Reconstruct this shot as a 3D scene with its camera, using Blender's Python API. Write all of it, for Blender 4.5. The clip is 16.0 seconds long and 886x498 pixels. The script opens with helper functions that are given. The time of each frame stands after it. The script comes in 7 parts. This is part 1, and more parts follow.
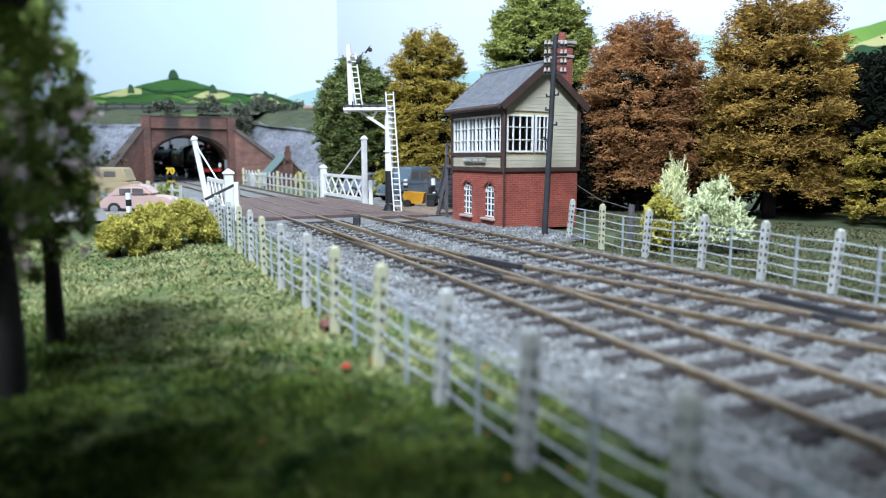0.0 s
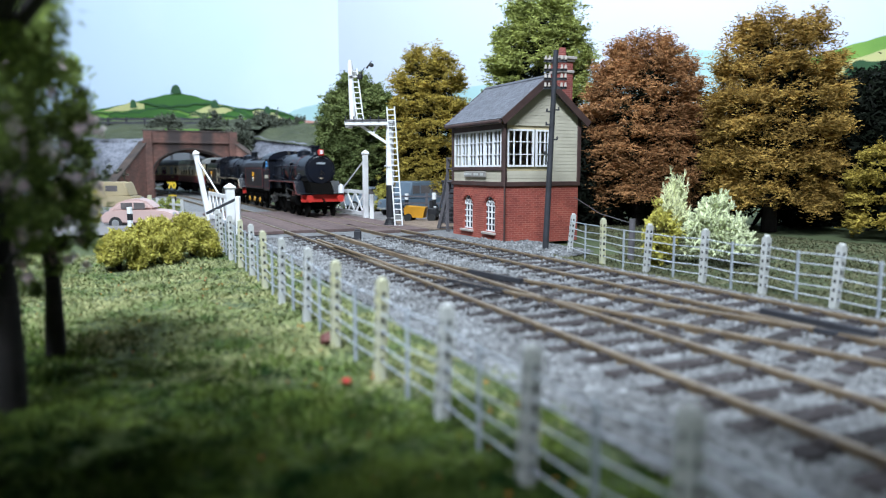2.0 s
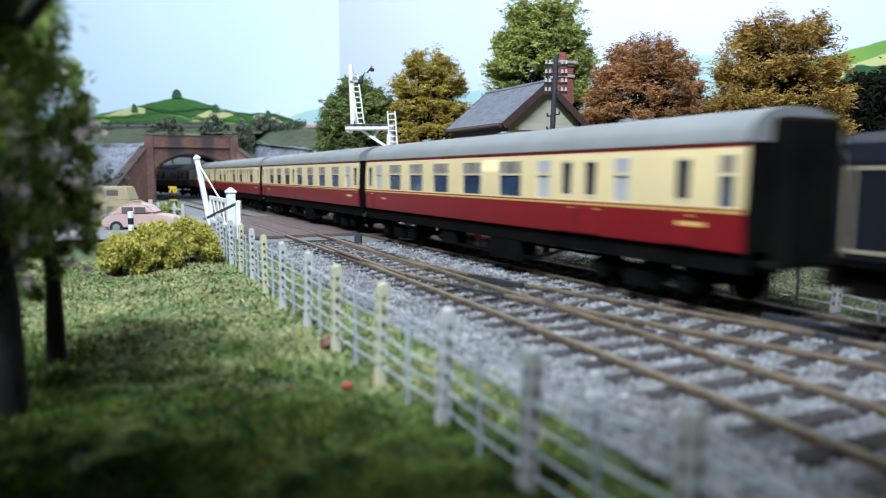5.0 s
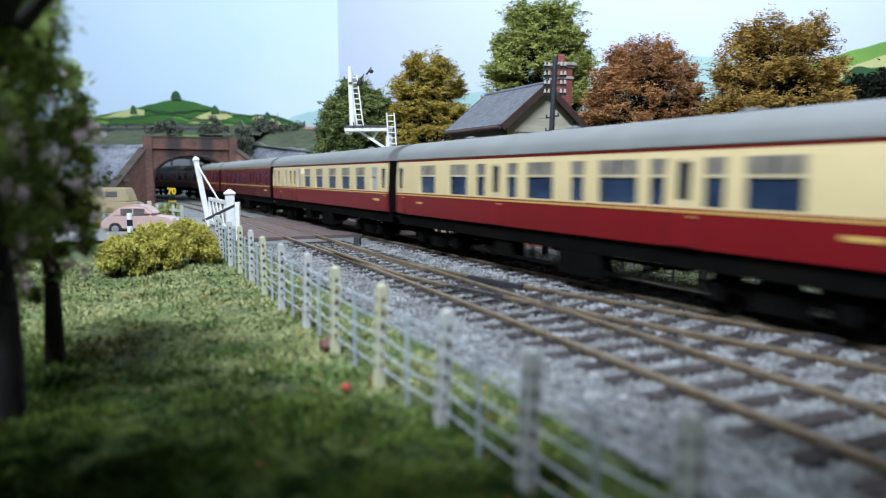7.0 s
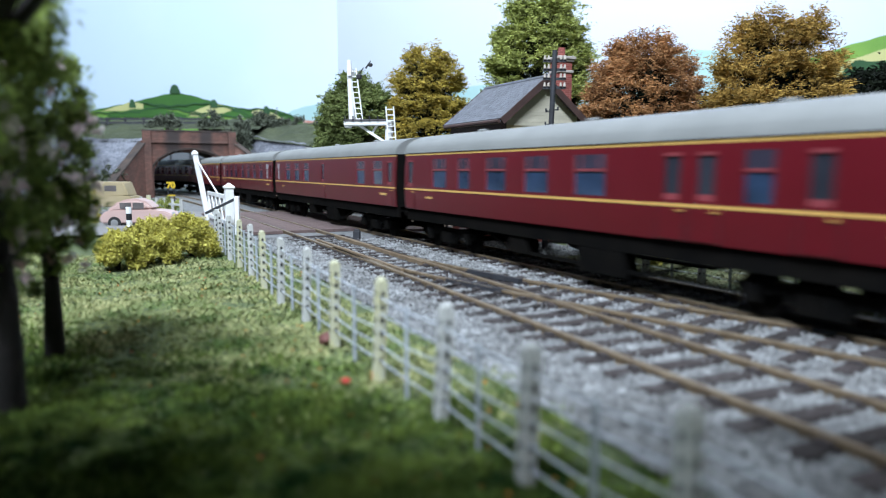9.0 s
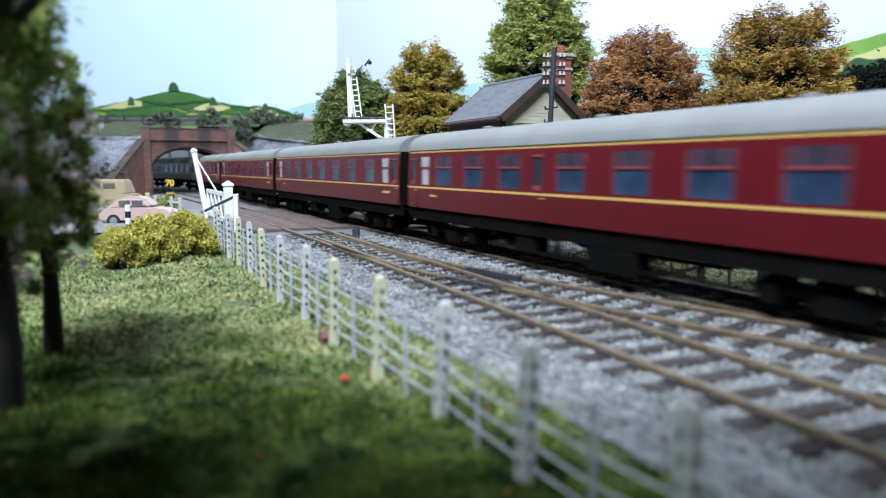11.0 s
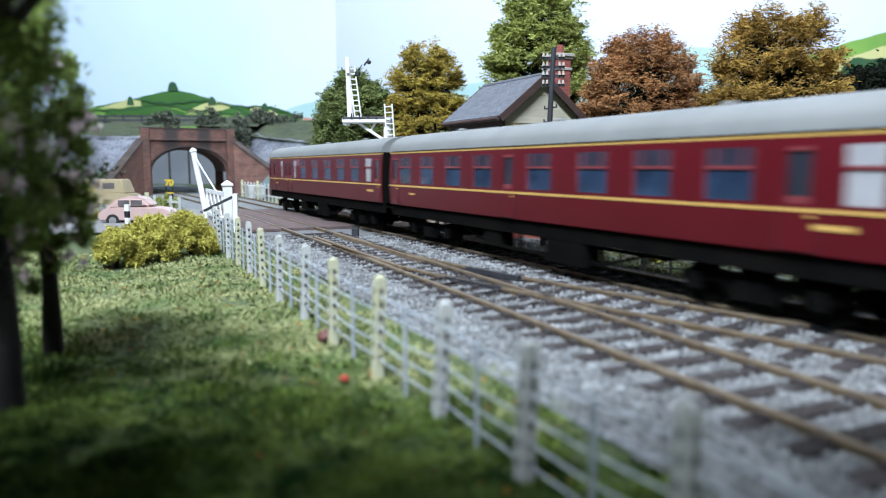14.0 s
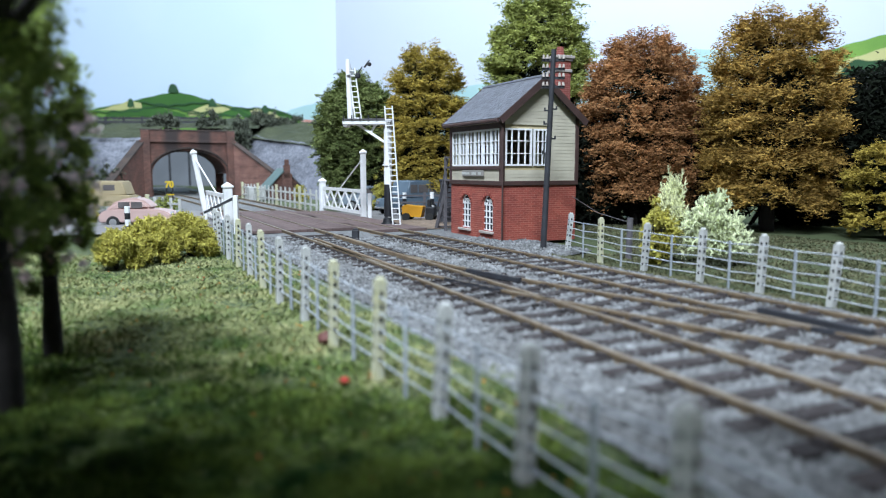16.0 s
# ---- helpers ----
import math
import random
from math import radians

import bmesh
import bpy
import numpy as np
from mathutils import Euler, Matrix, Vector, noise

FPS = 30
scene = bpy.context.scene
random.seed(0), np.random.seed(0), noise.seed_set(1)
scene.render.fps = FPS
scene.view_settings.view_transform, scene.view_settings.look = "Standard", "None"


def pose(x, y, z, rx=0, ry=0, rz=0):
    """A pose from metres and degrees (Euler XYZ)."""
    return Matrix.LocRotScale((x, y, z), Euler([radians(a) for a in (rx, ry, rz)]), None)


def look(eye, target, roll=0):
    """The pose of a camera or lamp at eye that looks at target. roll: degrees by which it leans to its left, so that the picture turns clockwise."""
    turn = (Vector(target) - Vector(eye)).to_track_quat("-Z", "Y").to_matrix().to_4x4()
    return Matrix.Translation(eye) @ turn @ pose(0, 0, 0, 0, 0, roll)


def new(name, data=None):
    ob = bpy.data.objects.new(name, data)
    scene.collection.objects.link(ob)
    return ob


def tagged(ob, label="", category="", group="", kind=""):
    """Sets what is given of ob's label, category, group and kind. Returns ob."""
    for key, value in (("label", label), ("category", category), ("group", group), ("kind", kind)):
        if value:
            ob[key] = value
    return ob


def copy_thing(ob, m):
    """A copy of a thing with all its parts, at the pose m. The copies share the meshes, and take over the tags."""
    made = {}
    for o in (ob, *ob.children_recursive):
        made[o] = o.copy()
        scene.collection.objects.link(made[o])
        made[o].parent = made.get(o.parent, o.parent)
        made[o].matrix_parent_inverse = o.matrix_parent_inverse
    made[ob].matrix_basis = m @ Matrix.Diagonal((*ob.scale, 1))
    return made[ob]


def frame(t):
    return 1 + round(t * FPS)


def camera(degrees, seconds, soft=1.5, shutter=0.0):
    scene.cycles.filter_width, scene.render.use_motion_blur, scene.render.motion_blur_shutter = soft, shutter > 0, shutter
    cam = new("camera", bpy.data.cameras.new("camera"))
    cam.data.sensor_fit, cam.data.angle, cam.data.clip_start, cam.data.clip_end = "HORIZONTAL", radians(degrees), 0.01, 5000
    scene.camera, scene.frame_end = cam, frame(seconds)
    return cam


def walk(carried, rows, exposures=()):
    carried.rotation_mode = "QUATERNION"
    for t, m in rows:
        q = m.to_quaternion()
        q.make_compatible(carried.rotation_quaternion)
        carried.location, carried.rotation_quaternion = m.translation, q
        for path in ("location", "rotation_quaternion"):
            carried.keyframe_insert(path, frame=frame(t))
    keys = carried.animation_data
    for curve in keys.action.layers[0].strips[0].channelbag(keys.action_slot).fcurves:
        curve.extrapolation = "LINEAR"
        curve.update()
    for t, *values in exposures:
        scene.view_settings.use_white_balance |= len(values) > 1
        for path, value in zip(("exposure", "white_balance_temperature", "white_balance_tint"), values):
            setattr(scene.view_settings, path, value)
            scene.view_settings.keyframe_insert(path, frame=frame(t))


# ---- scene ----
# A model railway in 4 mm scale. Plans below are in full-size metres; S brings them to the model's true size.
S = 1 / 76.2
EYE = 2.65          # lens above rail top
LENS = 1225.0       # focal length for a picture 1568 wide
cam = camera(65.24, 16.0, soft=1.1, shutter=0.5)
cam.data.dof.use_dof = True
cam.data.dof.focus_distance = 29 * S
cam.data.dof.aperture_fstop = 17.5

# seconds, drop of the horizon, drift to the side
SWAY = [(0, 0, 0), (0.5, 1.2, 0.2), (1, 5, 0.6), (1.5, 19, 1), (2, 25.5, 1.5), (2.5, 30, 2), (3, 31.3, 2.5), (3.5, 32, 2.6),
        (4, 33, 2.6), (6.5, 33.5, 2), (7, 36, 1), (7.5, 34.5, 0.8), (8, 25.5, 0), (8.5, 22.5, -0.2), (9, 25.3, 0),
        (11.5, 20.3, -2), (12, 20, -2.4), (12.5, 20.3, -2.4), (13, 20.8, -2.5), (13.5, 20.2, -2.5), (14, 20.8, -2.5),
        (14.5, 22.3, -2.4), (15, 23.3, -2.3), (15.5, 23.8, -2.2), (16, 24, -2.2)]


def lens_pose(drop, drift):
    tilt = math.degrees(math.atan((166 - drop) / LENS))
    return pose(0, 0, EYE * S, 90 - tilt, 0, math.degrees(math.atan(drift / LENS)))


walk(cam, [(t, lens_pose(a, b)) for t, a, b in SWAY], exposures=[
    (0, -0.05), (1, -0.06), (2, -0.12), (3, -0.11), (3.5, -0.03), (4, 0.0), (5, -0.14), (6.3, -0.32), (7, -0.33), (8, -0.27), (8.6, -0.22),
    (9, -0.09), (11.5, -0.03), (14, -0.02), (15, -0.06), (15.5, -0.12), (16, -0.21)])

# ---- light ----
world = bpy.data.worlds.new("room_air")
scene.world = world
world.use_nodes = True
world.node_tree.nodes["Background"].inputs[0].default_value = (0.75, 0.85, 1, 1)
world.node_tree.nodes["Background"].inputs[1].default_value = 0.008


def strip_lamp(name, x, y, z, tx, ty, tz, wide, deep, watts, colour):
    data = bpy.data.lights.new(name, "AREA")
    data.shape, data.size, data.size_y, data.energy, data.color = "RECTANGLE", wide * S, deep * S, watts, colour
    ob = new(name, data)
    ob.matrix_world = look((x * S, y * S, z * S), (tx * S, ty * S, tz * S))
    return ob


strip_lamp("lighting_strip", -13, -27, 62, 2, 26, 0, 36, 8, 27.0, (0.768, 0.885, 1.03))
strip_lamp("rear_lighting_strip", -20, 52, 60, -20, 100, 6, 110, 6, 20, (0.77, 0.89, 1.0))

# ---- materials ----
MATS = {}


def mat(name, c1, c2=None, scale=3.0, rough=0.7, metal=0.0, bump=0.0, bscale=20.0, fine=0.25, spec=0.5, rand=0.0, coat=0.0):
    """Two tones mixed by a coarse and a fine noise, in full-size metres."""
    if name in MATS:
        return MATS[name]
    m = bpy.data.materials.new(name)
    m.use_nodes = True
    nt = m.node_tree
    b = nt.nodes["Principled BSDF"]
    c2 = c2 or tuple(v * 0.75 for v in c1)
    tc = nt.nodes.new("ShaderNodeTexCoord")
    mp = nt.nodes.new("ShaderNodeMapping")
    mp.inputs["Scale"].default_value = (1 / S,) * 3
    nt.links.new(tc.outputs["Object"], mp.inputs[0])
    n1, n2 = nt.nodes.new("ShaderNodeTexNoise"), nt.nodes.new("ShaderNodeTexNoise")
    n1.inputs["Scale"].default_value, n1.inputs["Detail"].default_value = scale, 4
    n2.inputs["Scale"].default_value, n2.inputs["Detail"].default_value = bscale, 3
    for n in (n1, n2):
        nt.links.new(mp.outputs[0], n.inputs["Vector"])
    mix = nt.nodes.new("ShaderNodeMath")
    mix.operation = "MULTIPLY_ADD"
    mix.inputs[1].default_value = fine
    add = nt.nodes.new("ShaderNodeMath")
    add.operation = "MULTIPLY_ADD"
    add.inputs[1].default_value, add.inputs[2].default_value = 1 - fine, 0.0
    nt.links.new(n1.outputs[0], add.inputs[0])
    nt.links.new(n2.outputs[0], mix.inputs[0])
    nt.links.new(add.outputs[0], mix.inputs[2])
    ramp = nt.nodes.new("ShaderNodeValToRGB")
    ramp.color_ramp.elements[0].position, ramp.color_ramp.elements[1].position = 0.36, 0.64
    ramp.color_ramp.elements[0].color, ramp.color_ramp.elements[1].color = (*c2, 1), (*c1, 1)
    nt.links.new(mix.outputs[0], ramp.inputs[0])
    out = ramp.outputs[0]
    if rand:
        oi = nt.nodes.new("ShaderNodeNewGeometry")
        ob = nt.nodes.new("ShaderNodeObjectInfo")
        s = nt.nodes.new("ShaderNodeMath")
        s.operation = "ADD"
        nt.links.new(oi.outputs["Random Per Island"], s.inputs[0])
        nt.links.new(ob.outputs["Random"], s.inputs[1])
        fr = nt.nodes.new("ShaderNodeMath")
        fr.operation = "FRACT"
        nt.links.new(s.outputs[0], fr.inputs[0])
        mr = nt.nodes.new("ShaderNodeMapRange")
        mr.inputs["To Min"].default_value, mr.inputs["To Max"].default_value = 1 - rand, 1 + rand
        nt.links.new(fr.outputs[0], mr.inputs[0])
        hs = nt.nodes.new("ShaderNodeHueSaturation")
        nt.links.new(out, hs.inputs["Color"])
        nt.links.new(mr.outputs[0], hs.inputs["Value"])
        out = hs.outputs[0]
    nt.links.new(out, b.inputs["Base Color"])
    b.inputs["Roughness"].default_value, b.inputs["Metallic"].default_value = rough, metal
    b.inputs["Specular IOR Level"].default_value = spec
    b.inputs["Coat Weight"].default_value = coat
    if bump:
        bp = nt.nodes.new("ShaderNodeBump")
        bp.inputs["Strength"].default_value, bp.inputs["Distance"].default_value = min(1, bump), 0.05 * S
        nt.links.new(n2.outputs[0], bp.inputs["Height"])
        nt.links.new(bp.outputs[0], b.inputs["Normal"])
    MATS[name] = m
    return m


def brick_mat(name, c1, c2, mortar, course=0.085, soot=0.0):
    """Brick courses in full-size metres, on faces square to the object's own axes."""
    m = mat(name, c1, c2, 1.2, 0.85, 0, 0.3, 30)
    nt = m.node_tree
    b = nt.nodes["Principled BSDF"]
    tc = nt.nodes.new("ShaderNodeTexCoord")
    sp = nt.nodes.new("ShaderNodeSeparateXYZ")
    nt.links.new(tc.outputs["Object"], sp.inputs[0])
    su = nt.nodes.new("ShaderNodeMath")
    su.operation = "ADD"
    nt.links.new(sp.outputs[0], su.inputs[0])
    nt.links.new(sp.outputs[1], su.inputs[1])
    cb = nt.nodes.new("ShaderNodeCombineXYZ")
    nt.links.new(su.outputs[0], cb.inputs[0])
    nt.links.new(sp.outputs[2], cb.inputs[1])
    br = nt.nodes.new("ShaderNodeTexBrick")
    br.inputs["Scale"].default_value = 1 / S
    br.inputs["Brick Width"].default_value, br.inputs["Row Height"].default_value = course * 3, course
    br.inputs["Mortar Size"].default_value = 0.008
    br.inputs["Color1"].default_value, br.inputs["Color2"].default_value = (1, 1, 1, 1), (0.62, 0.6, 0.62, 1)
    br.inputs["Mortar"].default_value = (*mortar, 1)
    nt.links.new(cb.outputs[0], br.inputs["Vector"])
    mx = nt.nodes.new("ShaderNodeMix")
    mx.data_type, mx.blend_type = "RGBA", "MULTIPLY"
    mx.inputs["Factor"].default_value = 0.8
    old = b.inputs["Base Color"].links[0].from_socket
    nt.links.new(old, mx.inputs["A"])
    nt.links.new(br.outputs["Color"], mx.inputs["B"])
    nt.links.new(mx.outputs["Result"], b.inputs["Base Color"])
    return m


M_BALLAST = mat("grey_ballast", (0.225, 0.23, 0.235), (0.11, 0.11, 0.112), 5, 0.9, 0, 0.9, 18, 0.6)
M_STONE = mat("ballast_stone", (0.26, 0.265, 0.268), (0.125, 0.123, 0.12), 1.2, 0.9, rand=0.5)
M_RAIL = mat("rusty_rail_side", (0.27, 0.195, 0.12), (0.17, 0.12, 0.075), 3, 0.6, 0.2, 0.2, 40)
M_RAILTOP = mat("worn_rail_head", (0.33, 0.27, 0.19), (0.22, 0.17, 0.12), 3, 0.45, 0.5)
M_SLEEPER = mat("dark_brown_sleeper", (0.040, 0.030, 0.029), (0.022, 0.017, 0.017), 6, 0.85, 0, 0.4, 30, rand=0.3)
M_GRASS = mat("field_ground", (0.10, 0.125, 0.05), (0.045, 0.065, 0.025), 0.5, 0.95, 0, 0.8, 14, 0.5)
M_BLADE = mat("grass_fibre", (0.40, 0.39, 0.185), (0.095, 0.155, 0.045), 0.7, 0.9, 0, 0, 5, 0.4, 0.2, rand=0.2)
M_TURF = mat("lush_shade_turf_fibre", (0.135, 0.185, 0.035), (0.010, 0.036, 0.008), 2.0, 0.9, 0, 0, 7, 0.35, 0.15, rand=0.5)
M_VERGE = mat("rough_verge_fibre", (0.16, 0.15, 0.085), (0.065, 0.075, 0.035), 0.5, 0.9, 0, 0, 6, 0.45, 0.2, rand=0.4)
M_EARTH = mat("brown_earth", (0.26, 0.19, 0.14), (0.15, 0.11, 0.08), 2, 0.95, 0, 0.8, 20)
M_ROAD = mat("grey_road", (0.24, 0.23, 0.23), (0.17, 0.165, 0.165), 1.5, 0.9, 0, 0.3, 30)
M_DECK = mat("brown_crossing_board", (0.145, 0.098, 0.092), (0.11, 0.075, 0.07), 1.5, 0.85, 0, 0.3, 30, rand=0.12)
M_CONC = mat("pale_concrete", (0.57, 0.575, 0.56), (0.42, 0.42, 0.39), 2, 0.85, 0, 0.3, 25, rand=0.08)
M_CONCY = mat("lichen_concrete", (0.60, 0.57, 0.30), (0.47, 0.47, 0.40), 2, 0.9, 0, 0.3, 25)
M_HOLE = mat("dark_hole", (0.03, 0.03, 0.03), None, 3, 0.9)
M_WIRE = mat("fence_wire", (0.55, 0.58, 0.62), (0.42, 0.45, 0.50), 3, 0.45, 0.3)
M_STEELPOST = mat("grey_steel_standard", (0.40, 0.43, 0.46), (0.30, 0.33, 0.36), 3, 0.6, 0.2)
M_WHITE = mat("white_paint", (0.88, 0.88, 0.88), (0.76, 0.76, 0.76), 3, 0.55, 0, 0.05, 20)
M_BLACK = mat("black_paint", (0.014, 0.015, 0.019), (0.009, 0.009, 0.011), 3, 0.55)
M_TAR = mat("tarred_wood", (0.035, 0.037, 0.045), (0.022, 0.022, 0.026), 3, 0.7, 0, 0.3, 30)
M_OLDWOOD = mat("grey_old_wood", (0.13, 0.12, 0.13), (0.08, 0.075, 0.08), 3, 0.9, 0, 0.4, 30)
M_BOXBRICK = brick_mat("red_brick", (0.40, 0.085, 0.058), (0.29, 0.06, 0.045), (1.2, 2.3, 2.3))
M_STACK = brick_mat("chimney_brick", (0.34, 0.08, 0.06), (0.24, 0.06, 0.05), (1.2, 2.2, 2.2))
M_BRIDGE = brick_mat("weathered_brick", (0.175, 0.082, 0.062), (0.10, 0.055, 0.045), (0.8, 0.7, 0.65), 0.12)
M_BRIDGE2 = brick_mat("paler_wing_brick", (0.27, 0.14, 0.11), (0.17, 0.09, 0.075), (0.8, 0.7, 0.65), 0.12)


def sooted(m):
    """Smoke stains that rise over both tracks."""
    nt = m.node_tree
    b = nt.nodes["Principled BSDF"]
    tc = nt.nodes.new("ShaderNodeTexCoord")
    sp = nt.nodes.new("ShaderNodeSeparateXYZ")
    nt.links.new(tc.outputs["Object"], sp.inputs[0])

    def op(kind, a, c):
        n = nt.nodes.new("ShaderNodeMath")
        n.operation = kind
        for i, v in enumerate((a, c)):
            if v is None:
                continue
            if isinstance(v, (int, float)):
                n.inputs[i].default_value = v
            else:
                nt.links.new(v, n.inputs[i])
        return n.outputs[0]
    ax = op("ABSOLUTE", op("ADD", sp.outputs[0], 0.05 * S), None)
    off = op("ABSOLUTE", op("SUBTRACT", ax, 1.55 * S), None)
    nz = nt.nodes.new("ShaderNodeTexNoise")
    nz.inputs["Scale"].default_value = 0.7 / S
    nt.links.new(tc.outputs["Object"], nz.inputs["Vector"])
    wide = op("ADD", op("MULTIPLY", nz.outputs[0], 1.6 * S), 0.35 * S)
    side = op("SUBTRACT", 1.0, op("DIVIDE", off, wide))
    mr = nt.nodes.new("ShaderNodeMapRange")
    mr.interpolation_type = "SMOOTHSTEP"
    mr.inputs["From Min"].default_value, mr.inputs["From Max"].default_value = 0.0, 0.75
    mr.inputs["To Max"].default_value = 0.88
    nt.links.new(side, mr.inputs[0])
    up = nt.nodes.new("ShaderNodeMapRange")
    up.inputs["From Min"].default_value, up.inputs["From Max"].default_value = 3.2 * S, 4.6 * S
    nt.links.new(sp.outputs[2], up.inputs[0])
    mx = nt.nodes.new("ShaderNodeMix")
    mx.data_type = "RGBA"
    nt.links.new(op("MULTIPLY", mr.outputs[0], up.outputs[0]), mx.inputs["Factor"])
    nt.links.new(b.inputs["Base Color"].links[0].from_socket, mx.inputs["A"])
    mx.inputs["B"].default_value = (0.028, 0.024, 0.024, 1)
    nt.links.new(mx.outputs["Result"], b.inputs["Base Color"])


sooted(M_BRIDGE)
M_SOOT = mat("soot", (0.035, 0.03, 0.03), (0.08, 0.055, 0.045), 0.9, 0.95)
M_BOARD = mat("stone_colour_boarding", (0.52, 0.48, 0.375), (0.45, 0.41, 0.32), 1.5, 0.65, 0, 0.15, 25, rand=0.06)
M_BROWN = mat("dark_brown_paint", (0.075, 0.04, 0.035), (0.05, 0.028, 0.025), 2, 0.6)
M_SLATE = mat("grey_blue_slate", (0.16, 0.165, 0.19), (0.11, 0.115, 0.135), 1.2, 0.5, 0, 0.2, 25, rand=0.2)
M_GLASS = mat("dark_glazing", (0.05, 0.06, 0.075), (0.03, 0.035, 0.045), 1, 0.12, 0, 0, 20, spec=0.7)
M_CREAMROOM = mat("cream_interior", (0.6, 0.5, 0.3), (0.4, 0.33, 0.2), 0.8, 0.8)
M_SILL = mat("stone_sill", (0.46, 0.40, 0.36), (0.36, 0.31, 0.28), 3, 0.85)
M_NAME = mat("enamel_nameboard", (0.32, 0.30, 0.27), (0.26, 0.24, 0.22), 2, 0.5)
M_LOCO = mat("satin_black_loco", (0.007, 0.0095, 0.017), (0.011, 0.012, 0.015), 0.8, 0.32, 0, 0.08, 12, spec=0.2)
M_LOCODIRT = mat("sooty_underframe", (0.004, 0.004, 0.004), (0.008, 0.007, 0.006), 1.2, 0.95, 0, 0.2, 20, spec=0.03)
M_RODS = mat("oily_steel", (0.13, 0.125, 0.12), (0.06, 0.055, 0.05), 2, 0.4, 0.8)
M_RED = mat("buffer_beam_red", (0.60, 0.03, 0.02), (0.50, 0.03, 0.02), 2, 0.5)
M_LINERED = mat("lining_red", (0.19, 0.045, 0.04), (0.14, 0.035, 0.03), 2, 0.5)
M_LINEGREY = mat("lining_cream", (0.50, 0.40, 0.28), (0.42, 0.34, 0.24), 2, 0.5)
M_YELLOW = mat("axlebox_yellow", (0.75, 0.36, 0.02), (0.65, 0.30, 0.02), 2, 0.5)
M_GOLD = mat("coach_lining_yellow", (0.68, 0.42, 0.12), (0.60, 0.36, 0.10), 2, 0.5)
M_MAROON = mat("maroon_coach_paint", (0.112, 0.006, 0.012), (0.10, 0.005, 0.010), 0.8, 0.36, 0, 0, 12, spec=0.34)
M_CRIMSON = mat("crimson_coach_paint", (0.215, 0.008, 0.013), (0.195, 0.007, 0.011), 0.8, 0.37, spec=0.3)
M_CREAM = mat("cream_coach_paint", (0.78, 0.62, 0.33), (0.72, 0.57, 0.30), 0.8, 0.38, coat=0.1)
M_ROOF = mat("grey_coach_roof", (0.235, 0.24, 0.235), (0.19, 0.195, 0.19), 0.6, 0.65, 0, 0.05, 12)
M_COACHGLASS = mat("coach_glazing", (0.035, 0.065, 0.13), (0.014, 0.026, 0.055), 1.1, 0.1, spec=0.6)
M_DOORGLASS = mat("door_glazing", (0.036, 0.04, 0.055), (0.02, 0.022, 0.032), 0.8, 0.15, spec=0.5)
M_TOPLIGHT = mat("curtained_toplight", (0.26, 0.23, 0.20), (0.15, 0.135, 0.12), 3.5, 0.3)
M_TOPDARK = mat("dark_toplight", (0.045, 0.04, 0.065), (0.03, 0.025, 0.04), 2.5, 0.2)
M_BLIND = mat("frosted_glazing", (0.46, 0.46, 0.475), (0.37, 0.37, 0.39), 1, 0.35)


def leaf(name, a, b, through_light=0.0):
    m = mat(name, a, b, 0.55, 0.85, 0, 0, 5, 0.5, 0.15, rand=0.45)
    if through_light:
        nt = m.node_tree
        pb = nt.nodes["Principled BSDF"]
        tl = nt.nodes.new("ShaderNodeBsdfTranslucent")
        nt.links.new(pb.inputs["Base Color"].links[0].from_socket, tl.inputs[0])
        mx = nt.nodes.new("ShaderNodeMixShader")
        mx.inputs[0].default_value = through_light
        nt.links.new(pb.outputs[0], mx.inputs[1])
        nt.links.new(tl.outputs[0], mx.inputs[2])
        nt.links.new(mx.outputs[0], nt.nodes["Material Output"].inputs[0])
    return m


# ---- mesh helpers (full-size metres until part() brings them to model size) ----
def box(bm, cx, cy, cz, sx, sy, sz, bevel=0.0):
    m = Matrix.Translation((cx, cy, cz)) @ Matrix.Diagonal((sx, sy, sz, 1))
    vs = bmesh.ops.create_cube(bm, size=1, matrix=m)["verts"]
    if bevel:
        es = list({e for v in vs for e in v.link_edges})
        bmesh.ops.bevel(bm, geom=es, offset=bevel, segments=1, affect="EDGES")
    return bm


def beam(bm, p, q, w, h=None):
    """A bar from p to q."""
    p, q = Vector(p), Vector(q)
    d = q - p
    m = Matrix.Translation((p + q) / 2) @ d.to_track_quat("Z", "Y").to_matrix().to_4x4() @ Matrix.Diagonal((w, h or w, d.length, 1))
    bmesh.ops.create_cube(bm, size=1, matrix=m)
    return bm


def rod(bm, p, q, r, r2=None, seg=12):
    p, q = Vector(p), Vector(q)
    d = q - p
    m = Matrix.Translation((p + q) / 2) @ d.to_track_quat("Z", "Y").to_matrix().to_4x4()
    bmesh.ops.create_cone(bm, cap_ends=True, segments=seg, radius1=r, radius2=r if r2 is None else r2, depth=d.length, matrix=m)
    return bm


def prism(bm, pts, a, b, axis="x"):
    """A closed outline drawn out from a to b along an axis."""
    def at(u, v, w):
        return (w, u, v) if axis == "x" else (u, w, v) if axis == "y" else (u, v, w)
    r1 = [bm.verts.new(at(u, v, a)) for u, v in pts]
    r2 = [bm.verts.new(at(u, v, b)) for u, v in pts]
    n = len(pts)
    fs = [bm.faces.new((r1[i], r1[(i + 1) % n], r2[(i + 1) % n], r2[i])) for i in range(n)]
    fs += [bm.faces.new(r1[::-1]), bm.faces.new(r2)]
    bmesh.ops.recalc_face_normals(bm, faces=fs)
    return bm


def B():
    return bmesh.new()


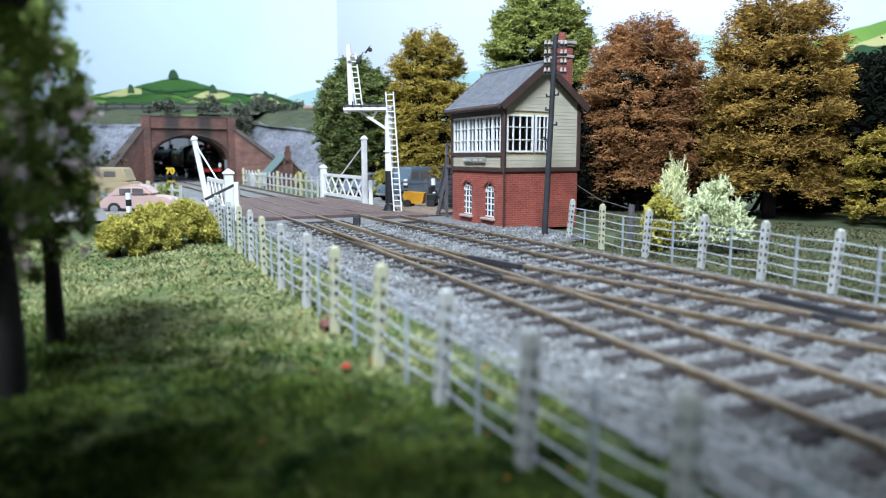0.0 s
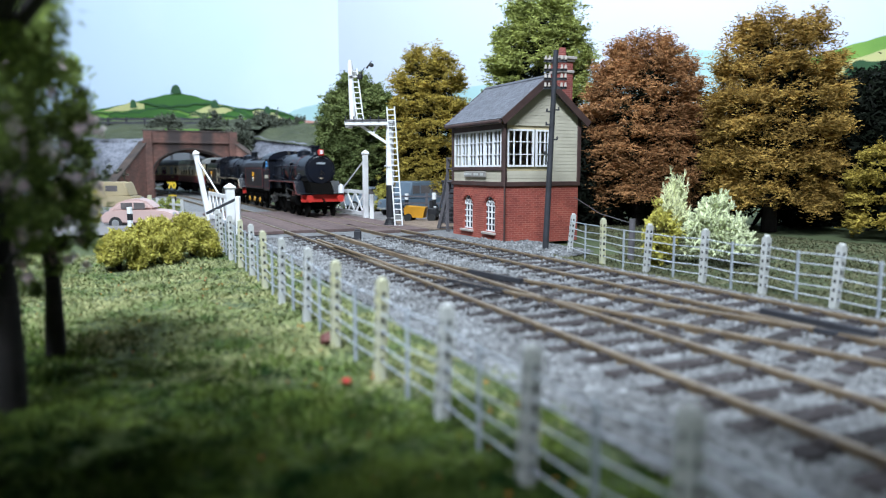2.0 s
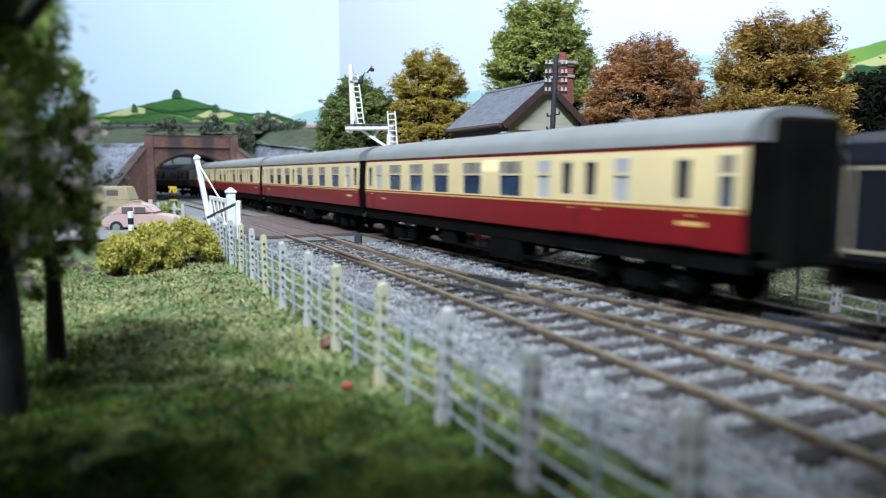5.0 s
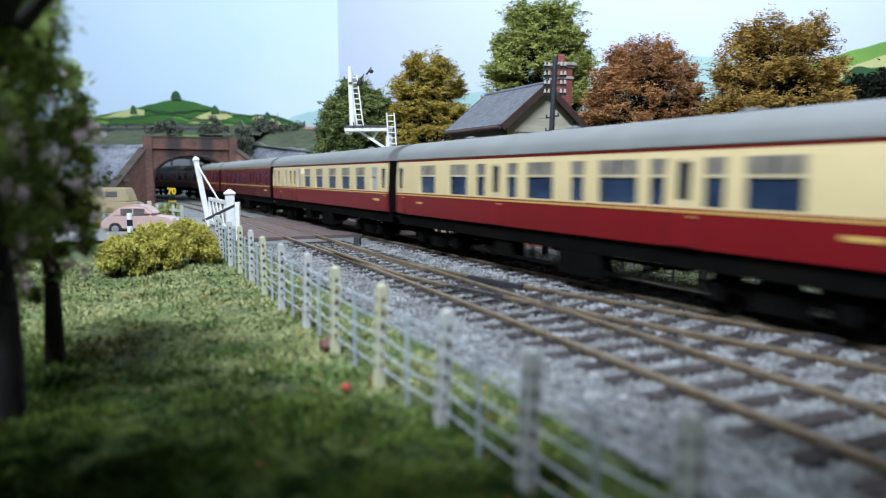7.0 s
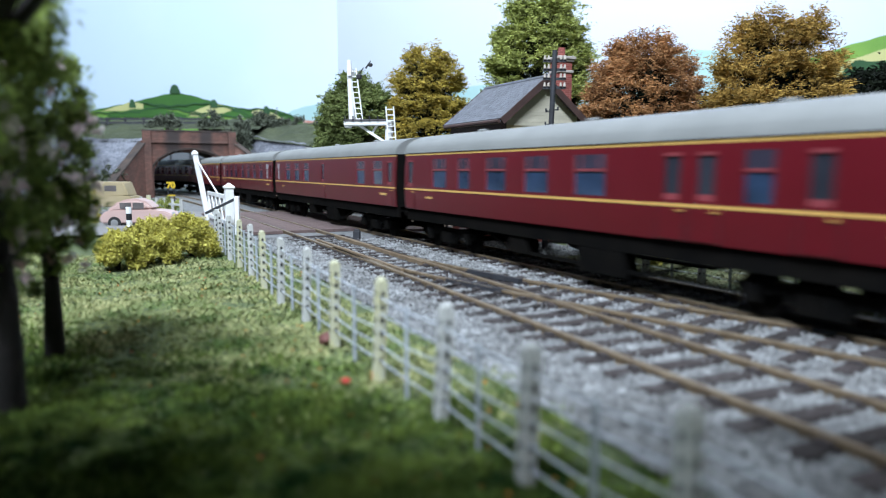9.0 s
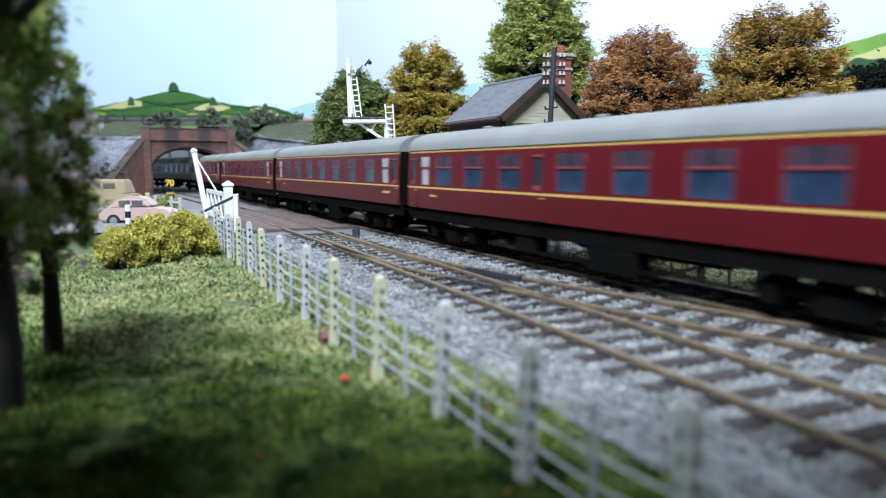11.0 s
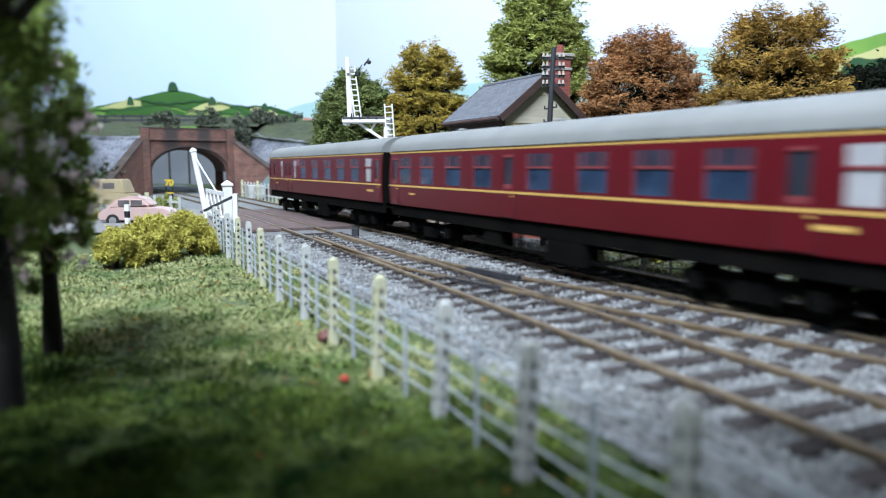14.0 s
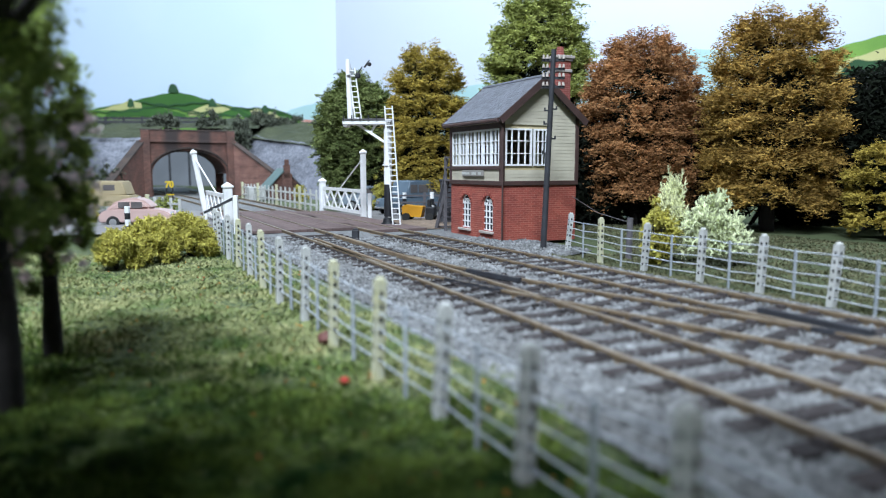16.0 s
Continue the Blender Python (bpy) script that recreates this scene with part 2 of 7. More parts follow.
def mesh_of(name, bm, material, smooth=False):
    bmesh.ops.scale(bm, vec=(S, S, S), verts=bm.verts)
    me = bpy.data.meshes.new(name)
    bm.to_mesh(me)
    bm.free()
    me.materials.append(material)
    if smooth:
        me.shade_smooth()
        me.set_sharp_from_angle(angle=radians(40))
    return me


def part(name, bm, material, parent, label="", smooth=False):
    ob = new(name, mesh_of(name, bm, material, smooth))
    ob.parent = parent
    return tagged(ob, label)


def piece(name, me, parent, x, y, z, rz=0.0, rx=0.0):
    ob = new(name, me)
    ob.parent = parent
    ob.matrix_basis = pose(x * S, y * S, z * S, rx, 0, rz)
    return ob


def thing(name, label, category, x=0, y=0, z=0, rz=0, group="", kind=""):
    ob = new(name)
    ob.empty_display_size = 0.01
    ob.matrix_basis = pose(x * S, y * S, z * S, 0, 0, rz)
    return tagged(ob, label, category, group, kind)


def solo(name, bm, material, label, category, x=0, y=0, z=0, rz=0, group="", kind="", smooth=False):
    ob = new(name, mesh_of(name, bm, material, smooth))
    ob.matrix_basis = pose(x * S, y * S, z * S, 0, 0, rz)
    return tagged(ob, label, category, group, kind)


def raw(name, verts, faces, material, smooth=False):
    me = bpy.data.meshes.new(name)
    me.from_pydata((np.asarray(verts) * S).tolist(), [], np.asarray(faces).tolist())
    me.materials.append(material)
    if smooth:
        me.shade_smooth()
    return me


# ---- plan of the lines ----
DIR = Vector((0.4522, -0.8919, 0))      # way the train goes
SIDE = Vector((-0.8919, -0.4522, 0))    # towards the viewer's side
HEAD = math.degrees(math.atan2(DIR.y, DIR.x))
BRIDGE_Y = 72.0


def main_x(y):
    return 12.95 - 0.507 * y


def loop_x(y):
    return 7.55 - 0.4225 * y - 0.001 * y * y


def cross_x(y):
    u = min(1, max(0, (22 - y) / 18.5))
    f = u * u * (3 - 2 * u)
    return loop_x(y) * (1 - f) + main_x(y) * f


BEND = 45.0          # radius of the curve beyond the bridge
BEND_AT = 0.0        # counted back from the point of the main line at y = 80
START = Vector((main_x(80), 80, 0))
CENTRE = START + BEND * Vector((-0.8919, -0.4522, 0))


def route(s):
    """A point of the train's line, s metres on from the point at y = 80; behind it the line bends away."""
    if s >= BEND_AT:
        return START + DIR * s
    a = -s / BEND
    lim = radians(68)
    over = 0
    if a > lim:
        over, a = (a - lim) * BEND, lim
    r = START - CENTRE
    p = CENTRE + Matrix.Rotation(a, 3, "Z") @ r
    return p + (Matrix.Rotation(a, 3, "Z") @ -DIR) * over
# ---- ground ----
def height(x, y):
    """Lie of the land: level with the rails' foot by the line, a little lower in the fields."""
    near = x - loop_x(y)
    far = x - main_x(y)
    z = -0.19
    if near < -2.2:
        z -= 0.11 * min(1, (-2.2 - near) / 0.6)
    if far > 2.2:
        z -= 0.09 * min(1, (far - 2.2) / 1.0)
    if y > 26 and -30 < near < 0:
        z = max(z, -0.19)
    return z


def sheet(xs, ys, fn):
    verts = [(x, y, fn(x, y)) for y in ys for x in xs]
    n = len(xs)
    faces = [(j * n + i, j * n + i + 1, (j + 1) * n + i + 1, (j + 1) * n + i) for j in range(len(ys) - 1) for i in range(n - 1)]
    return verts, faces


xs, ys = np.linspace(-110, 90, 201), np.concatenate([np.linspace(-20, 45, 131), np.linspace(46, 130, 43)])
v, f = sheet(xs, ys, lambda x, y: height(x, y) - 0.05 + 0.06 * noise.noise((x * 0.5, y * 0.5, 0)))
ground = tagged(new("ground", raw("ground", v, f, M_GRASS, True)), "green field ground of the model layout", "ground", kind="structure")

def shoulder(y):
    """How far the stone reaches beyond the main line: wider by the signal box."""
    return 2.2 + 2.6 * float(np.clip((y - 22.5) / 2.0, 0, 1) * np.clip((38 - y) / 2.0, 0, 1))


# the ballast bed, one sheet between the two fences
def bed(x, y):
    e = min(x - (loop_x(y) - 2.7), main_x(y) + shoulder(y) - x)
    return -0.14 - 0.12 * max(0, 1 - max(0, e) / 0.7) + 0.03 * noise.noise((x * 3, y * 3, 1))


ys = np.linspace(2, 108, 260)
us = np.linspace(0, 1, 26)
verts, faces = [], []
for y in ys:
    a, b = loop_x(y) - 2.7, main_x(y) + shoulder(y)
    for u in us:
        x = a + (b - a) * u
        verts.append((x, y, bed(x, y)))
n = len(us)
faces = [(j * n + i, j * n + i + 1, (j + 1) * n + i + 1, (j + 1) * n + i) for j in range(len(ys) - 1) for i in range(n - 1)]
ballast = tagged(new("ballast_bed", raw("ballast_bed", verts, faces, M_BALLAST, True)), "pale grey stone ballast under the tracks", "ballast", kind="structure")


def scatter_stones():
    rng = np.random.default_rng(4)
    N = 62000
    y = 3 + 42 * rng.random(N) ** 1.55
    u = rng.random(N)
    a, b = loop_x(y) - 2.75, main_x(y) + 0.05 + np.array([shoulder(q) for q in y])
    x = a + (b - a) * u
    keep = (y < 28) | (y > 48)
    x, y = x[keep], y[keep]
    N = len(x)
    z = np.array([bed(p, q) for p, q in zip(x, y)])
    r = 0.022 + 0.03 * rng.random(N) + 0.0006 * y
    base = np.array([(1, 0, 0), (0, 1, 0), (-1, 0, 0), (0, -1, 0), (0, 0, 0.9), (0, 0, -0.6)], float)
    jit = base[None] * (0.6 + 0.7 * rng.random((N, 6, 1))) + 0.25 * (rng.random((N, 6, 3)) - 0.5)
    th = rng.random(N) * 6.28
    c, s = np.cos(th)[:, None], np.sin(th)[:, None]
    px = jit[:, :, 0] * c - jit[:, :, 1] * s
    py = jit[:, :, 0] * s + jit[:, :, 1] * c
    vv = np.stack([px, py, jit[:, :, 2]], -1) * r[:, None, None] + np.stack([x, y, z + 0.012], -1)[:, None]
    tri = np.array([(0, 1, 4), (1, 2, 4), (2, 3, 4), (3, 0, 4), (1, 0, 5), (2, 1, 5), (3, 2, 5), (0, 3, 5)])
    ff = (tri[None] + 6 * np.arange(N)[:, None, None]).reshape(-1, 3)
    return raw("loose_ballast", vv.reshape(-1, 3), ff, M_STONE)


tagged(new("loose_ballast", scatter_stones()), "loose grey ballast chippings between the sleepers", "ballast", kind="stuff")


def scatter_grass(name, mt, N, seed, near_side, lush=None):
    rng = np.random.default_rng(seed)
    y = 2.2 + 46 * rng.random(N) ** 2.0
    if near_side:
        x = loop_x(y) - 2.55 - (1 + y * 0.95) * rng.random(N)
        keep = y < 24.5
    else:
        x = main_x(y) + 2.05 + 16 * rng.random(N) ** 1.3
        keep = (y < 24) | (x > 6.5)
    x, y = x[keep], y[keep]
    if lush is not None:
        # greener turf towards the near edge, its shade partly in the colour, border ragged
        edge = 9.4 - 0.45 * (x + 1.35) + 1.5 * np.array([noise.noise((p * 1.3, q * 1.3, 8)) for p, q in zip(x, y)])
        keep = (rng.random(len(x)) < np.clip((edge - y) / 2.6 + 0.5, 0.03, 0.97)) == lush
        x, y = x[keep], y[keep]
    N = len(x)
    z = np.array([height(p, q) + 0.06 * noise.noise((p * 0.5, q * 0.5, 0)) for p, q in zip(x, y)]) - 0.05
    clump = np.array([0.75 * noise.noise((p * 0.9, q * 0.9, 5)) + 0.5 * noise.noise((p * 3.1, q * 3.1, 2)) for p, q in zip(x, y)])
    h = (0.03 + 0.05 * rng.random(N)) * np.maximum(0.25, (1.25 if lush else 1.0) + (2.2 if lush else 1.5) * clump)
    th = rng.random(N) * 6.28
    w = 0.010 + 0.012 * rng.random(N) + 0.0008 * y
    lean = (rng.random((N, 2)) - 0.5) * 0.22
    p = np.stack([x, y, z], -1)
    d = np.stack([np.cos(th), np.sin(th), 0 * th], -1) * w[:, None]
    tip = p + np.stack([lean[:, 0], lean[:, 1], h], -1)
    vv = np.stack([p - d, p + d, tip], 1)
    ff = np.arange(3 * N).reshape(-1, 3)
    return raw(name, vv.reshape(-1, 3), ff, mt)


tagged(new("field_grass", scatter_grass("field_grass", M_BLADE, 270000, 9, True, False)), "short green and straw static grass in the field", "grass", kind="stuff")
tagged(new("lush_grass", scatter_grass("lush_grass", M_TURF, 270000, 9, True, True)), "dark green lush turf along the near edge, partly painted shade", "grass", kind="stuff")
tagged(new("verge_grass", scatter_grass("verge_grass", M_VERGE, 170000, 10, False)), "dull olive rough grass beyond the far fence", "grass", kind="stuff")


def scatter_flowers():
    rng = np.random.default_rng(21)
    N = 150
    y = 6 + 18 * rng.random(N)
    x = loop_x(y) - 2.8 - y * 0.55 * rng.random(N)
    z = np.array([height(p, q) for p, q in zip(x, y)]) + 0.02
    r = 0.012 + 0.016 * rng.random(N)
    base = np.array([(1, 0, 0), (0, 1, 0), (-1, 0, 0), (0, -1, 0), (0, 0, 1), (0, 0, -1)], float)
    vv = base[None] * r[:, None, None] + np.stack([x, y, z], -1)[:, None]
    tri = np.array([(0, 1, 4), (1, 2, 4), (2, 3, 4), (3, 0, 4), (1, 0, 5), (2, 1, 5), (3, 2, 5), (0, 3, 5)])
    return vv.reshape(-1, 3), (tri[None] + 6 * np.arange(N)[:, None, None]).reshape(-1, 3)


v, f = scatter_flowers()
tagged(new("field_flowers", raw("field_flowers", v, f, mat("orange_flock", (0.55, 0.26, 0.03), (0.45, 0.05, 0.02), 0.9, 0.8, rand=0.4))), "orange and red flock specks in the field", "flowers", kind="stuff")


# ---- track ----
def line_thing(name, label, xf, y0, y1, gauge=1.435, sleeper_from=None, sleeper_to=None):
    tr = thing(name, label, "railway track", kind="structure")
    # rails
    prof = [(-0.085, -0.2), (0.085, -0.2), (0.085, -0.17), (0.025, -0.14), (0.025, -0.07), (0.05, -0.055), (0.05, -0.012), (-0.05, -0.012), (-0.05, -0.055), (-0.025, -0.07), (-0.025, -0.14), (-0.085, -0.17)]
    top = [(-0.046, -0.012), (0.046, -0.012), (0.046, 0.0), (-0.046, 0.0)]
    ys = np.arange(y0, y1, 0.5 if y1 < 40 else 1.0)
    for sgn in (-1, 1):
        for nm, pf, mt in (("rail", prof, M_RAIL), ("rail_head", top, M_RAILTOP)):
            verts, faces = [], []
            for y in ys:
                sl = (xf(y + 0.1) - xf(y - 0.1)) / 0.2
                k = math.hypot(1, sl)
                nx, ny = 1 / k, -sl / k
                for u, w in pf:
                    o = sgn * gauge / 2 + u
                    verts.append((xf(y) + nx * o, y + ny * o, w))
            n = len(pf)
            faces = [(j * n + i, j * n + (i + 1) % n, (j + 1) * n + (i + 1) % n, (j + 1) * n + i) for j in range(len(ys) - 1) for i in range(n)]
            ob = new(nm, raw(nm, verts, faces, mt))
            ob.parent = tr
    return tr


def lay_sleepers(tr, xf, y0, y1, width=2.55, far=60):
    bm = box(B(), 0, 0, -0.155, width, 0.29, 0.13, 0.015)
    for sg in (-1, 1):
        for e in (-1, 1):
            box(bm, sg * 0.7175 + e * 0.12, 0, -0.075, 0.13, 0.2, 0.07, 0.02)
    me = mesh_of("sleeper", bm, M_SLEEPER)
    y = y0
    rng = random.Random(3)
    while y < y1:
        sl = (xf(y + 0.1) - xf(y - 0.1)) / 0.2
        piece("sleeper", me, tr, xf(y), y, rng.uniform(-0.01, 0.01), math.degrees(math.atan2(-sl, 1)) + rng.uniform(-1, 1))
        y += 0.72 / math.hypot(1, sl)


main_line = line_thing("main_line", "rusty double-headed rails of the far main line on dark sleepers", main_x, 2, 86)
lay_sleepers(main_line, main_x, 3, 29)
loop_line = line_thing("loop_line", "rusty rails of the near line on dark wooden sleepers", loop_x, 2, 92)
lay_sleepers(loop_line, loop_x, 3, 29)
crossover = line_thing("crossover", "rusty rails of the crossover between both lines", cross_x, 3.4, 24)
lay_sleepers(crossover, cross_x, 5.5, 18.5, 2.7)


def flat_bar(tr, name, xf, off, y0, y1, mt, w=0.1, z=0.0, h=0.12):
    bm = B()
    ys = np.linspace(y0, y1, 8)
    for a, b in zip(ys[:-1], ys[1:]):
        sl = xf(a + 1) - xf(a)
        k = math.hypot(1, sl)
        d = Vector((off / k, -sl * off / k, 0))
        beam(bm, Vector((xf(a), a, z)) + d, Vector((xf(b), b, z)) + d, w, h)
    return part(name, bm, mt, tr)


flat_bar(crossover, "check_rail", main_x, -0.42, 11.1, 13.0, M_TAR, 0.13, 0.0, 0.13)
flat_bar(crossover, "check_rail", cross_x, 0.42, 16.1, 17.7, M_TAR, 0.13, 0.0, 0.12)
flat_bar(crossover, "switch_blade", loop_x, 0.56, 19.5, 27.5, M_RAIL, 0.1, -0.04, 0.12)
flat_bar(crossover, "switch_blade", loop_x, -0.52, 18.5, 26.5, M_RAIL, 0.1, -0.04, 0.12)
flat_bar(crossover, "frog", cross_x, -0.68, 15.6, 17.2, M_TAR, 0.2, -0.05, 0.1)
flat_bar(crossover, "frog", cross_x, 0.68, 10.3, 11.0, M_TAR, 0.09, -0.03, 0.08)

# ground frame stub by the points
solo("point_motor", box(box(B(), 0, 0, 0, 0.28, 0.28, 0.5, 0.04), 0, 0, 0.26, 0.2, 0.2, 0.06), M_TAR, "small black point indicator box in the ballast", "point indicator", -3.45, 27.6, -0.02)

# ---- level crossing ----
crossing = thing("level_crossing", "brown boarded level crossing over both tracks", "level crossing", kind="structure")


def crossing_boards():
    # strips of planks laid along the line, between and beside the rails
    for lo, hi, xf in ((-2.35, -0.82, loop_x), (-0.62, 0.62, loop_x), (0.82, 3.0, loop_x), (-0.62, 0.62, main_x), (0.82, 2.0, main_x)):
        n = max(2, round((hi - lo) / 0.32))
        for i in range(n):
            o = lo + (hi - lo) * (i + 0.5) / n
            bm = B()
            ya, yb = 30.4, 43.5
            for a, b in ((ya, (ya + yb) / 2), ((ya + yb) / 2, yb)):
                sl = xf(a + 1) - xf(a)
                k = math.hypot(1, sl)
                d = Vector((o / k, -sl * o / k, -0.07))
                beam(bm, Vector((xf(a), a, 0)) + d, Vector((xf(b), b, 0)) + d, (hi - lo) / n - 0.015, 0.12)
            part("board", bm, M_DECK, crossing)


crossing_boards()
road_bm = B()
vs = [road_bm.verts.new(p) for p in ((-10.3, 31, -0.12), (-13.5, 45, -0.12), (-60, 62, -0.12), (-60, 34, -0.12), (-22, 26.5, -0.12))]
road_bm.faces.new(vs)
vs = [road_bm.verts.new(p) for p in ((-1.2, 31.5, -0.12), (7, 40, -0.12), (7, 52, -0.12), (-7.3, 44.5, -0.12))]
road_bm.faces.new(vs)
bmesh.ops.recalc_face_normals(road_bm, faces=road_bm.faces)
tagged(new("road", mesh_of("road", road_bm, M_ROAD)), "grey tarmac lane leading to the crossing", "road", kind="structure")
earth_bm = B()
edge = [earth_bm.verts.new((x, y, -0.105)) for x, y in ((-2.7, 33.0), (-1.1, 31.4), (1.3, 33.2), (1.0, 38.6), (-1.4, 39.0), (-3.3, 37.4))]
mid = earth_bm.verts.new((-0.9, 35.4, -0.05))
for a, b in zip(edge, edge[1:] + edge[:1]):
    earth_bm.faces.new((a, b, mid))
bmesh.ops.subdivide_edges(earth_bm, edges=list(earth_bm.edges), cuts=4, use_grid_fill=True)
for q in earth_bm.verts:
    q.co.z += 0.05 * noise.noise(q.co * 1.7)
bmesh.ops.recalc_face_normals(earth_bm, faces=earth_bm.faces)
tagged(new("bare_earth", mesh_of("bare_earth", earth_bm, M_EARTH, True)), "bare reddish brown earth beside the signal box steps", "ground", kind="structure")
# ---- backdrop ----
M_SKY = mat("painted_sky", (0.54, 0.66, 0.82), (0.63, 0.72, 0.84), 0.02, 0.9, 0, 0, 0.2, 0.1)
M_SKY2 = mat("painted_pale_sky", (0.62, 0.66, 0.785), (0.565, 0.625, 0.755), 0.02, 0.9, 0, 0, 0.2, 0.1)
M_HILL1 = mat("painted_meadow", (0.055, 0.16, 0.03), (0.03, 0.10, 0.022), 0.12, 0.9)
M_HILL2 = mat("painted_light_meadow", (0.20, 0.36, 0.07), (0.11, 0.25, 0.05), 0.12, 0.9)
M_HILL3 = mat("painted_stubble", (0.55, 0.52, 0.24), (0.45, 0.46, 0.20), 0.12, 0.9)
M_HILL4 = mat("painted_dark_wood", (0.035, 0.10, 0.04), (0.025, 0.07, 0.03), 0.3, 0.9)
M_FAR = mat("painted_blue_hill", (0.42, 0.60, 0.62), (0.36, 0.54, 0.55), 0.1, 0.9)
M_GREYBOARD = mat("grey_painted_board", (0.20, 0.215, 0.24), (0.15, 0.16, 0.18), 0.15, 0.9)
BACK_Y = 122.0


def wallbox(name, x0, y0, x1, y1, z0, z1, mt, label, thick=1.0):
    bm = B()
    d = Vector((x1 - x0, y1 - y0, 0)).normalized()
    n = Vector((-d.y, d.x, 0)) * thick
    pts = [(x0, y0), (x1, y1), (x1 + n.x, y1 + n.y), (x0 + n.x, y0 + n.y)]
    prism(bm, pts, z0, z1, "z")
    return tagged(new(name, mesh_of(name, bm, mt)), label, "wall", kind="structure")


CORNER = Vector((-18.11, BACK_Y, 0))
backdrop = wallbox("backdrop", -120, BACK_Y, CORNER.x, BACK_Y, -1, 75, M_SKY, "pale blue painted sky backboard behind the layout")
backdrop_2 = wallbox("backdrop_2", CORNER.x, BACK_Y, 95, 34, -1, 75, M_SKY2, "pale painted sky backboard of the second side")
ALONG = Vector((95 - CORNER.x, 34 - BACK_Y, 0)).normalized()
PROUD = Vector((ALONG.y, -ALONG.x, 0))


def LEFT(u, z, layer):
    return Vector((u, BACK_Y - 0.1 * layer, z))


def RIGHT(u, z, layer):
    return CORNER + ALONG * u + PROUD * 0.1 * layer + Vector((0, 0, z))


def painted(name, tops, low, mt, parent, layer, board, thick=0.0):
    """A painted shape on a backboard, in metres along and up it: a soft skyline of a few crests, closed below, or a band."""
    xs = np.linspace(tops[0][0], tops[-1][0], 60)
    zs = np.interp(xs, [t[0] for t in tops], [t[1] for t in tops])
    zs = np.convolve(np.pad(zs, 2, mode="edge"), np.ones(5) / 5, "valid")
    zs = zs + 0.12 * np.sin(xs * 2.3) * (1 if thick else 0.4)
    bm = B()
    up = [bm.verts.new(board(x, z, layer)) for x, z in zip(xs, zs)]
    lo = [bm.verts.new(board(x, z - thick if thick else min(low, z), layer)) for x, z in zip(xs, zs)]
    for i in range(59):
        bm.faces.new((lo[i], lo[i + 1], up[i + 1], up[i]))
    bmesh.ops.remove_doubles(bm, verts=bm.verts, dist=1e-5)
    return part(name, bm, mt, parent)


hills = thing("painted_hills", "painted green hills with fields on the backboard", "backdrop", kind="structure")
painted("blue_hill", [(-29.7, 10.69), (-25.8, 12.99), (-21.8, 13.95), (-18.2, 14.33)], -2.76, M_FAR, hills, 1, LEFT)
painted("hillside", [(-70.7, 11.85), (-61.9, 12.61), (-55.0, 13.95), (-50.8, 14.90), (-46.1, 15.95), (-42.2, 15.09), (-38.4, 13.76), (-33.6, 12.99), (-29.6, 13.28), (-25.8, 11.85), (-23.4, 10.69)], -2.76, M_HILL1, hills, 2, LEFT)
painted("field", [(-70.7, 11.65), (-57.0, 12.99), (-47.2, 12.99), (-39.4, 12.23), (-30.7, 11.85), (-23.9, 10.69)], -2.76, M_HILL2, hills, 3, LEFT)
painted("field", [(-59.4, 12.61), (-55.5, 13.76), (-53.8, 14.33), (-51.8, 13.95)], 12.71, M_HILL3, hills, 4, LEFT)
painted("field", [(-43.8, 12.23), (-41.5, 13.38), (-38.9, 13.85), (-36.3, 13.19)], 11.75, M_HILL3, hills, 4, LEFT)
painted("field", [(-33.1, 12.61), (-31.4, 12.99), (-29.2, 12.23), (-27.0, 11.08)], 11.17, M_HILL3, hills, 4, LEFT)
painted("field", [(-58.0, 12.04), (-53.1, 13.09), (-48.2, 12.99), (-44.3, 12.04)], 11.65, M_HILL1, hills, 4.5, LEFT)
painted("field", [(-38.5, 12.04), (-35.5, 13.19), (-32.6, 12.23)], 11.65, M_HILL1, hills, 4.5, LEFT)
for tx, ty, w in ((-46.2, 17.18, 0.90), (-53.6, 14.71, 0.60), (-39.5, 14.71, 0.70), (-30.5, 13.66, 0.60)):
    painted("painted_copse", [(tx - w, ty - 1.2), (tx - w * 0.6, ty - 0.2), (tx, ty), (tx + w * 0.6, ty - 0.3), (tx + w, ty - 1.2)], ty - 1.5, M_HILL4, hills, 5, LEFT)
painted("far_house", [(-24.5, 10.21), (-24.1, 11.08), (-21.9, 11.08), (-21.3, 10.21)], 9.64, mat("painted_red_roof", (0.5, 0.2, 0.16), (0.6, 0.5, 0.45), 0.5), hills, 5, LEFT)
for line in ([(-61, 12.4), (-53, 12.6), (-49, 13.6), (-43, 12.5), (-38, 12.3)], [(-52, 14.2), (-47, 13.6), (-41, 14.2), (-36, 13.1), (-30, 13.1), (-25, 11.6)], [(-36.5, 13.2), (-33.5, 12.0), (-30, 11.2)], [(-44, 12.2), (-36, 11.9), (-28, 11.0), (-24, 10.6)], [(-62, 11.6), (-50, 11.4), (-44, 11.7)]):
    painted("painted_hedge", line, 0, M_HILL4, hills, 5.5, LEFT, 0.22)
painted("board_foot", [(-71.1, 6.54), (-18.1, 6.54)], -3.26, M_GREYBOARD, hills, 6, LEFT)
for u in (-47.3, -43.9):
    painted("board_joint", [(u - 0.18, 6.5), (u + 0.18, 6.5)], -3.2, M_TAR, hills, 7, LEFT)


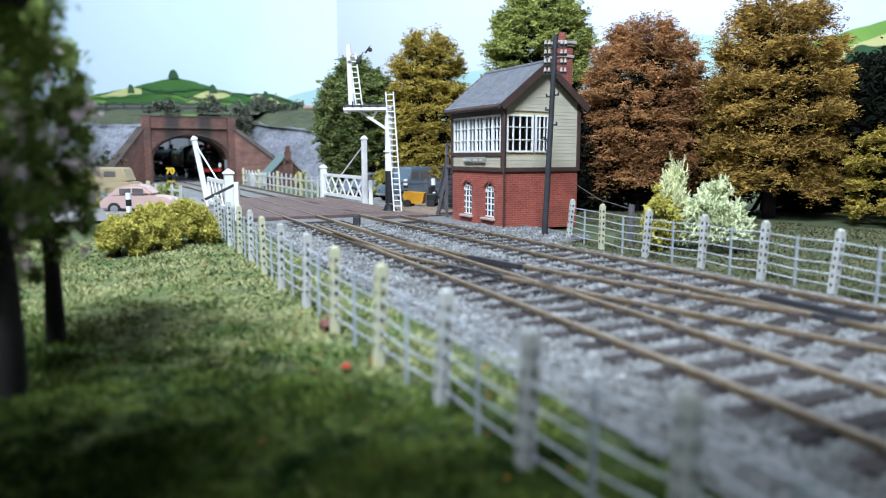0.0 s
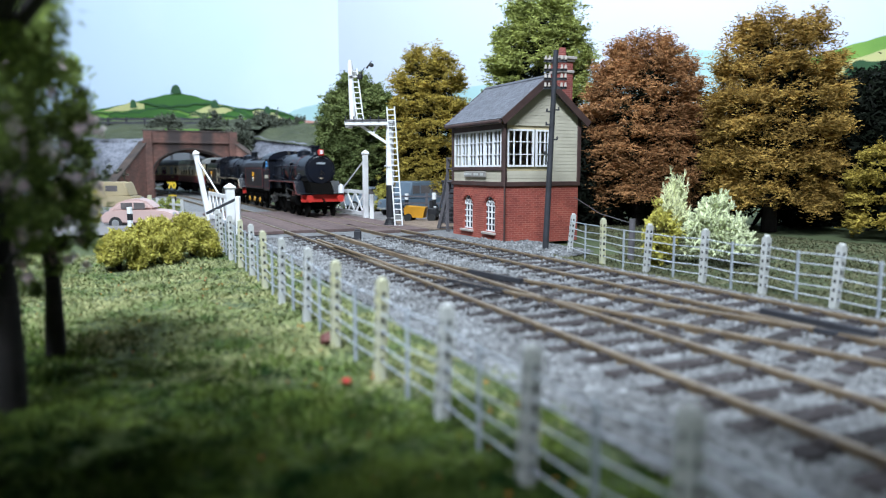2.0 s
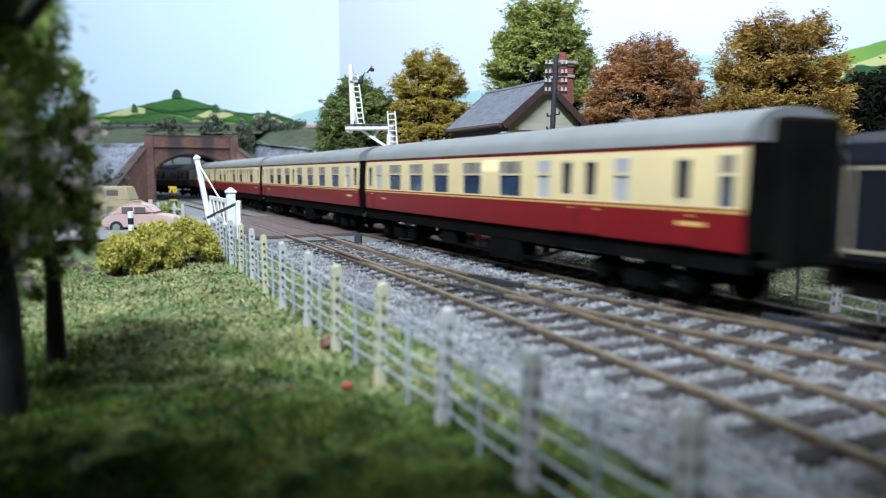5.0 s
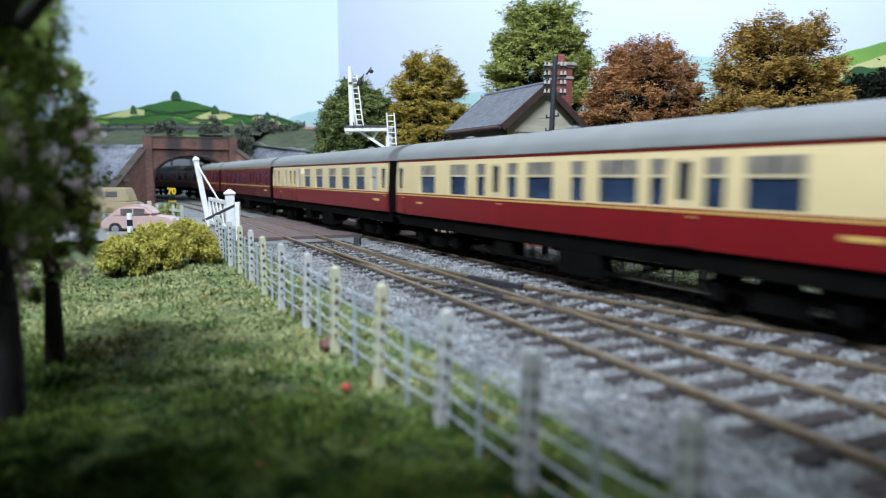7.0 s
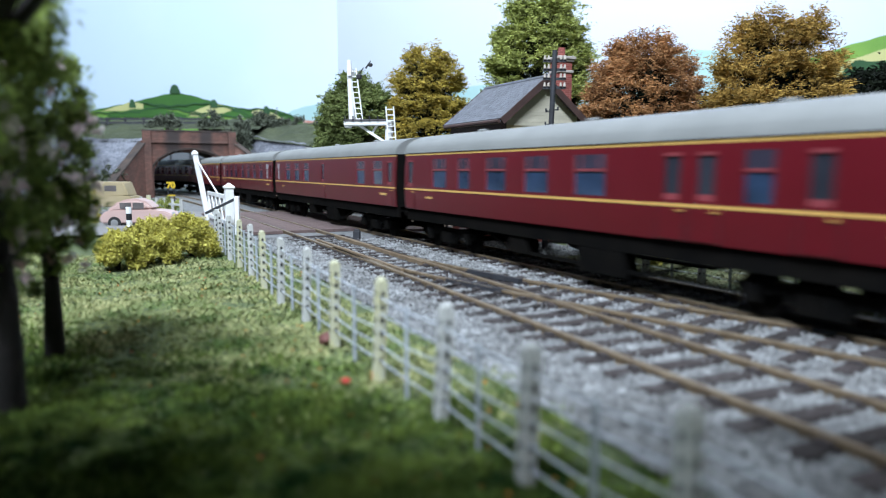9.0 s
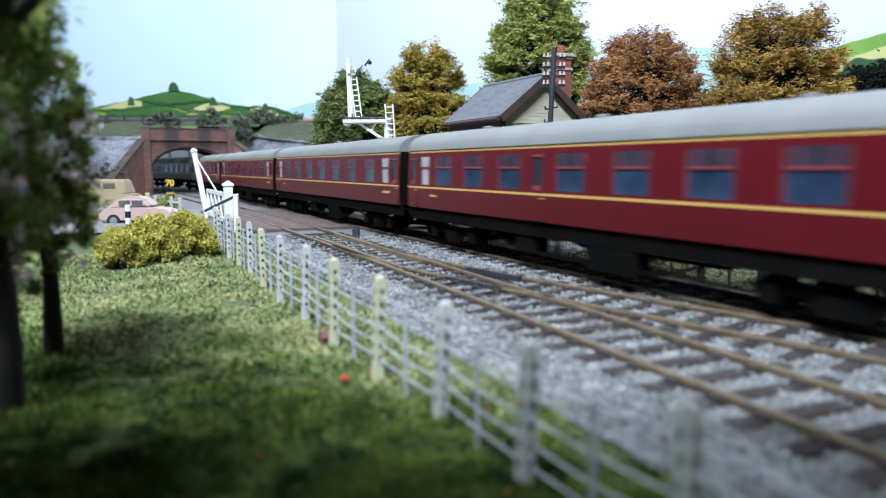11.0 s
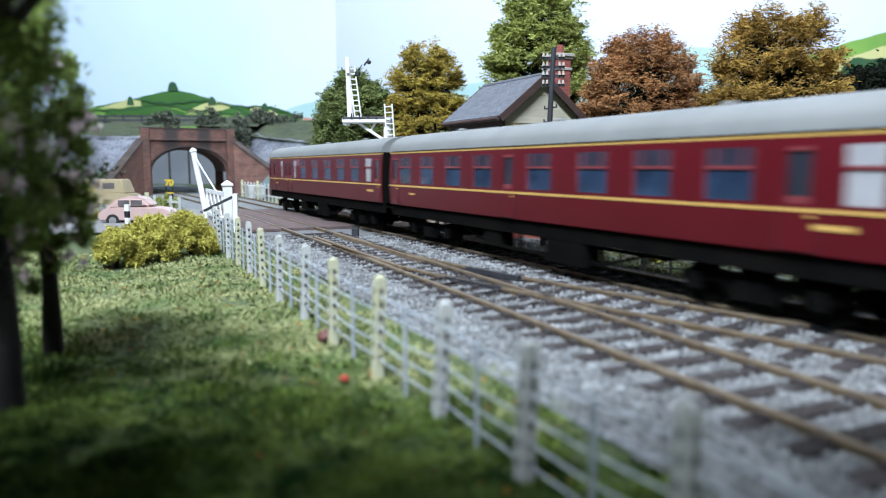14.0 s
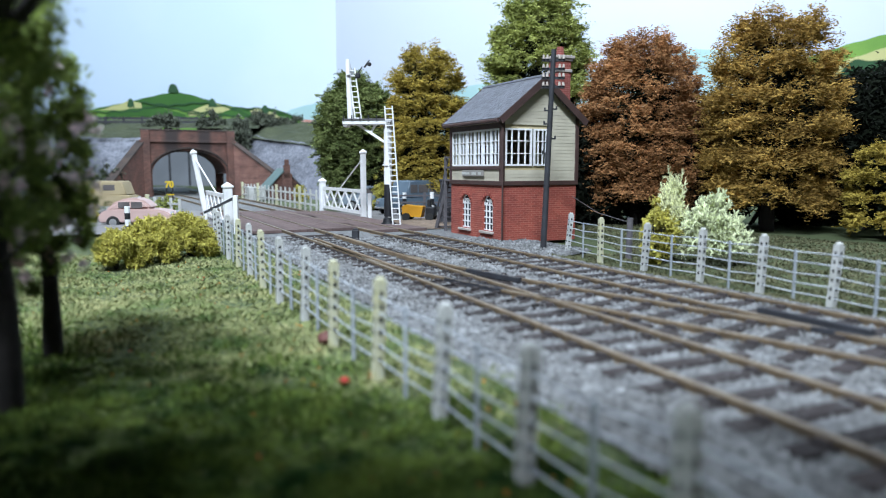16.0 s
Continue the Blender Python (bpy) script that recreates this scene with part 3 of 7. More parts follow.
hills2 = thing("painted_downs", "painted pale green downs on the second backboard", "backdrop", kind="structure")
painted("blue_hill", [(-0.1, 12.33), (13.3, 13.90), (24.7, 14.05), (30.3, 15.44), (34.7, 14.17), (43.6, 15.02), (50.1, 15.92), (58.8, 16.99), (62.7, 16.71), (72.4, 14.52), (79.7, 14.95), (83.6, 14.56)], -1.38, M_FAR, hills2, 1, RIGHT)
painted("hillside", [(70.2, 13.81), (75.6, 15.26), (78.7, 15.96), (81.5, 16.41), (86.1, 16.08)], -0.59, M_HILL2, hills2, 2, RIGHT)
painted("field", [(73.7, 12.63), (77.8, 14.24), (80.7, 14.96), (86.2, 14.81)], -0.53, M_HILL3, hills2, 3, RIGHT)
painted("painted_wood", [(75.4, 10.13), (76.8, 13.24), (78.0, 14.10), (79.3, 13.64), (81.8, 13.64), (86.4, 12.14)], -5.90, M_HILL4, hills2, 4, RIGHT)

# the room around
M_ROOM = mat("room_plaster", (0.13, 0.13, 0.135), (0.11, 0.11, 0.115), 0.02, 0.9)
wallbox("wall_behind", 95, -60, -120, -60, -90, 150, M_ROOM, "plain plaster wall of the room")
wallbox("wall_side", -120, -60, -120, BACK_Y, -90, 150, M_ROOM, "plain plaster wall beside the layout")
wallbox("wall_far_side", 95, 34, 95, -60, -90, 150, M_ROOM, "plain plaster wall on the far side")
ceiling = solo("ceiling", box(B(), -12, 32, 151, 220, 190, 2), M_ROOM, "plain white ceiling of the room", "ceiling", kind="structure")
# ---- bridge ----
bridge = thing("road_bridge", "weathered red brick road bridge with soot above the arch", "bridge", -26.0, BRIDGE_Y, -0.2, 26.9)
AW, SP, CR = 3.6, 2.35, 4.72     # half opening, springing, crown


def arch_face(bm, y0, y1, w, top):
    """Wall with an arched opening, drawn out from y0 to y1."""
    n = 20
    arc = [(AW * math.cos(math.pi * i / n), SP + (CR - SP) * math.sin(math.pi * i / n)) for i in range(n + 1)]
    pts = [(w, 0), (w, top), (-w, top), (-w, 0), (-AW, 0)] + arc[::-1] + [(AW, 0)]
    # in strips, so that every face stays flat and convex
    cols = [(-w, -AW, 0, 0)]
    for i in range(n):
        a, b = arc[n - i], arc[n - i - 1]
        cols.append((a[0], b[0], a[1], b[1]))
    cols.append((AW, w, 0, 0))
    for xa, xb, za, zb in cols:
        vs = [bm.verts.new(p) for p in ((xa, y0, za), (xb, y0, zb), (xb, y0, top), (xa, y0, top), (xa, y1, za), (xb, y1, zb), (xb, y1, top), (xa, y1, top))]
        for q in ((0, 1, 2, 3), (7, 6, 5, 4), (1, 0, 4, 5), (3, 2, 6, 7)):
            bm.faces.new([vs[k] for k in q])
    bmesh.ops.remove_doubles(bm, verts=bm.verts, dist=0.001)
    bmesh.ops.recalc_face_normals(bm, faces=bm.faces)
    return bm


part("wall", arch_face(B(), 0, 7.0, 4.5, 5.6), M_BRIDGE, bridge)
for i in range(20):
    a, b = math.pi * i / 20, math.pi * (i + 1) / 20
    c = (a + b) / 2
    p = Vector((AW + 0.25) * math.cos(c) * Vector((1, 0, 0)) + Vector((0, -0.06, SP + (CR - SP + 0.25) * math.sin(c))))
    d = Vector((-math.sin(c) * (AW + 0.2), 0, math.cos(c) * (CR - SP + 0.2))).normalized()
    part("arch_brick", beam(B(), p - d * 0.36, p + d * 0.36, 0.42, 0.14), M_SOOT, bridge)
part("string_course", box(B(), 0, -0.12, 5.62, 9.4, 0.3, 0.22, 0.03), M_BRIDGE, bridge)
part("parapet", box(B(), 0, 0.2, 6.2, 9.0, 0.5, 1.0, 0.03), M_BRIDGE, bridge)
part("coping", box(B(), 0, 0.2, 6.76, 9.2, 0.62, 0.14, 0.03), M_SOOT, bridge, "dark stone coping")
part("rear_parapet", box(B(), 0, 6.8, 6.2, 9.0, 0.5, 1.0, 0.03), M_BRIDGE, bridge)
for sx in (-1, 1):
    part("pier", box(B(), sx * 4.15, -0.1, 3.35, 0.8, 0.5, 6.7, 0.03), M_BRIDGE, bridge)
for sx, ln, mt in ((-1, 5.2, M_BRIDGE), (1, 6.6, M_BRIDGE2)):
    bm = B()
    a, b = Vector((sx * 4.5, 0.1, 0)), Vector((sx * (4.5 + ln * 0.62), -ln * 0.75, 0))
    t = (b - a).normalized()
    n = Vector((-t.y, t.x, 0)) * 0.35
    vs = [bm.verts.new(p) for p in (a - n, b - n, b - n + Vector((0, 0, 1.6)), a - n + Vector((0, 0, 5.6)), a + n, b + n, b + n + Vector((0, 0, 1.6)), a + n + Vector((0, 0, 5.6)))]
    for q in ((0, 1, 2, 3), (7, 6, 5, 4), (1, 0, 4, 5), (3, 2, 6, 7), (0, 3, 7, 4), (1, 5, 6, 2)):
        bm.faces.new([vs[k] for k in q])
    bmesh.ops.recalc_face_normals(bm, faces=bm.faces)
    w = part("wing_wall", bm, mt, bridge)
    bm = B()
    beam(bm, a + Vector((0, 0, 5.65)), b + Vector((0, 0, 1.65)), 0.9, 0.14)
    part("wing_coping", bm, M_SOOT, bridge)

# ---- cutting sides ----
M_ROCK = mat("grey_rock", (0.21, 0.22, 0.26), (0.09, 0.095, 0.115), 0.5, 0.95, 0, 1.0, 3.5, 0.5)
M_BANK = mat("rough_bank_grass", (0.06, 0.07, 0.036), (0.025, 0.034, 0.016), 0.4, 0.95, 0, 0.9, 6, 0.5)


def cutting(name, foot, top, label, mt, rows=14):
    """A rock face between a foot line and a top line, each given by its two ends."""
    n = 60
    verts = []
    for j in range(rows):
        v = j / (rows - 1)
        for i in range(n):
            u = i / (n - 1)
            p = Vector(foot[0]).lerp(Vector(foot[1]), u).lerp(Vector(top[0]).lerp(Vector(top[1]), u), v)
            k = noise.multi_fractal(p * 0.35, 0.9, 2.1, 4) * 0.55
            verts.append((p.x + k * 0.3, p.y - k, p.z + (0.35 * noise.noise(p * 0.6) if 0 < j else 0)))
    faces = [(j * n + i, j * n + i + 1, (j + 1) * n + i + 1, (j + 1) * n + i) for j in range(rows - 1) for i in range(n - 1)]
    return tagged(new(name, raw(name, verts, faces, mt, False)), label, "rock face", kind="structure")


cutting("rock_face", [(-60, 66, -0.4), (-31.4, 70.5, -0.4)], [(-64, 71, 5.6), (-31, 74, 5.9)], "rough grey rock side of the cutting", M_ROCK)
cutting("rock_face_2", [(-19.5, 72.5, -0.4), (-2, 60, -0.4)], [(-22.0, 80, 6.4), (-4, 66, 3.9)], "smoother grey rock side of the cutting", M_ROCK)
cutting("bank", [(-64, 70.8, 5.3), (-31, 73.8, 5.6)], [(-64, 76, 7.2), (-31, 79, 7.4)], "rough grassy bank above the rock", M_BANK)
cutting("bank_2", [(-22.5, 79.6, 6.2), (-3.6, 65.8, 3.7)], [(-24, 88, 8.4), (-3, 80, 8.0)], "rough grassy bank above the cutting", M_BANK)
cutting("bank_3", [(-64, 75.8, 7.1), (-21, 80, 7.2)], [(-64, 92, 9.0), (-21, 96, 9.4)], "green bank top with rough grass", M_BANK)

# ---- tree and bush makers ----
def foliage(name, mt, centre, size, clumps, per, leafsize, seed, flat=0.35, layers=0, hollow=0.55, droop=0.0, tight=0.085, bottom=-1.0, lumpy=0.16, spray=0.0):
    """A crown of many small leaf flakes gathered in clumps, with gaps and an uneven outline."""
    rng = np.random.default_rng(seed)
    pts = []
    while len(pts) < clumps:
        d = rng.normal(size=3)
        d /= np.linalg.norm(d)
        if d[2] < bottom:
            continue
        if layers:
            az = math.atan2(d[1], d[0])
            wave = 0.30 * noise.noise((math.cos(az) * 2.2 + seed, math.sin(az) * 2.2, d[2] * 1.5)) + 0.09 * rng.normal()
            z = (np.floor((d[2] * 0.5 + 0.5) * layers) + 0.28 + 0.44 * rng.random() + wave) / layers * 2 - 1
            z = min(1, max(-1.02, z))
            r = math.sqrt(max(0.03, 1 - min(1, z) ** 2.4)) if z > 0 else 1 - 0.14 * z * z
            k = math.hypot(d[0], d[1]) or 1
            q = np.array([d[0] / k * r, d[1] / k * r, z])
        else:
            q = d
        lump = 0.96 + lumpy * noise.noise(Vector(q * 2.2) + Vector((seed, 0, 0)))
        q = q * lump * (hollow + (1 - hollow) * rng.random() ** 0.35)
        pts.append(q)
    c = np.array(pts) * np.array(size) / 2
    n = clumps * per
    spread = np.array(size).mean() / 2 * tight
    off = rng.normal(size=(clumps, per, 3)) * spread * np.array([1, 1, flat + 0.05 if layers else flat + 0.3])
    if spray:
        # each clump is a twiggy spray that points outwards
        out = rng.normal(size=(clumps, 3)) * [1, 1, 0.7] + c / np.linalg.norm(c, axis=1)[:, None]
        out /= np.linalg.norm(out, axis=1)[:, None]
        off = off * 0.42 + out[:, None] * (rng.random((clumps, per, 1)) * 2 - 1) * spread * spray
    p = (c[:, None] + off).reshape(-1, 3)
    p[:, 2] -= droop * (rng.random(n)) * spread
    u = rng.normal(size=(n, 3))
    u[:, 2] *= flat
    u /= np.linalg.norm(u, axis=1)[:, None]
    w = np.cross(u, rng.normal(size=(n, 3)))
    w /= np.linalg.norm(w, axis=1)[:, None] + 1e-9
    ls = leafsize * (0.6 + 0.8 * rng.random((n, 1)))
    flake = np.stack([p - u * ls + w * ls * 0.3, p - u * ls - w * ls * 0.3, p + u * ls], 1) + np.array(centre)
    verts, faces = flake.reshape(-1, 3), np.arange(3 * n).reshape(-1, 3)
    return raw(name, verts, faces, mt)


def tree(label, x, y, z, mt, h, w, base, seed, leafsize=0.16, clumps=420, per=60, layers=0, lean=(0, 0), bark=None, droop=0.0, category="tree"):
    t = thing("tree", label, category, x, y, z, seed * 37 % 360)
    bark = bark or M_BARK
    bm = B()
    rod(bm, (0, 0, -0.1), (lean[0] * 0.5, lean[1] * 0.5, h * 0.45), w * 0.045 + 0.08, w * 0.03 + 0.04, 10)
    rod(bm, (lean[0] * 0.5, lean[1] * 0.5, h * 0.44), (lean[0], lean[1], h * 0.9), w * 0.03 + 0.04, 0.03, 8)
    rng = random.Random(seed)
    for i in range(14):
        a, s = rng.random() * 6.28, 0.25 + 0.6 * i / 14
        r = w * 0.36 * rng.uniform(0.6, 1)
        p = Vector((lean[0] * s, lean[1] * s, h * s))
        rod(bm, p, p + Vector((math.cos(a) * r, math.sin(a) * r, h * 0.13)), 0.09, 0.02, 5)
    part("trunk", bm, bark, t, smooth=True)
    ch = h - base
    me = foliage("crown", mt, (lean[0] * 0.7, lean[1] * 0.7, base + ch / 2), (w, w, ch), clumps, per, leafsize, seed, layers=layers, droop=droop, spray=2.3, lumpy=0.16, hollow=0.72)
    ob = new("crown", me)
    ob.parent = t
    # near-black clumps inside the crown put the shade between leaf layers into colour
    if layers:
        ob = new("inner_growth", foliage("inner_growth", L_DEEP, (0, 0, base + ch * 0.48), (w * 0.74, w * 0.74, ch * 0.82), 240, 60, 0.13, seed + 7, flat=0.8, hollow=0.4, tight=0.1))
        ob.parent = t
        tagged(ob, "inner twigs with the crown's shade in their colour")
    return t


M_BARK = mat("dark_bark", (0.016, 0.012, 0.011), (0.007, 0.006, 0.005), 4, 0.95, 0, 0.6, 20)
L_GOLD = leaf("olive_gold_foliage", (0.50, 0.38, 0.08), (0.22, 0.165, 0.03))
L_RUST = leaf("rust_foliage", (0.50, 0.25, 0.105), (0.17, 0.08, 0.034))
L_OCHRE = leaf("ochre_foliage", (0.50, 0.315, 0.08), (0.16, 0.095, 0.025))
L_GREEN = leaf("mid_green_foliage", (0.40, 0.43, 0.12), (0.19, 0.22, 0.06))
L_DARK = leaf("dark_green_foliage", (0.19, 0.225, 0.075), (0.09, 0.12, 0.04))
L_YELLOW = leaf("yellow_green_foliage", (0.60, 0.54, 0.13), (0.33, 0.30, 0.06))
L_PALE = leaf("pale_lichen_foliage", (0.80, 0.80, 0.50), (0.62, 0.64, 0.36))
L_WHITE = leaf("white_lichen_foliage", (0.70, 0.74, 0.48), (0.54, 0.58, 0.35))
# green with shade mixed into the colour, for crown insides and the dark trees
L_DEEP = leaf("shade_tinted_green_foliage", (0.007, 0.012, 0.005), (0.004, 0.006, 0.0025))
L_HEDGE = leaf("grey_green_foliage", (0.12, 0.13, 0.10), (0.06, 0.07, 0.05))
L_FRONT = leaf("deep_green_foliage", (0.32, 0.40, 0.11), (0.08, 0.12, 0.035), 0.4)


tree("dark green bushy tree beside the signal", -6.08, 50.0, -0.3, L_DARK, 9.52, 5.48, 0.33, 3, clumps=900, per=90, leafsize=0.14)
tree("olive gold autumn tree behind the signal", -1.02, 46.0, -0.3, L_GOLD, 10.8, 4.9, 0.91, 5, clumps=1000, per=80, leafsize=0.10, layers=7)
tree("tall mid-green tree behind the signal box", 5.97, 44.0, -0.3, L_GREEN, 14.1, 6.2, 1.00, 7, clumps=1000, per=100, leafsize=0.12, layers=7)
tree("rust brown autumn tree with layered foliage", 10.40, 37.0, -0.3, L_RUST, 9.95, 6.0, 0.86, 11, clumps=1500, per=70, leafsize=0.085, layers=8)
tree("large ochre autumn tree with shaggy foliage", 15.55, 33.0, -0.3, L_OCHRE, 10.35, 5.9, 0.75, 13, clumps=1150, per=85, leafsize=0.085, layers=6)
tree("ochre bushy tree at the wood's edge", 19.2, 29.0, -0.3, L_GOLD, 4.18, 4.29, 0.30, 17, clumps=520, per=80, leafsize=0.07, layers=4)
# these two take the deep shade of the wood into their leaf colour
tree("dark green tree, deep shade in its leaf colour", 25.05, 41.0, -0.3, L_DEEP, 9.10, 5.52, 0.30, 19, clumps=420, per=70, leafsize=0.17)
tree("dark green tree at the wood's edge, shade in its colour", 25.50, 36.0, -0.3, L_DEEP, 9.01, 6.83, 0.47, 23, clumps=420, per=60, leafsize=0.17)


# near-black leaf colour that stands in for the shade under and behind the trees
L_SHADE = leaf("shade_tinted_thicket_foliage", (0.006, 0.009, 0.004), (0.003, 0.004, 0.002))


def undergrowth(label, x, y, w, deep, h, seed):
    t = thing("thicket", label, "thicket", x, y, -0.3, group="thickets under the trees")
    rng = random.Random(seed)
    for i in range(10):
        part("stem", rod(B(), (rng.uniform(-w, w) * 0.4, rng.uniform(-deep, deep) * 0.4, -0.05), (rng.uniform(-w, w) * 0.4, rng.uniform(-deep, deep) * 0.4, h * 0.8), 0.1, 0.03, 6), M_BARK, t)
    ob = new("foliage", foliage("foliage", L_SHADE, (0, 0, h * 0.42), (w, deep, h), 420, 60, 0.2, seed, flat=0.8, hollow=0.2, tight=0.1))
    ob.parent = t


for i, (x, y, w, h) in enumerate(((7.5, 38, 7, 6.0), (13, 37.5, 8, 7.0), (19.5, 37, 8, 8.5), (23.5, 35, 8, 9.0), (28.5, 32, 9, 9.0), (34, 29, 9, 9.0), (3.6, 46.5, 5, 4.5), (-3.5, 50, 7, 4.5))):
    undergrowth("dense undergrowth beneath the autumn trees, deep shade in its colour", x, y, w, 4.5, h, 100 + i)


def bush(label, x, y, w, h, mt, seed, z=-0.3, clumps=120, per=50, leafsize=0.09, category="bush", flat=0.9, lumps=0):
    t = thing("bush", label, category, x, y, z, 0)
    rng = random.Random(seed)
    for i in range(8):
        ang = rng.random() * 6.28
        part("stem", rod(B(), (0, 0, -0.05), (math.cos(ang) * w * 0.28, math.sin(ang) * w * 0.28, h * rng.uniform(0.4, 0.7)), 0.05, 0.015, 5), M_BARK, t)
    if lumps:
        # foam torn into rounded lumps, heaped on one another
        for i in range(lumps):
            ang, el = i * 2.4 + rng.uniform(-0.3, 0.3), (i + 0.5) / lumps
            q = w * 0.36 * math.sqrt(1 - el * 0.85)
            k = rng.uniform(0.36, 0.5)
            c = (math.cos(ang) * q, math.sin(ang) * q * 0.8, h * (0.2 + 0.58 * el) * rng.uniform(0.9, 1.05))
            ob = new("foliage", foliage("foliage", mt, c, (w * k, w * k, h * 0.46), 46, 70, 0.055, seed + 3 * i, flat=0.9, hollow=0.5, tight=0.16, lumpy=0.35))
            ob.parent = t
        return t
    ob = new("foliage", foliage("foliage", mt, (0, 0, h * 0.46), (w, w * 0.8, h * 1.02), clumps, per, leafsize, seed, flat=flat, hollow=0.35, tight=0.085, lumpy=0.6))
    ob.parent = t
    return t


bush("yellow-green foam bush by the lane", -9.40, 22.0, 1.98, 1.42, L_YELLOW, 31, lumps=9)
bush("yellow-green foam bush by the fence", -8.59, 23.5, 1.8, 1.5, L_YELLOW, 33, lumps=8)
bush("yellow-green foam bush under the tree", -9.70, 20.5, 1.45, 1.2, L_YELLOW, 35, lumps=7)
bush("small yellow bush by the van", -18.3, 36.0, 0.9, 1.75, L_YELLOW, 37, clumps=60, per=40)
bush("small green bush by the lane fence", -15.87, 40.0, 1.33, 1.35, L_GREEN, 38, clumps=60, per=40)
bush("small yellow shrub beside the hut", -11.85, 58.0, 1.14, 1.78, L_YELLOW, 39, clumps=50, per=40)
bush("yellow shrub behind the crossing gate", -3.97, 47.0, 1.50, 2.46, L_YELLOW, 40, clumps=70, per=40)
bush("olive bush below the pale shrub", 6.80, 21.5, 1.08, 2.00, L_YELLOW, 41, clumps=90, per=60, leafsize=0.08)
for i, (x, y, w, h, z) in enumerate(((-31.85, 80.0, 4.03, 2.82, 6.17), (-26.88, 82.0, 3.81, 3.21, 6.27), (-22.64, 78.0, 3.31, 3.81, 4.84), (-21.47, 84.0, 4.61, 3.21, 6.56), (-18.73, 86.0, 4.42, 2.54, 6.46), (-21.62, 76.0, 1.79, 3.01, 3.87), (-14.43, 84.0, 4.00, 2.42, 5.90))):
    bush("grey-green lineside bush on the cutting top", x, y, w, h, L_HEDGE, 50 + i, z, 70, 40, 0.2)
bush("dark bush at the foot of the rock", -31.62, 66.0, 2.83, 3.11, L_HEDGE, 60, clumps=60, per=40, leafsize=0.16)


def twig_bush(label, x, y, w, h, mt, seed, n=70):
    """A lichen shrub: forked pale twigs."""
    t = thing("shrub", label, "shrub", x, y, -0.3)
    rng = random.Random(seed)
    verts, faces = [], []

    def seg(p, q, r):
        dd = (q - p).normalized()
        s1 = dd.orthogonal().normalized() * r
        s2 = dd.cross(s1)
        k = len(verts)
        for c, g in ((p, 1), (q, 0.7)):
            for e in (s1, s2, -s1, -s2):
                verts.append(tuple(c + e * g))
        for i in range(4):
            faces.append((k + i, k + (i + 1) % 4, k + 4 + (i + 1) % 4, k + 4 + i))

    def grow(p, dd, ln, r, lev):
        q = p + dd * ln
        seg(p, q, r)
        if lev == 0:
            return
        for _ in range(3 if lev > 1 else 4):
            nd = (dd + Vector((rng.gauss(0, 0.55), rng.gauss(0, 0.55), rng.gauss(0.05, 0.45)))).normalized()
            grow(q, nd, ln * rng.uniform(0.55, 0.8), r * 0.75, lev - 1)

    for i in range(n):
        ang, el = rng.random() * 6.28, rng.uniform(0.05, 1.5)
        dd = Vector((math.cos(ang) * math.cos(el) * w / h * 0.55, math.sin(ang) * math.cos(el) * 0.5, math.sin(el))).normalized()
        f = rng.uniform(0.1, 0.45)
        p = Vector((math.cos(ang) * math.cos(el) * w / 2 * f, math.sin(ang) * math.cos(el) * w / 3 * f, h * math.sin(el) * f * 0.8))
        grow(p, dd, h * 0.2, 0.05, 3)
    va = np.array(verts)
    lo, hi = va.min(0), va.max(0)
    va = (va - [(lo[0] + hi[0]) / 2, (lo[1] + hi[1]) / 2, lo[2]]) * [w / (hi[0] - lo[0]), w / (hi[0] - lo[0]), h / (hi[2] - lo[2])]
    verts = va - [0, 0, 0.03]
    ob = new("twig_growth", raw("twig_growth", verts, faces, mt))
    ob.parent = t
    return t


twig_bush("pale yellow-green lichen shrub behind the fence", 7.43, 22.0, 1.48, 3.11, L_PALE, 71, 60)
twig_bush("whitish lichen shrub behind the fence", 8.38, 21.0, 2.41, 2.43, L_WHITE, 73, 70)

# trees at the near edge, in blossom
M_BLOSSOM = leaf("pale_blossom", (0.86, 0.85, 0.83), (0.80, 0.56, 0.62), 0.4)


def front_tree(label, base, top_of_trunk, crown_c, crown_s, seed, r):
    t = thing("tree", label, "tree", base.x, base.y, base.z)
    bm = B()
    p = Vector((0, 0, -0.05))
    q = top_of_trunk - base
    rod(bm, p, p.lerp(q, 0.5), r * 1.15, r, 14)
    rod(bm, p.lerp(q, 0.48), q, r, r * 0.8, 14)
    rng = random.Random(seed)
    for i in range(9):
        a = rng.random() * 6.28
        s = q.lerp(crown_c - base, rng.uniform(0, 0.6))
        rod(bm, s, s + Vector((math.cos(a) * crown_s[0] * 0.33, math.sin(a) * crown_s[1] * 0.33, rng.uniform(0, 0.8))), 0.06, 0.015, 6)
    rod(bm, q, crown_c - base + Vector((0, 0, crown_s[2] * 0.3)), r * 0.8, 0.04, 10)
    part("trunk", bm, M_BARK, t, smooth=True)
    ob = new("crown", foliage("crown", L_FRONT, crown_c - base, crown_s, 260, 60, 0.075, seed, flat=0.6, hollow=0.55, tight=0.06, lumpy=0.4))
    ob.parent = t
    ob = new("blossom", foliage("blossom", M_BLOSSOM, crown_c - base, tuple(v * 1.08 for v in crown_s), 75, 18, 0.07, seed + 1, flat=1, hollow=0.85, tight=0.022, lumpy=0.4))
    ob.parent = t
    tagged(ob, "pink and white blossom")
    return t


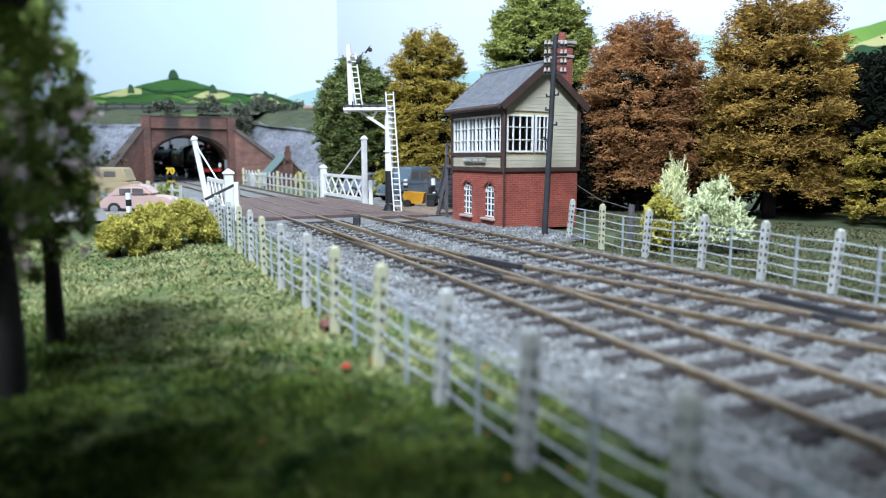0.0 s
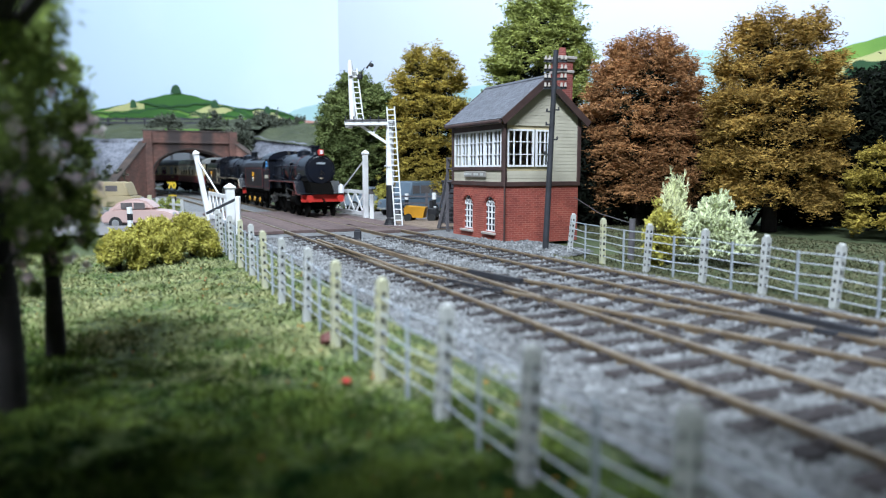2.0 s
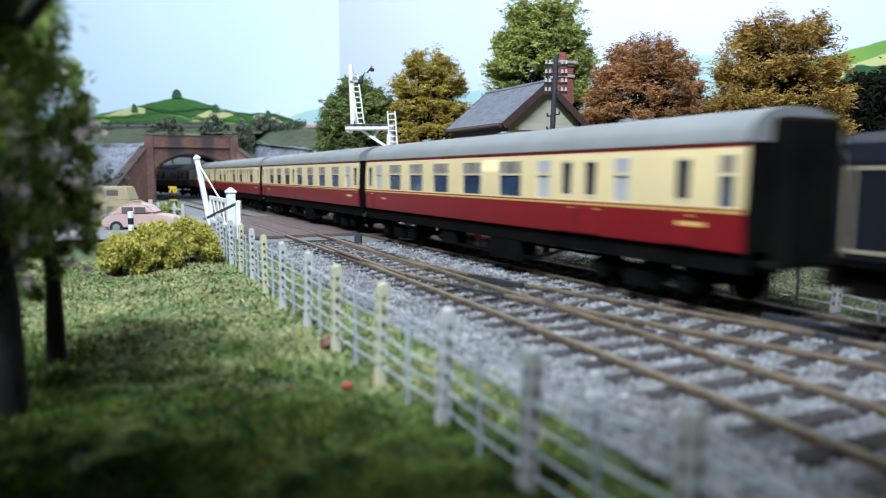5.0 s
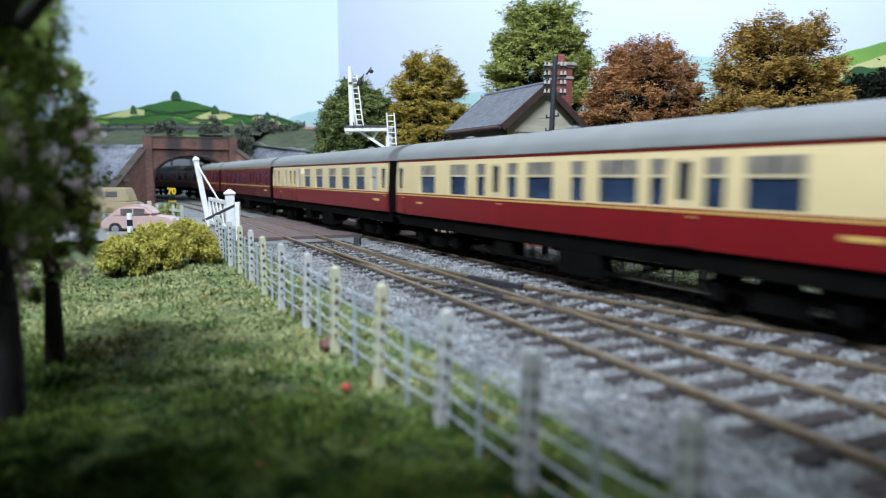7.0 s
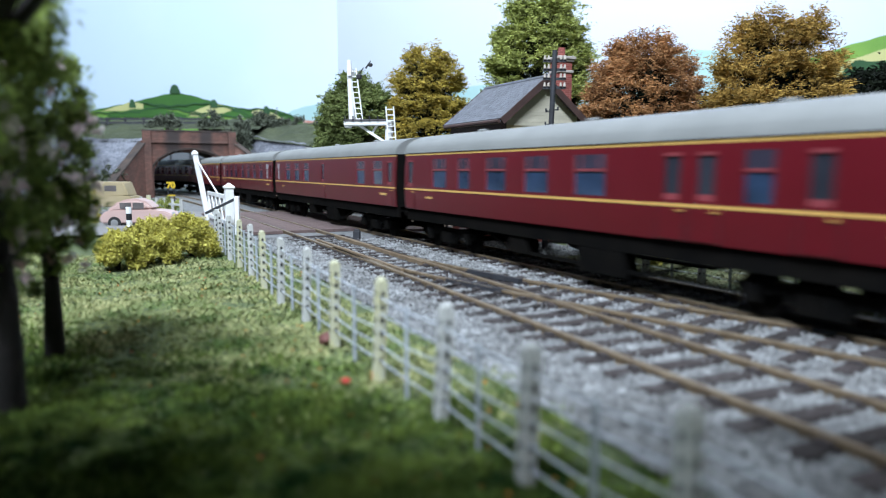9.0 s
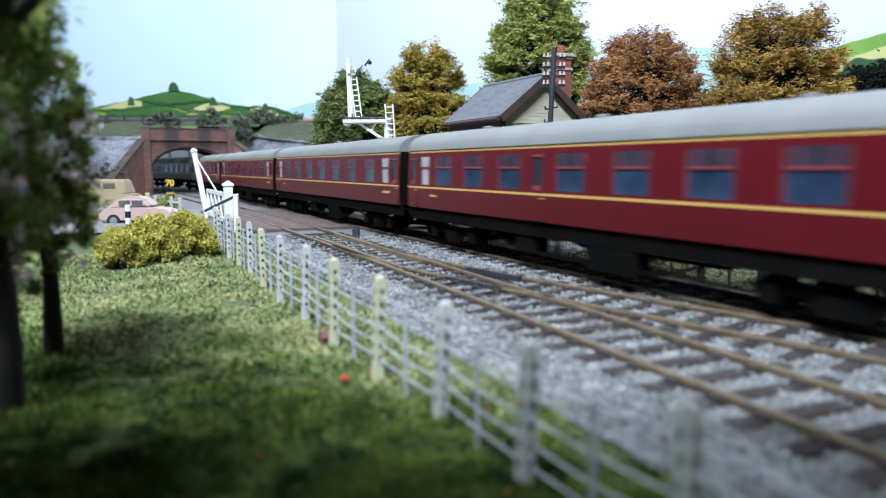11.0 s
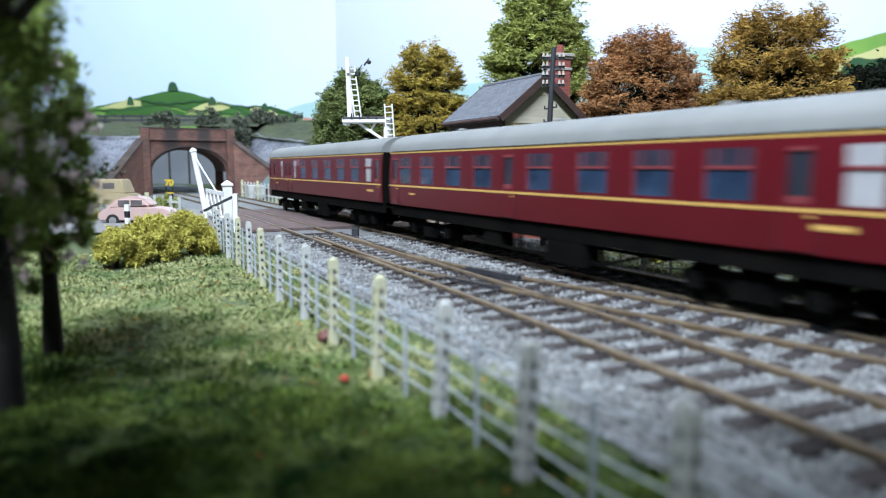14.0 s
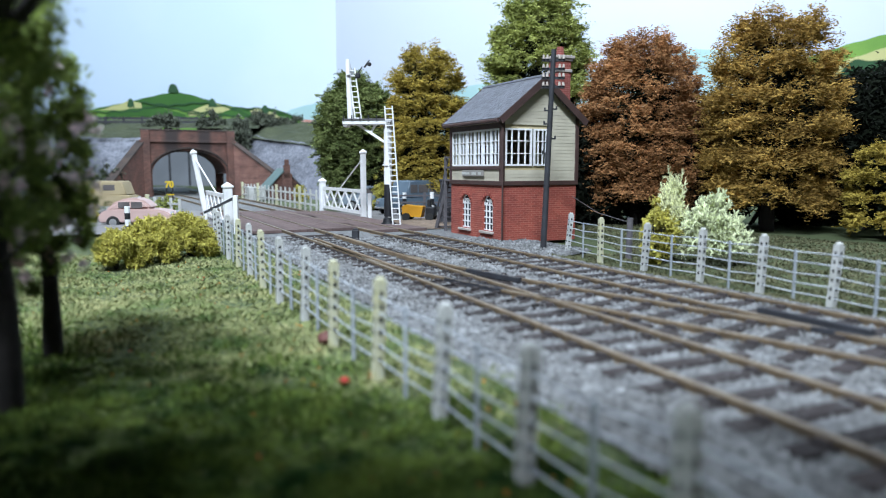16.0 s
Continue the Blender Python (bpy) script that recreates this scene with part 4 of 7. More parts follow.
def shade_overhang(t, c, size, seed, clumps):
    """Unseen foliage added high over the field's near edge to shade the ground."""
    bm = B()
    rng = random.Random(seed)
    for i in range(9):
        a = rng.random() * 6.28
        rod(bm, Vector((0, 0, 4.2)), Vector(c) + Vector((math.cos(a) * size[0] * 0.35, math.sin(a) * size[1] * 0.35, 0)), 0.09, 0.02, 6)
    part("bough", bm, M_BARK, t)
    ob = new("crown", foliage("crown", L_FRONT, c, size, clumps, 60, 0.12, seed, flat=0.5, hollow=0.1, tight=0.1))
    ob.parent = t


front_tree("dark-leaved tree in pink and white blossom in the field", Vector((-6.26, 10.9, -0.32)), Vector((-6.06, 10.60, 0.96)), Vector((-6.15, 10.40, 2.85)), (1.7, 1.8, 3.6), 81, 0.14)
near_tree = front_tree("dark-leaved tree in blossom at the field's near edge", Vector((-5.37, 8.3, -0.32)), Vector((-5.25, 8.20, 1.13)), Vector((-5.62, 8.20, 3.97)), (2.1, 2.3, 4.9), 85, 0.17)
# both are out of sight and added only to darken the near ground
shade_overhang(near_tree, Vector((0.0, -7.3, 8.2)), (7.4, 4.8, 2.6), 88, 620)
shade_overhang(near_tree, Vector((7.2, -7.2, 8.2)), (6.4, 4.6, 2.2), 92, 90)


# ---- signal box ----
BOX_RZ = HEAD
signal_box = thing("signal_box", "brick and timber signal box with slate roof and white windows", "signal box", 2.3, 26.7, -0.22, BOX_RZ)
# own axes: x runs back along the line from the near corner (negative), y away from the line (positive)
BL, BW = 4.15, 3.55       # length along the line, width of the gable
BRK, EAVE, RIDGE = 2.22, 4.97, 6.4


def box_building():
    T = 0.22
    # brick base: the side to the line has two arched openings
    bm = B()
    wins = (-1.05, -2.85)
    ww, wb, ws, wt = 0.42, 0.40, 1.42, 1.82
    xs_ = [-BL] + [v for c in sorted(wins) for v in (c - ww, c + ww)] + [0]
    for a, b in ((xs_[0], xs_[1]), (xs_[2], xs_[3]), (xs_[4], xs_[5])):
        box(bm, (a + b) / 2, T / 2, BRK / 2, b - a, T, BRK)
    for c in wins:
        box(bm, c, T / 2, wb / 2, 2 * ww, T, wb)
        n = 8
        for i in range(n):
            a0, a1 = math.pi * i / n, math.pi * (i + 1) / n
            xa, xb = c + ww * math.cos(a1), c + ww * math.cos(a0)
            za, zb = ws + (wt - ws) * math.sin(a1), ws + (wt - ws) * math.sin(a0)
            prism(bm, [(xa, za), (xb, zb), (xb, BRK), (xa, BRK)], 0, T, "y")
    bmesh.ops.remove_doubles(bm, verts=bm.verts, dist=0.002)
    part("wall", bm, M_BOXBRICK, signal_box, "red brick wall with arched openings")
    part("wall", box(B(), -T / 2 + 0.012, BW / 2, BRK / 2, T, BW - 0.03, BRK), M_BOXBRICK, signal_box)
    part("wall", box(B(), -BL + T / 2 - 0.012, BW / 2, BRK / 2, T, BW - 0.03, BRK), M_BOXBRICK, signal_box)
    part("wall", box(B(), -BL / 2, BW - T / 2, BRK / 2, BL - 0.5, T, BRK), M_BOXBRICK, signal_box)
    for c in wins:
        w = part("window", box(B(), c, 0.14, (wb + wt) / 2, 2 * ww, 0.02, wt - wb), M_GLASS, signal_box, "arched cast-iron window with white bars")
        bm = B()
        for k in (-1, 0, 1):
            box(bm, c + k * ww * 0.62, 0.115, (wb + ws) / 2 + 0.05, 0.045, 0.04, ws - wb + (0.3 if k == 0 else 0.1))
        for k in range(5):
            box(bm, c, 0.113, wb + 0.03 + k * 0.25, 2 * ww, 0.04, 0.045)
        for i in range(10):
            a0, a1 = math.pi * i / 10, math.pi * (i + 1) / 10
            for rr, hh in ((ww - 0.02, wt - ws - 0.02), (ww * 0.5, (wt - ws) * 0.5)):
                beam(bm, (c + rr * math.cos(a0), 0.112, ws + hh * math.sin(a0)), (c + rr * math.cos(a1), 0.112, ws + hh * math.sin(a1)), 0.04)
        for a0 in (0.8, 2.34):
            beam(bm, (c + ww * 0.5 * math.cos(a0), 0.112, ws + 0.12), (c + ww * 0.9 * math.cos(a0), 0.112, ws + 0.26), 0.04)
        part("glazing_bars", bm, M_WHITE, w)
        part("sill", box(B(), c, -0.04, wb - 0.06, 2 * ww + 0.16, 0.16, 0.1, 0.02), M_SILL, w)
        bm = B()
        for i in range(9):
            a0 = math.pi * (i + 0.5) / 9
            p = Vector((c + (ww + 0.07) * math.cos(a0), 0.02, ws + (wt - ws + 0.07) * math.sin(a0)))
            d = Vector((math.cos(a0), 0, math.sin(a0) * 1.05)) * 0.07
            beam(bm, p - d, p + d, 0.1, 0.05)
        part("brick_arch", bm, M_BOXBRICK, w)
    # dark bands and corner posts of the upper floor
    bm = B()
    box(bm, -BL / 2, -0.03, BRK + 0.09, BL + 0.14, 0.1, 0.18, 0.02)
    box(bm, 0.03, BW / 2, BRK + 0.09, 0.1, BW + 0.1, 0.18, 0.02)
    part("sill_beam", bm, M_BROWN, signal_box)
    for x, y in ((0, 0), (0, BW), (-BL, 0)):
        part("corner_post", box(B(), x - 0.02 if x == 0 else x + 0.02, y + (0.02 if y == 0 else -0.02), (BRK + EAVE) / 2 + 0.09, 0.17, 0.17, EAVE - BRK - 0.18, 0.015), M_BROWN, signal_box)
    z0 = BRK + 0.18
    wl, wh = 2.98, 4.42            # sill and head of the windows
    # weatherboards on the side to the line
    pitch = 0.135
    bd = mesh_of("board", prism(B(), [(0, 0), (-0.024, 0.0), (-0.014, pitch + 0.015), (0, pitch + 0.015)], -BL + 0.1, -0.1, "x"), M_BOARD)
    z = z0
    while z < wl - 0.2:
        piece("board", bd, signal_box, 0, 0, z)
        z += pitch
    part("window_beam", box(B(), -BL / 2, -0.02, wl - 0.08, BL, 0.1, 0.14, 0.01), M_BROWN, signal_box)
    part("window_head", box(B(), -BL / 2, -0.02, wh + 0.1, BL, 0.1, 0.2, 0.01), M_BROWN, signal_box)
    # weatherboards on the gable
    zz = z0
    k = 0
    while zz < RIDGE - 0.25:
        lo, hi = 0.1, BW - 0.1
        if zz > EAVE - 0.1:
            t = (zz + pitch - EAVE + 0.1) / (RIDGE - EAVE + 0.1)
            lo, hi = BW / 2 * t + 0.06, BW - BW / 2 * t - 0.06
        spans = [(lo, hi)]
        if wl - 0.16 < zz + 0.05 < wh + 0.1:
            spans = [(2.12, hi)]
        for a, b in spans:
            if b - a > 0.1:
                part("board", prism(B(), [(0, zz), (0.024, zz), (0.014, zz + pitch + 0.015), (0, zz + pitch + 0.015)], a, b, "y"), M_BOARD, signal_box)
        zz += pitch
    # inner lining that the boards are nailed to, open behind the windows
    part("lining_panel", box(B(), -BL / 2, 0.06, (z0 + wl) / 2, BL - 0.1, 0.06, wl - z0), M_CREAMROOM, signal_box)
    part("lining_panel", box(B(), -BL / 2, 0.06, (EAVE + wh) / 2, BL - 0.1, 0.06, EAVE - wh), M_CREAMROOM, signal_box)
    part("lining_panel", box(B(), -0.06, BW / 2, (z0 + wl) / 2, 0.06, BW - 0.12, wl - z0), M_CREAMROOM, signal_box)
    part("lining_panel", box(B(), -0.06, (2.1 + BW) / 2, (EAVE + wl) / 2, 0.06, BW - 2.2, EAVE - wl), M_CREAMROOM, signal_box)
    part("lining_panel", prism(B(), [(0.05, wh), (BW - 0.05, wh), (BW - 0.05, EAVE), (BW / 2, RIDGE - 0.1), (0.05, EAVE)], -0.09, -0.03, "x"), M_CREAMROOM, signal_box)
    part("lining_panel", box(B(), -BL / 2, BW - 0.06, (z0 + EAVE) / 2, BL - 0.1, 0.06, EAVE - z0), M_CREAMROOM, signal_box)
    part("lining_panel", box(B(), -BL + 0.06, BW / 2, (z0 + EAVE) / 2, 0.06, BW - 0.2, EAVE - z0), M_CREAMROOM, signal_box)
    part("floorboards", box(B(), -BL / 2, BW / 2, z0 + 0.02, BL - 0.3, BW - 0.3, 0.05), M_BROWN, signal_box)
    part("lever_frame", box(box(B(), -2.0, 0.75, z0 + 0.45, 2.2, 0.35, 0.85, 0.05), -2.0, 0.7, z0 + 1.15, 2.0, 0.06, 0.6), M_BROWN, signal_box)

    def sash(x0, x1, rows, cols, side):
        w = x1 - x0
        zc, zh = (wl + wh) / 2, wh - wl
        bm = B()
        def put(cx, cz, sx, sz):
            if side:
                box(bm, 0.0, cx, cz, 0.07, sx, sz)
            else:
                box(bm, cx, 0.0, cz, sx, 0.07, sz)
        c = (x0 + x1) / 2
        o = [(x0, wl), (x1, wl), (x1, wh), (x0, wh)]
        q = [(x0 + 0.07, wl + 0.07), (x1 - 0.07, wl + 0.07), (x1 - 0.07, wh - 0.07), (x0 + 0.07, wh - 0.07)]
        rings = []
        for dep in (-0.035, 0.035):
            rings.append([bm.verts.new((dep, u, v) if side else (u, dep, v)) for u, v in o + q])
        for i in range(4):
            j = (i + 1) % 4
            for k, (r0, r1) in enumerate(((rings[0], rings[0]), (rings[1], rings[1]))):
                bm.faces.new((r0[i], r0[j], r0[4 + j], r0[4 + i]))
            bm.faces.new((rings[0][i], rings[0][j], rings[1][j], rings[1][i]))
            bm.faces.new((rings[0][4 + i], rings[0][4 + j], rings[1][4 + j], rings[1][4 + i]))
        bmesh.ops.recalc_face_normals(bm, faces=bm.faces)
        fr = part("window", bm, M_WHITE, signal_box, "white sash window")
        for i in range(1, cols):
            bm = B()
            put(x0 + w * i / cols, zc, 0.032, zh - 0.08)
            part("glazing_bar", bm, M_WHITE, fr)
        for j in range(1, rows):
            bm = B()
            put(c, wl + zh * j / rows, w - 0.08, 0.032)
            part("glazing_bar", bm, M_WHITE, fr)
        g = B()
        if side:
            box(g, -0.012, c, zc, 0.01, w - 0.1, zh - 0.1)
        else:
            box(g, c, 0.012, zc, w - 0.1, 0.01, zh - 0.1)
        pane = part("pane", g, M_PANE, fr)
        pane.visible_shadow = False
    for i in range(3):
        a = -BL + 0.13 + i * (BL - 0.26) / 3
        wd = (BL - 0.26) / 3
        sash(a + 0.01, a + wd / 2, 3, 2, False)
        sash(a + wd / 2, a + wd - 0.03, 3, 2, False)
    sash(0.14, 1.36, 3, 4, True)
    sash(1.45, 2.08, 3, 3, True)
    # nameboard with bars for its lettering
    nb = part("nameboard", box(B(), -2.1, -0.09, BRK + 0.46, 1.75, 0.06, 0.24, 0.02), M_NAME, signal_box, "grey nameboard")
    bm = B()
    for i, ln in enumerate((0.7, 0.42, 0.3)):
        box(bm, -2.65 + (0, 0.68, 1.15)[i], -0.125, BRK + 0.46, ln - 0.08, 0.015, 0.1)
    part("lettering_bar", bm, M_CONC, nb)
    # roof
    ov, gv = 0.25, 0.28
    half = BW / 2
    rise = (RIDGE - EAVE) / half
    L0, L1 = -BL - gv, gv
    for sgn in (0, 1):
        rf = part("roof_slope", prism(B(), [(-ov, EAVE - ov * rise), (half, RIDGE), (half, RIDGE - 0.1), (-ov, EAVE - ov * rise - 0.1)] if sgn == 0 else [(BW + ov, EAVE - ov * rise), (half, RIDGE), (half, RIDGE - 0.1), (BW + ov, EAVE - ov * rise - 0.1)], L0, L1, "x"), M_SLATE, signal_box, "grey slate roof slope")
        rows, wdt = 17, 0.31
        slope = math.hypot(half + ov, RIDGE - EAVE + ov * rise)
        ang = math.degrees(math.atan(rise))
        sl = mesh_of("slate", box(B(), 0, slope / rows * 0.5, 0.02, wdt - 0.02, slope / rows + 0.05, 0.03), M_SLATE)
        if sgn == 0:
            for j in range(rows):
                f = j / rows
                yy, zz_ = -ov + (half + ov) * f, EAVE - ov * rise + (RIDGE - EAVE + ov * rise) * f
                n = int((L1 - L0) / wdt)
                for i in range(n):
                    xx = L0 + wdt * (i + 0.5 + (0.25 if j % 2 else 0))
                    ob = piece("slate", sl, rf, xx, yy, zz_ + 0.012)
                    ob.matrix_basis = pose(xx * S, yy * S, (zz_ + 0.012) * S, ang - 1.5)
    rt = part("ridge_tile", rod(B(), (L0, half, RIDGE + 0.02), (L1, half, RIDGE + 0.02), 0.09, None, 8), M_SLATE, signal_box)
    for e in (L0, L1):
        for y0, y1 in ((-ov, half), (BW + ov, half)):
            bm = B()
            beam(bm, (e + (0.02 if e > 0 else -0.02), y0, EAVE - ov * rise - 0.1), (e + (0.02 if e > 0 else -0.02), y1, RIDGE - 0.1), 0.06, 0.26)
            part("bargeboard", bm, M_BROWN, signal_box, "dark brown bargeboard")
    bm = B()
    rod(bm, (L0 + 0.1, -ov - 0.04, EAVE - ov * rise - 0.08), (L1 - 0.1, -ov - 0.04, EAVE - ov * rise - 0.08), 0.08, None, 10)
    part("gutter", bm, M_BROWN, signal_box)
    bm = B()
    rod(bm, (0.13, -0.04, 0.1), (0.13, -0.04, EAVE - 0.5), 0.035)
    rod(bm, (0.13, -0.04, EAVE - 0.5), (0.05, -ov, EAVE - ov * rise - 0.1), 0.035)
    part("downpipe", bm, M_BROWN, signal_box)
    st = part("chimney", box(B(), -0.9, 3.3, RIDGE - 0.3, 0.66, 0.62, 2.4, 0.01), M_STACK, signal_box, "red brick chimney stack")
    part("stone_band", box(B(), -0.9, 3.3, RIDGE + 0.42, 0.76, 0.72, 0.12, 0.02), M_SILL, st, "pale stone band")
    part("stone_cap", box(box(B(), -0.9, 3.3, RIDGE + 0.86, 0.78, 0.74, 0.1, 0.02), -0.9, 3.3, RIDGE + 0.96, 0.9, 0.86, 0.12, 0.02), M_SILL, st, "pale moulded stone cap")
    part("chimney_pot", rod(B(), (-0.9, 3.3, RIDGE + 1.0), (-0.9, 3.3, RIDGE + 1.4), 0.17, 0.14), M_STACK, st)
    # steps at the far end
    stp = part("staircase", B(), M_OLDWOOD, signal_box, "grey wooden outside staircase")
    for y in (0.35, 1.25):
        part("stringer", beam(B(), (-BL - 2.2, y, 0.05), (-BL - 1.0, y, BRK + 0.15), 0.06, 0.26), M_OLDWOOD, stp)
        part("handrail", beam(B(), (-BL - 2.1, y, 1.0), (-BL - 1.0, y, BRK + 1.1), 0.06), M_OLDWOOD, stp)
    for i in range(10):
        f = (i + 0.5) / 10
        part("tread", box(B(), -BL - 2.2 + 1.2 * f, 0.8, 0.05 + (BRK + 0.1) * f, 0.24, 0.9, 0.05), M_OLDWOOD, stp)
    part("landing", box(B(), -BL - 0.5, 0.8, BRK + 0.15, 1.0, 1.3, 0.1), M_OLDWOOD, stp)
    bm = B()
    for y in (0.2, 1.4):
        box(bm, -BL - 0.95, y, (BRK + 1.2) / 2, 0.1, 0.1, BRK + 1.2)
    part("landing_post", bm, M_OLDWOOD, stp)
    bm = B()
    for z in (BRK + 0.7, BRK + 1.15):
        box(bm, -BL - 0.5, 0.18, z, 0.95, 0.05, 0.07)
    part("landing_rail", bm, M_OLDWOOD, stp)


M_PANE = bpy.data.materials.new("clear_pane")
M_PANE.use_nodes = True
_b = M_PANE.node_tree.nodes["Principled BSDF"]
_b.inputs["Transmission Weight"].default_value, _b.inputs["Roughness"].default_value, _b.inputs["IOR"].default_value = 1.0, 0.03, 1.02
_b.inputs["Base Color"].default_value = (0.85, 0.9, 0.95, 1)
box_building()


# ---- fences ----
def post_mesh(h=1.44, w=0.145):
    bm = B()
    prism(bm, [(-w / 2, -w / 2), (w / 2, -w / 2), (w / 2, w / 2), (-w / 2, w / 2)], -0.1, h - 0.06, "z")
    box(bm, 0, 0, h - 0.04, w * 0.86, w * 0.86, 0.08, 0.03)
    return mesh_of("post", bm, M_CONC)


def holes_mesh(h=1.36, w=0.145):
    bm = B()
    box(bm, 0.0, 0, 0, 0.055, w + 0.006, 0.075)
    return mesh_of("wire_hole", bm, M_HOLE)


PM, HM = post_mesh(), holes_mesh()


def fence(label, posts, z, leans, group, tint=(), thin=True):
    """Concrete posts with strained wires and a thin steel standard between each two."""
    fc = thing("fence", label, "fence", group=group)
    def foot(p):
        return z - 0.10 * max(0.0, min(1.0, (9.5 - p[1]) / 3.5))

    for i, (x, y) in enumerate(posts):
        q = posts[min(i + 1, len(posts) - 1)]
        o = posts[max(i - 1, 0)]
        ang = math.degrees(math.atan2(q[1] - o[1], q[0] - o[0]))
        ob = new("post", PM if i not in tint else PMY)
        ob.parent = fc
        ob.matrix_basis = pose(x * S, y * S, foot((x, y)) * S, 0, leans[i % len(leans)], 0) @ pose(0, 0, 0, 0, 0, ang)
        for k in range(6):
            piece("wire_hole", HM, ob, 0, 0, 0.26 + k * 0.19, 90)
            piece("wire_hole", HM, ob, 0, 0, 0.26 + k * 0.19, 0)
    for k in range(5):
        hz = 0.25 + k * 0.23
        line = []
        for a, b in zip(posts[:-1], posts[1:]):
            sag = 0.02 + 0.015 * ((k * 7 + int(a[0] * 10)) % 3)
            line += [Vector((*a, foot(a) + hz)), Vector(((a[0] + b[0]) / 2, (a[1] + b[1]) / 2, (foot(a) + foot(b)) / 2 + hz - sag))]
        line.append(Vector((*posts[-1], foot(posts[-1]) + hz)))
        verts, faces = [], []
        for i, c in enumerate(line):
            d = (line[min(i + 1, len(line) - 1)] - line[max(i - 1, 0)]).normalized()
            n1 = Vector((-d.y, d.x, 0)) * 0.014
            for e in (n1, Vector((0, 0, 0.014)), -n1, Vector((0, 0, -0.014))):
                verts.append(tuple(c + e))
        for i in range(len(line) - 1):
            for j in range(4):
                faces.append((i * 4 + j, i * 4 + (j + 1) % 4, i * 4 + 4 + (j + 1) % 4, i * 4 + 4 + j))
        ob = new("wire", raw("wire", verts, faces, M_WIRE))
        ob.parent = fc
    if thin:
        for a, b in zip(posts[:-1], posts[1:]):
            m = ((a[0] + b[0]) / 2, (a[1] + b[1]) / 2)
            part("standard", box(B(), m[0], m[1], foot(m) + 0.58, 0.05, 0.05, 1.2), M_STEELPOST, fc)
    return fc


PMY = PM.copy()
PMY.materials[0] = M_CONCY
far_posts = [(4.40, 24.1), (5.0, 21.65), (5.75, 19.5), (6.72, 17.8), (7.5, 16.1), (8.16, 14.27), (8.85, 12.4), (9.5, 10.4), (10.2, 8.4)]
fence("pale concrete post and wire fence on the far side", far_posts, -0.3, [5, 0, 3, 1.5, 2, 4, 2, 2, 2], "lineside fences", (1,))
near_posts = [(-8.75, 26.6), (-8.05, 24.98), (-7.13, 23.0), (-6.25, 21.1), (-5.4, 19.3), (-4.5, 17.2), (-3.66, 15.4), (-2.72, 13.5), (-1.84, 11.5), (-0.92, 9.65), (-0.03, 8.0), (0.78, 6.3), (1.72, 4.65), (2.5, 3.0)]
fence("mossy concrete post and wire fence beside the near field", near_posts, -0.3, [1, -2, 0, 1, 0, -1, 1, 2, 1, 2, 3, 2, 0, 1], "lineside fences", (3, 5, 8, 9))


def pale_fence(label, p, q, n, h, z, group):
    fc = thing("fence", label, "fence", group=group)
    p, q = Vector(p), Vector(q)
    d = (q - p).normalized()
    ang = math.degrees(math.atan2(d.y, d.x))
    me = mesh_of("paling", prism(B(), [(-0.09, 0), (0.09, 0), (0.09, h), (-0.09, h)], -0.05, 0.05, "y"), M_CONC)
    me2 = mesh_of("fence_post", box(B(), 0, 0, h * 0.55, 0.2, 0.2, h * 1.1, 0.02), M_CONCY)
    for i in range(n + 1):
        c = p.lerp(q, i / n)
        piece("fence_post" if i % 5 == 0 else "paling", me2 if i % 5 == 0 else me, fc, c.x, c.y, z, ang)
    for hz in (0.3, 0.75):
        bm = B()
        beam(bm, Vector((p.x, p.y, z + h * hz)), Vector((q.x, q.y, z + h * hz)), 0.08, 0.12)
        part("rail", bm, M_CONC, fc)
    return fc


pale_fence("pale concrete panel fence beyond the crossing", (-19.5, 68), (-8.4, 46.5), 18, 1.5, -0.25, "panel fences")
pale_fence("whitish panel fence behind the parked car", (-25.5, 49.5), (-14.6, 38.6), 14, 1.25, -0.25, "panel fences")


def wooden_fence(label, x0, x1, y, z):
    fc = thing("fence", label, "fence", group="post and rail fences")
    x = x0
    while x < x1:
        part("fence_post", box(B(), x, y, z + 0.7, 0.2, 0.2, 1.5), M_TAR, fc)
        x += 2.2
    for h in (0.35, 0.8, 1.25):
        part("rail", box(B(), (x0 + x1) / 2, y - 0.12, z + h, x1 - x0, 0.08, 0.22), M_TAR, fc)
    return fc


wooden_fence("dark green post and rail fence on the cutting top", -60, -27, 84, 7.4)

# tarred stakes beyond the far fence
for x, y, h in ((6.15, 22.6, 1.35), (6.55, 22.0, 1.15)):
    bm = B()
    rod(bm, (0, 0, -0.1), (0.02, 0, h), 0.11, 0.1, 8)
    solo("stake", bm, M_OLDWOOD, "weathered grey wooden stake in the grass", "stake", x, y, -0.3, group="old stakes", smooth=True)


wr = rod(B(), (5.25, 27.9, 1.55), (5.7, 25.2, 1.05), 0.015, None, 5)
rod(wr, (5.7, 25.2, 1.05), (6.15, 22.6, 0.9), 0.015, None, 5)
solo("stay_wire", wr, M_OLDWOOD, "slack wire from the signal box to a stake", "wire")


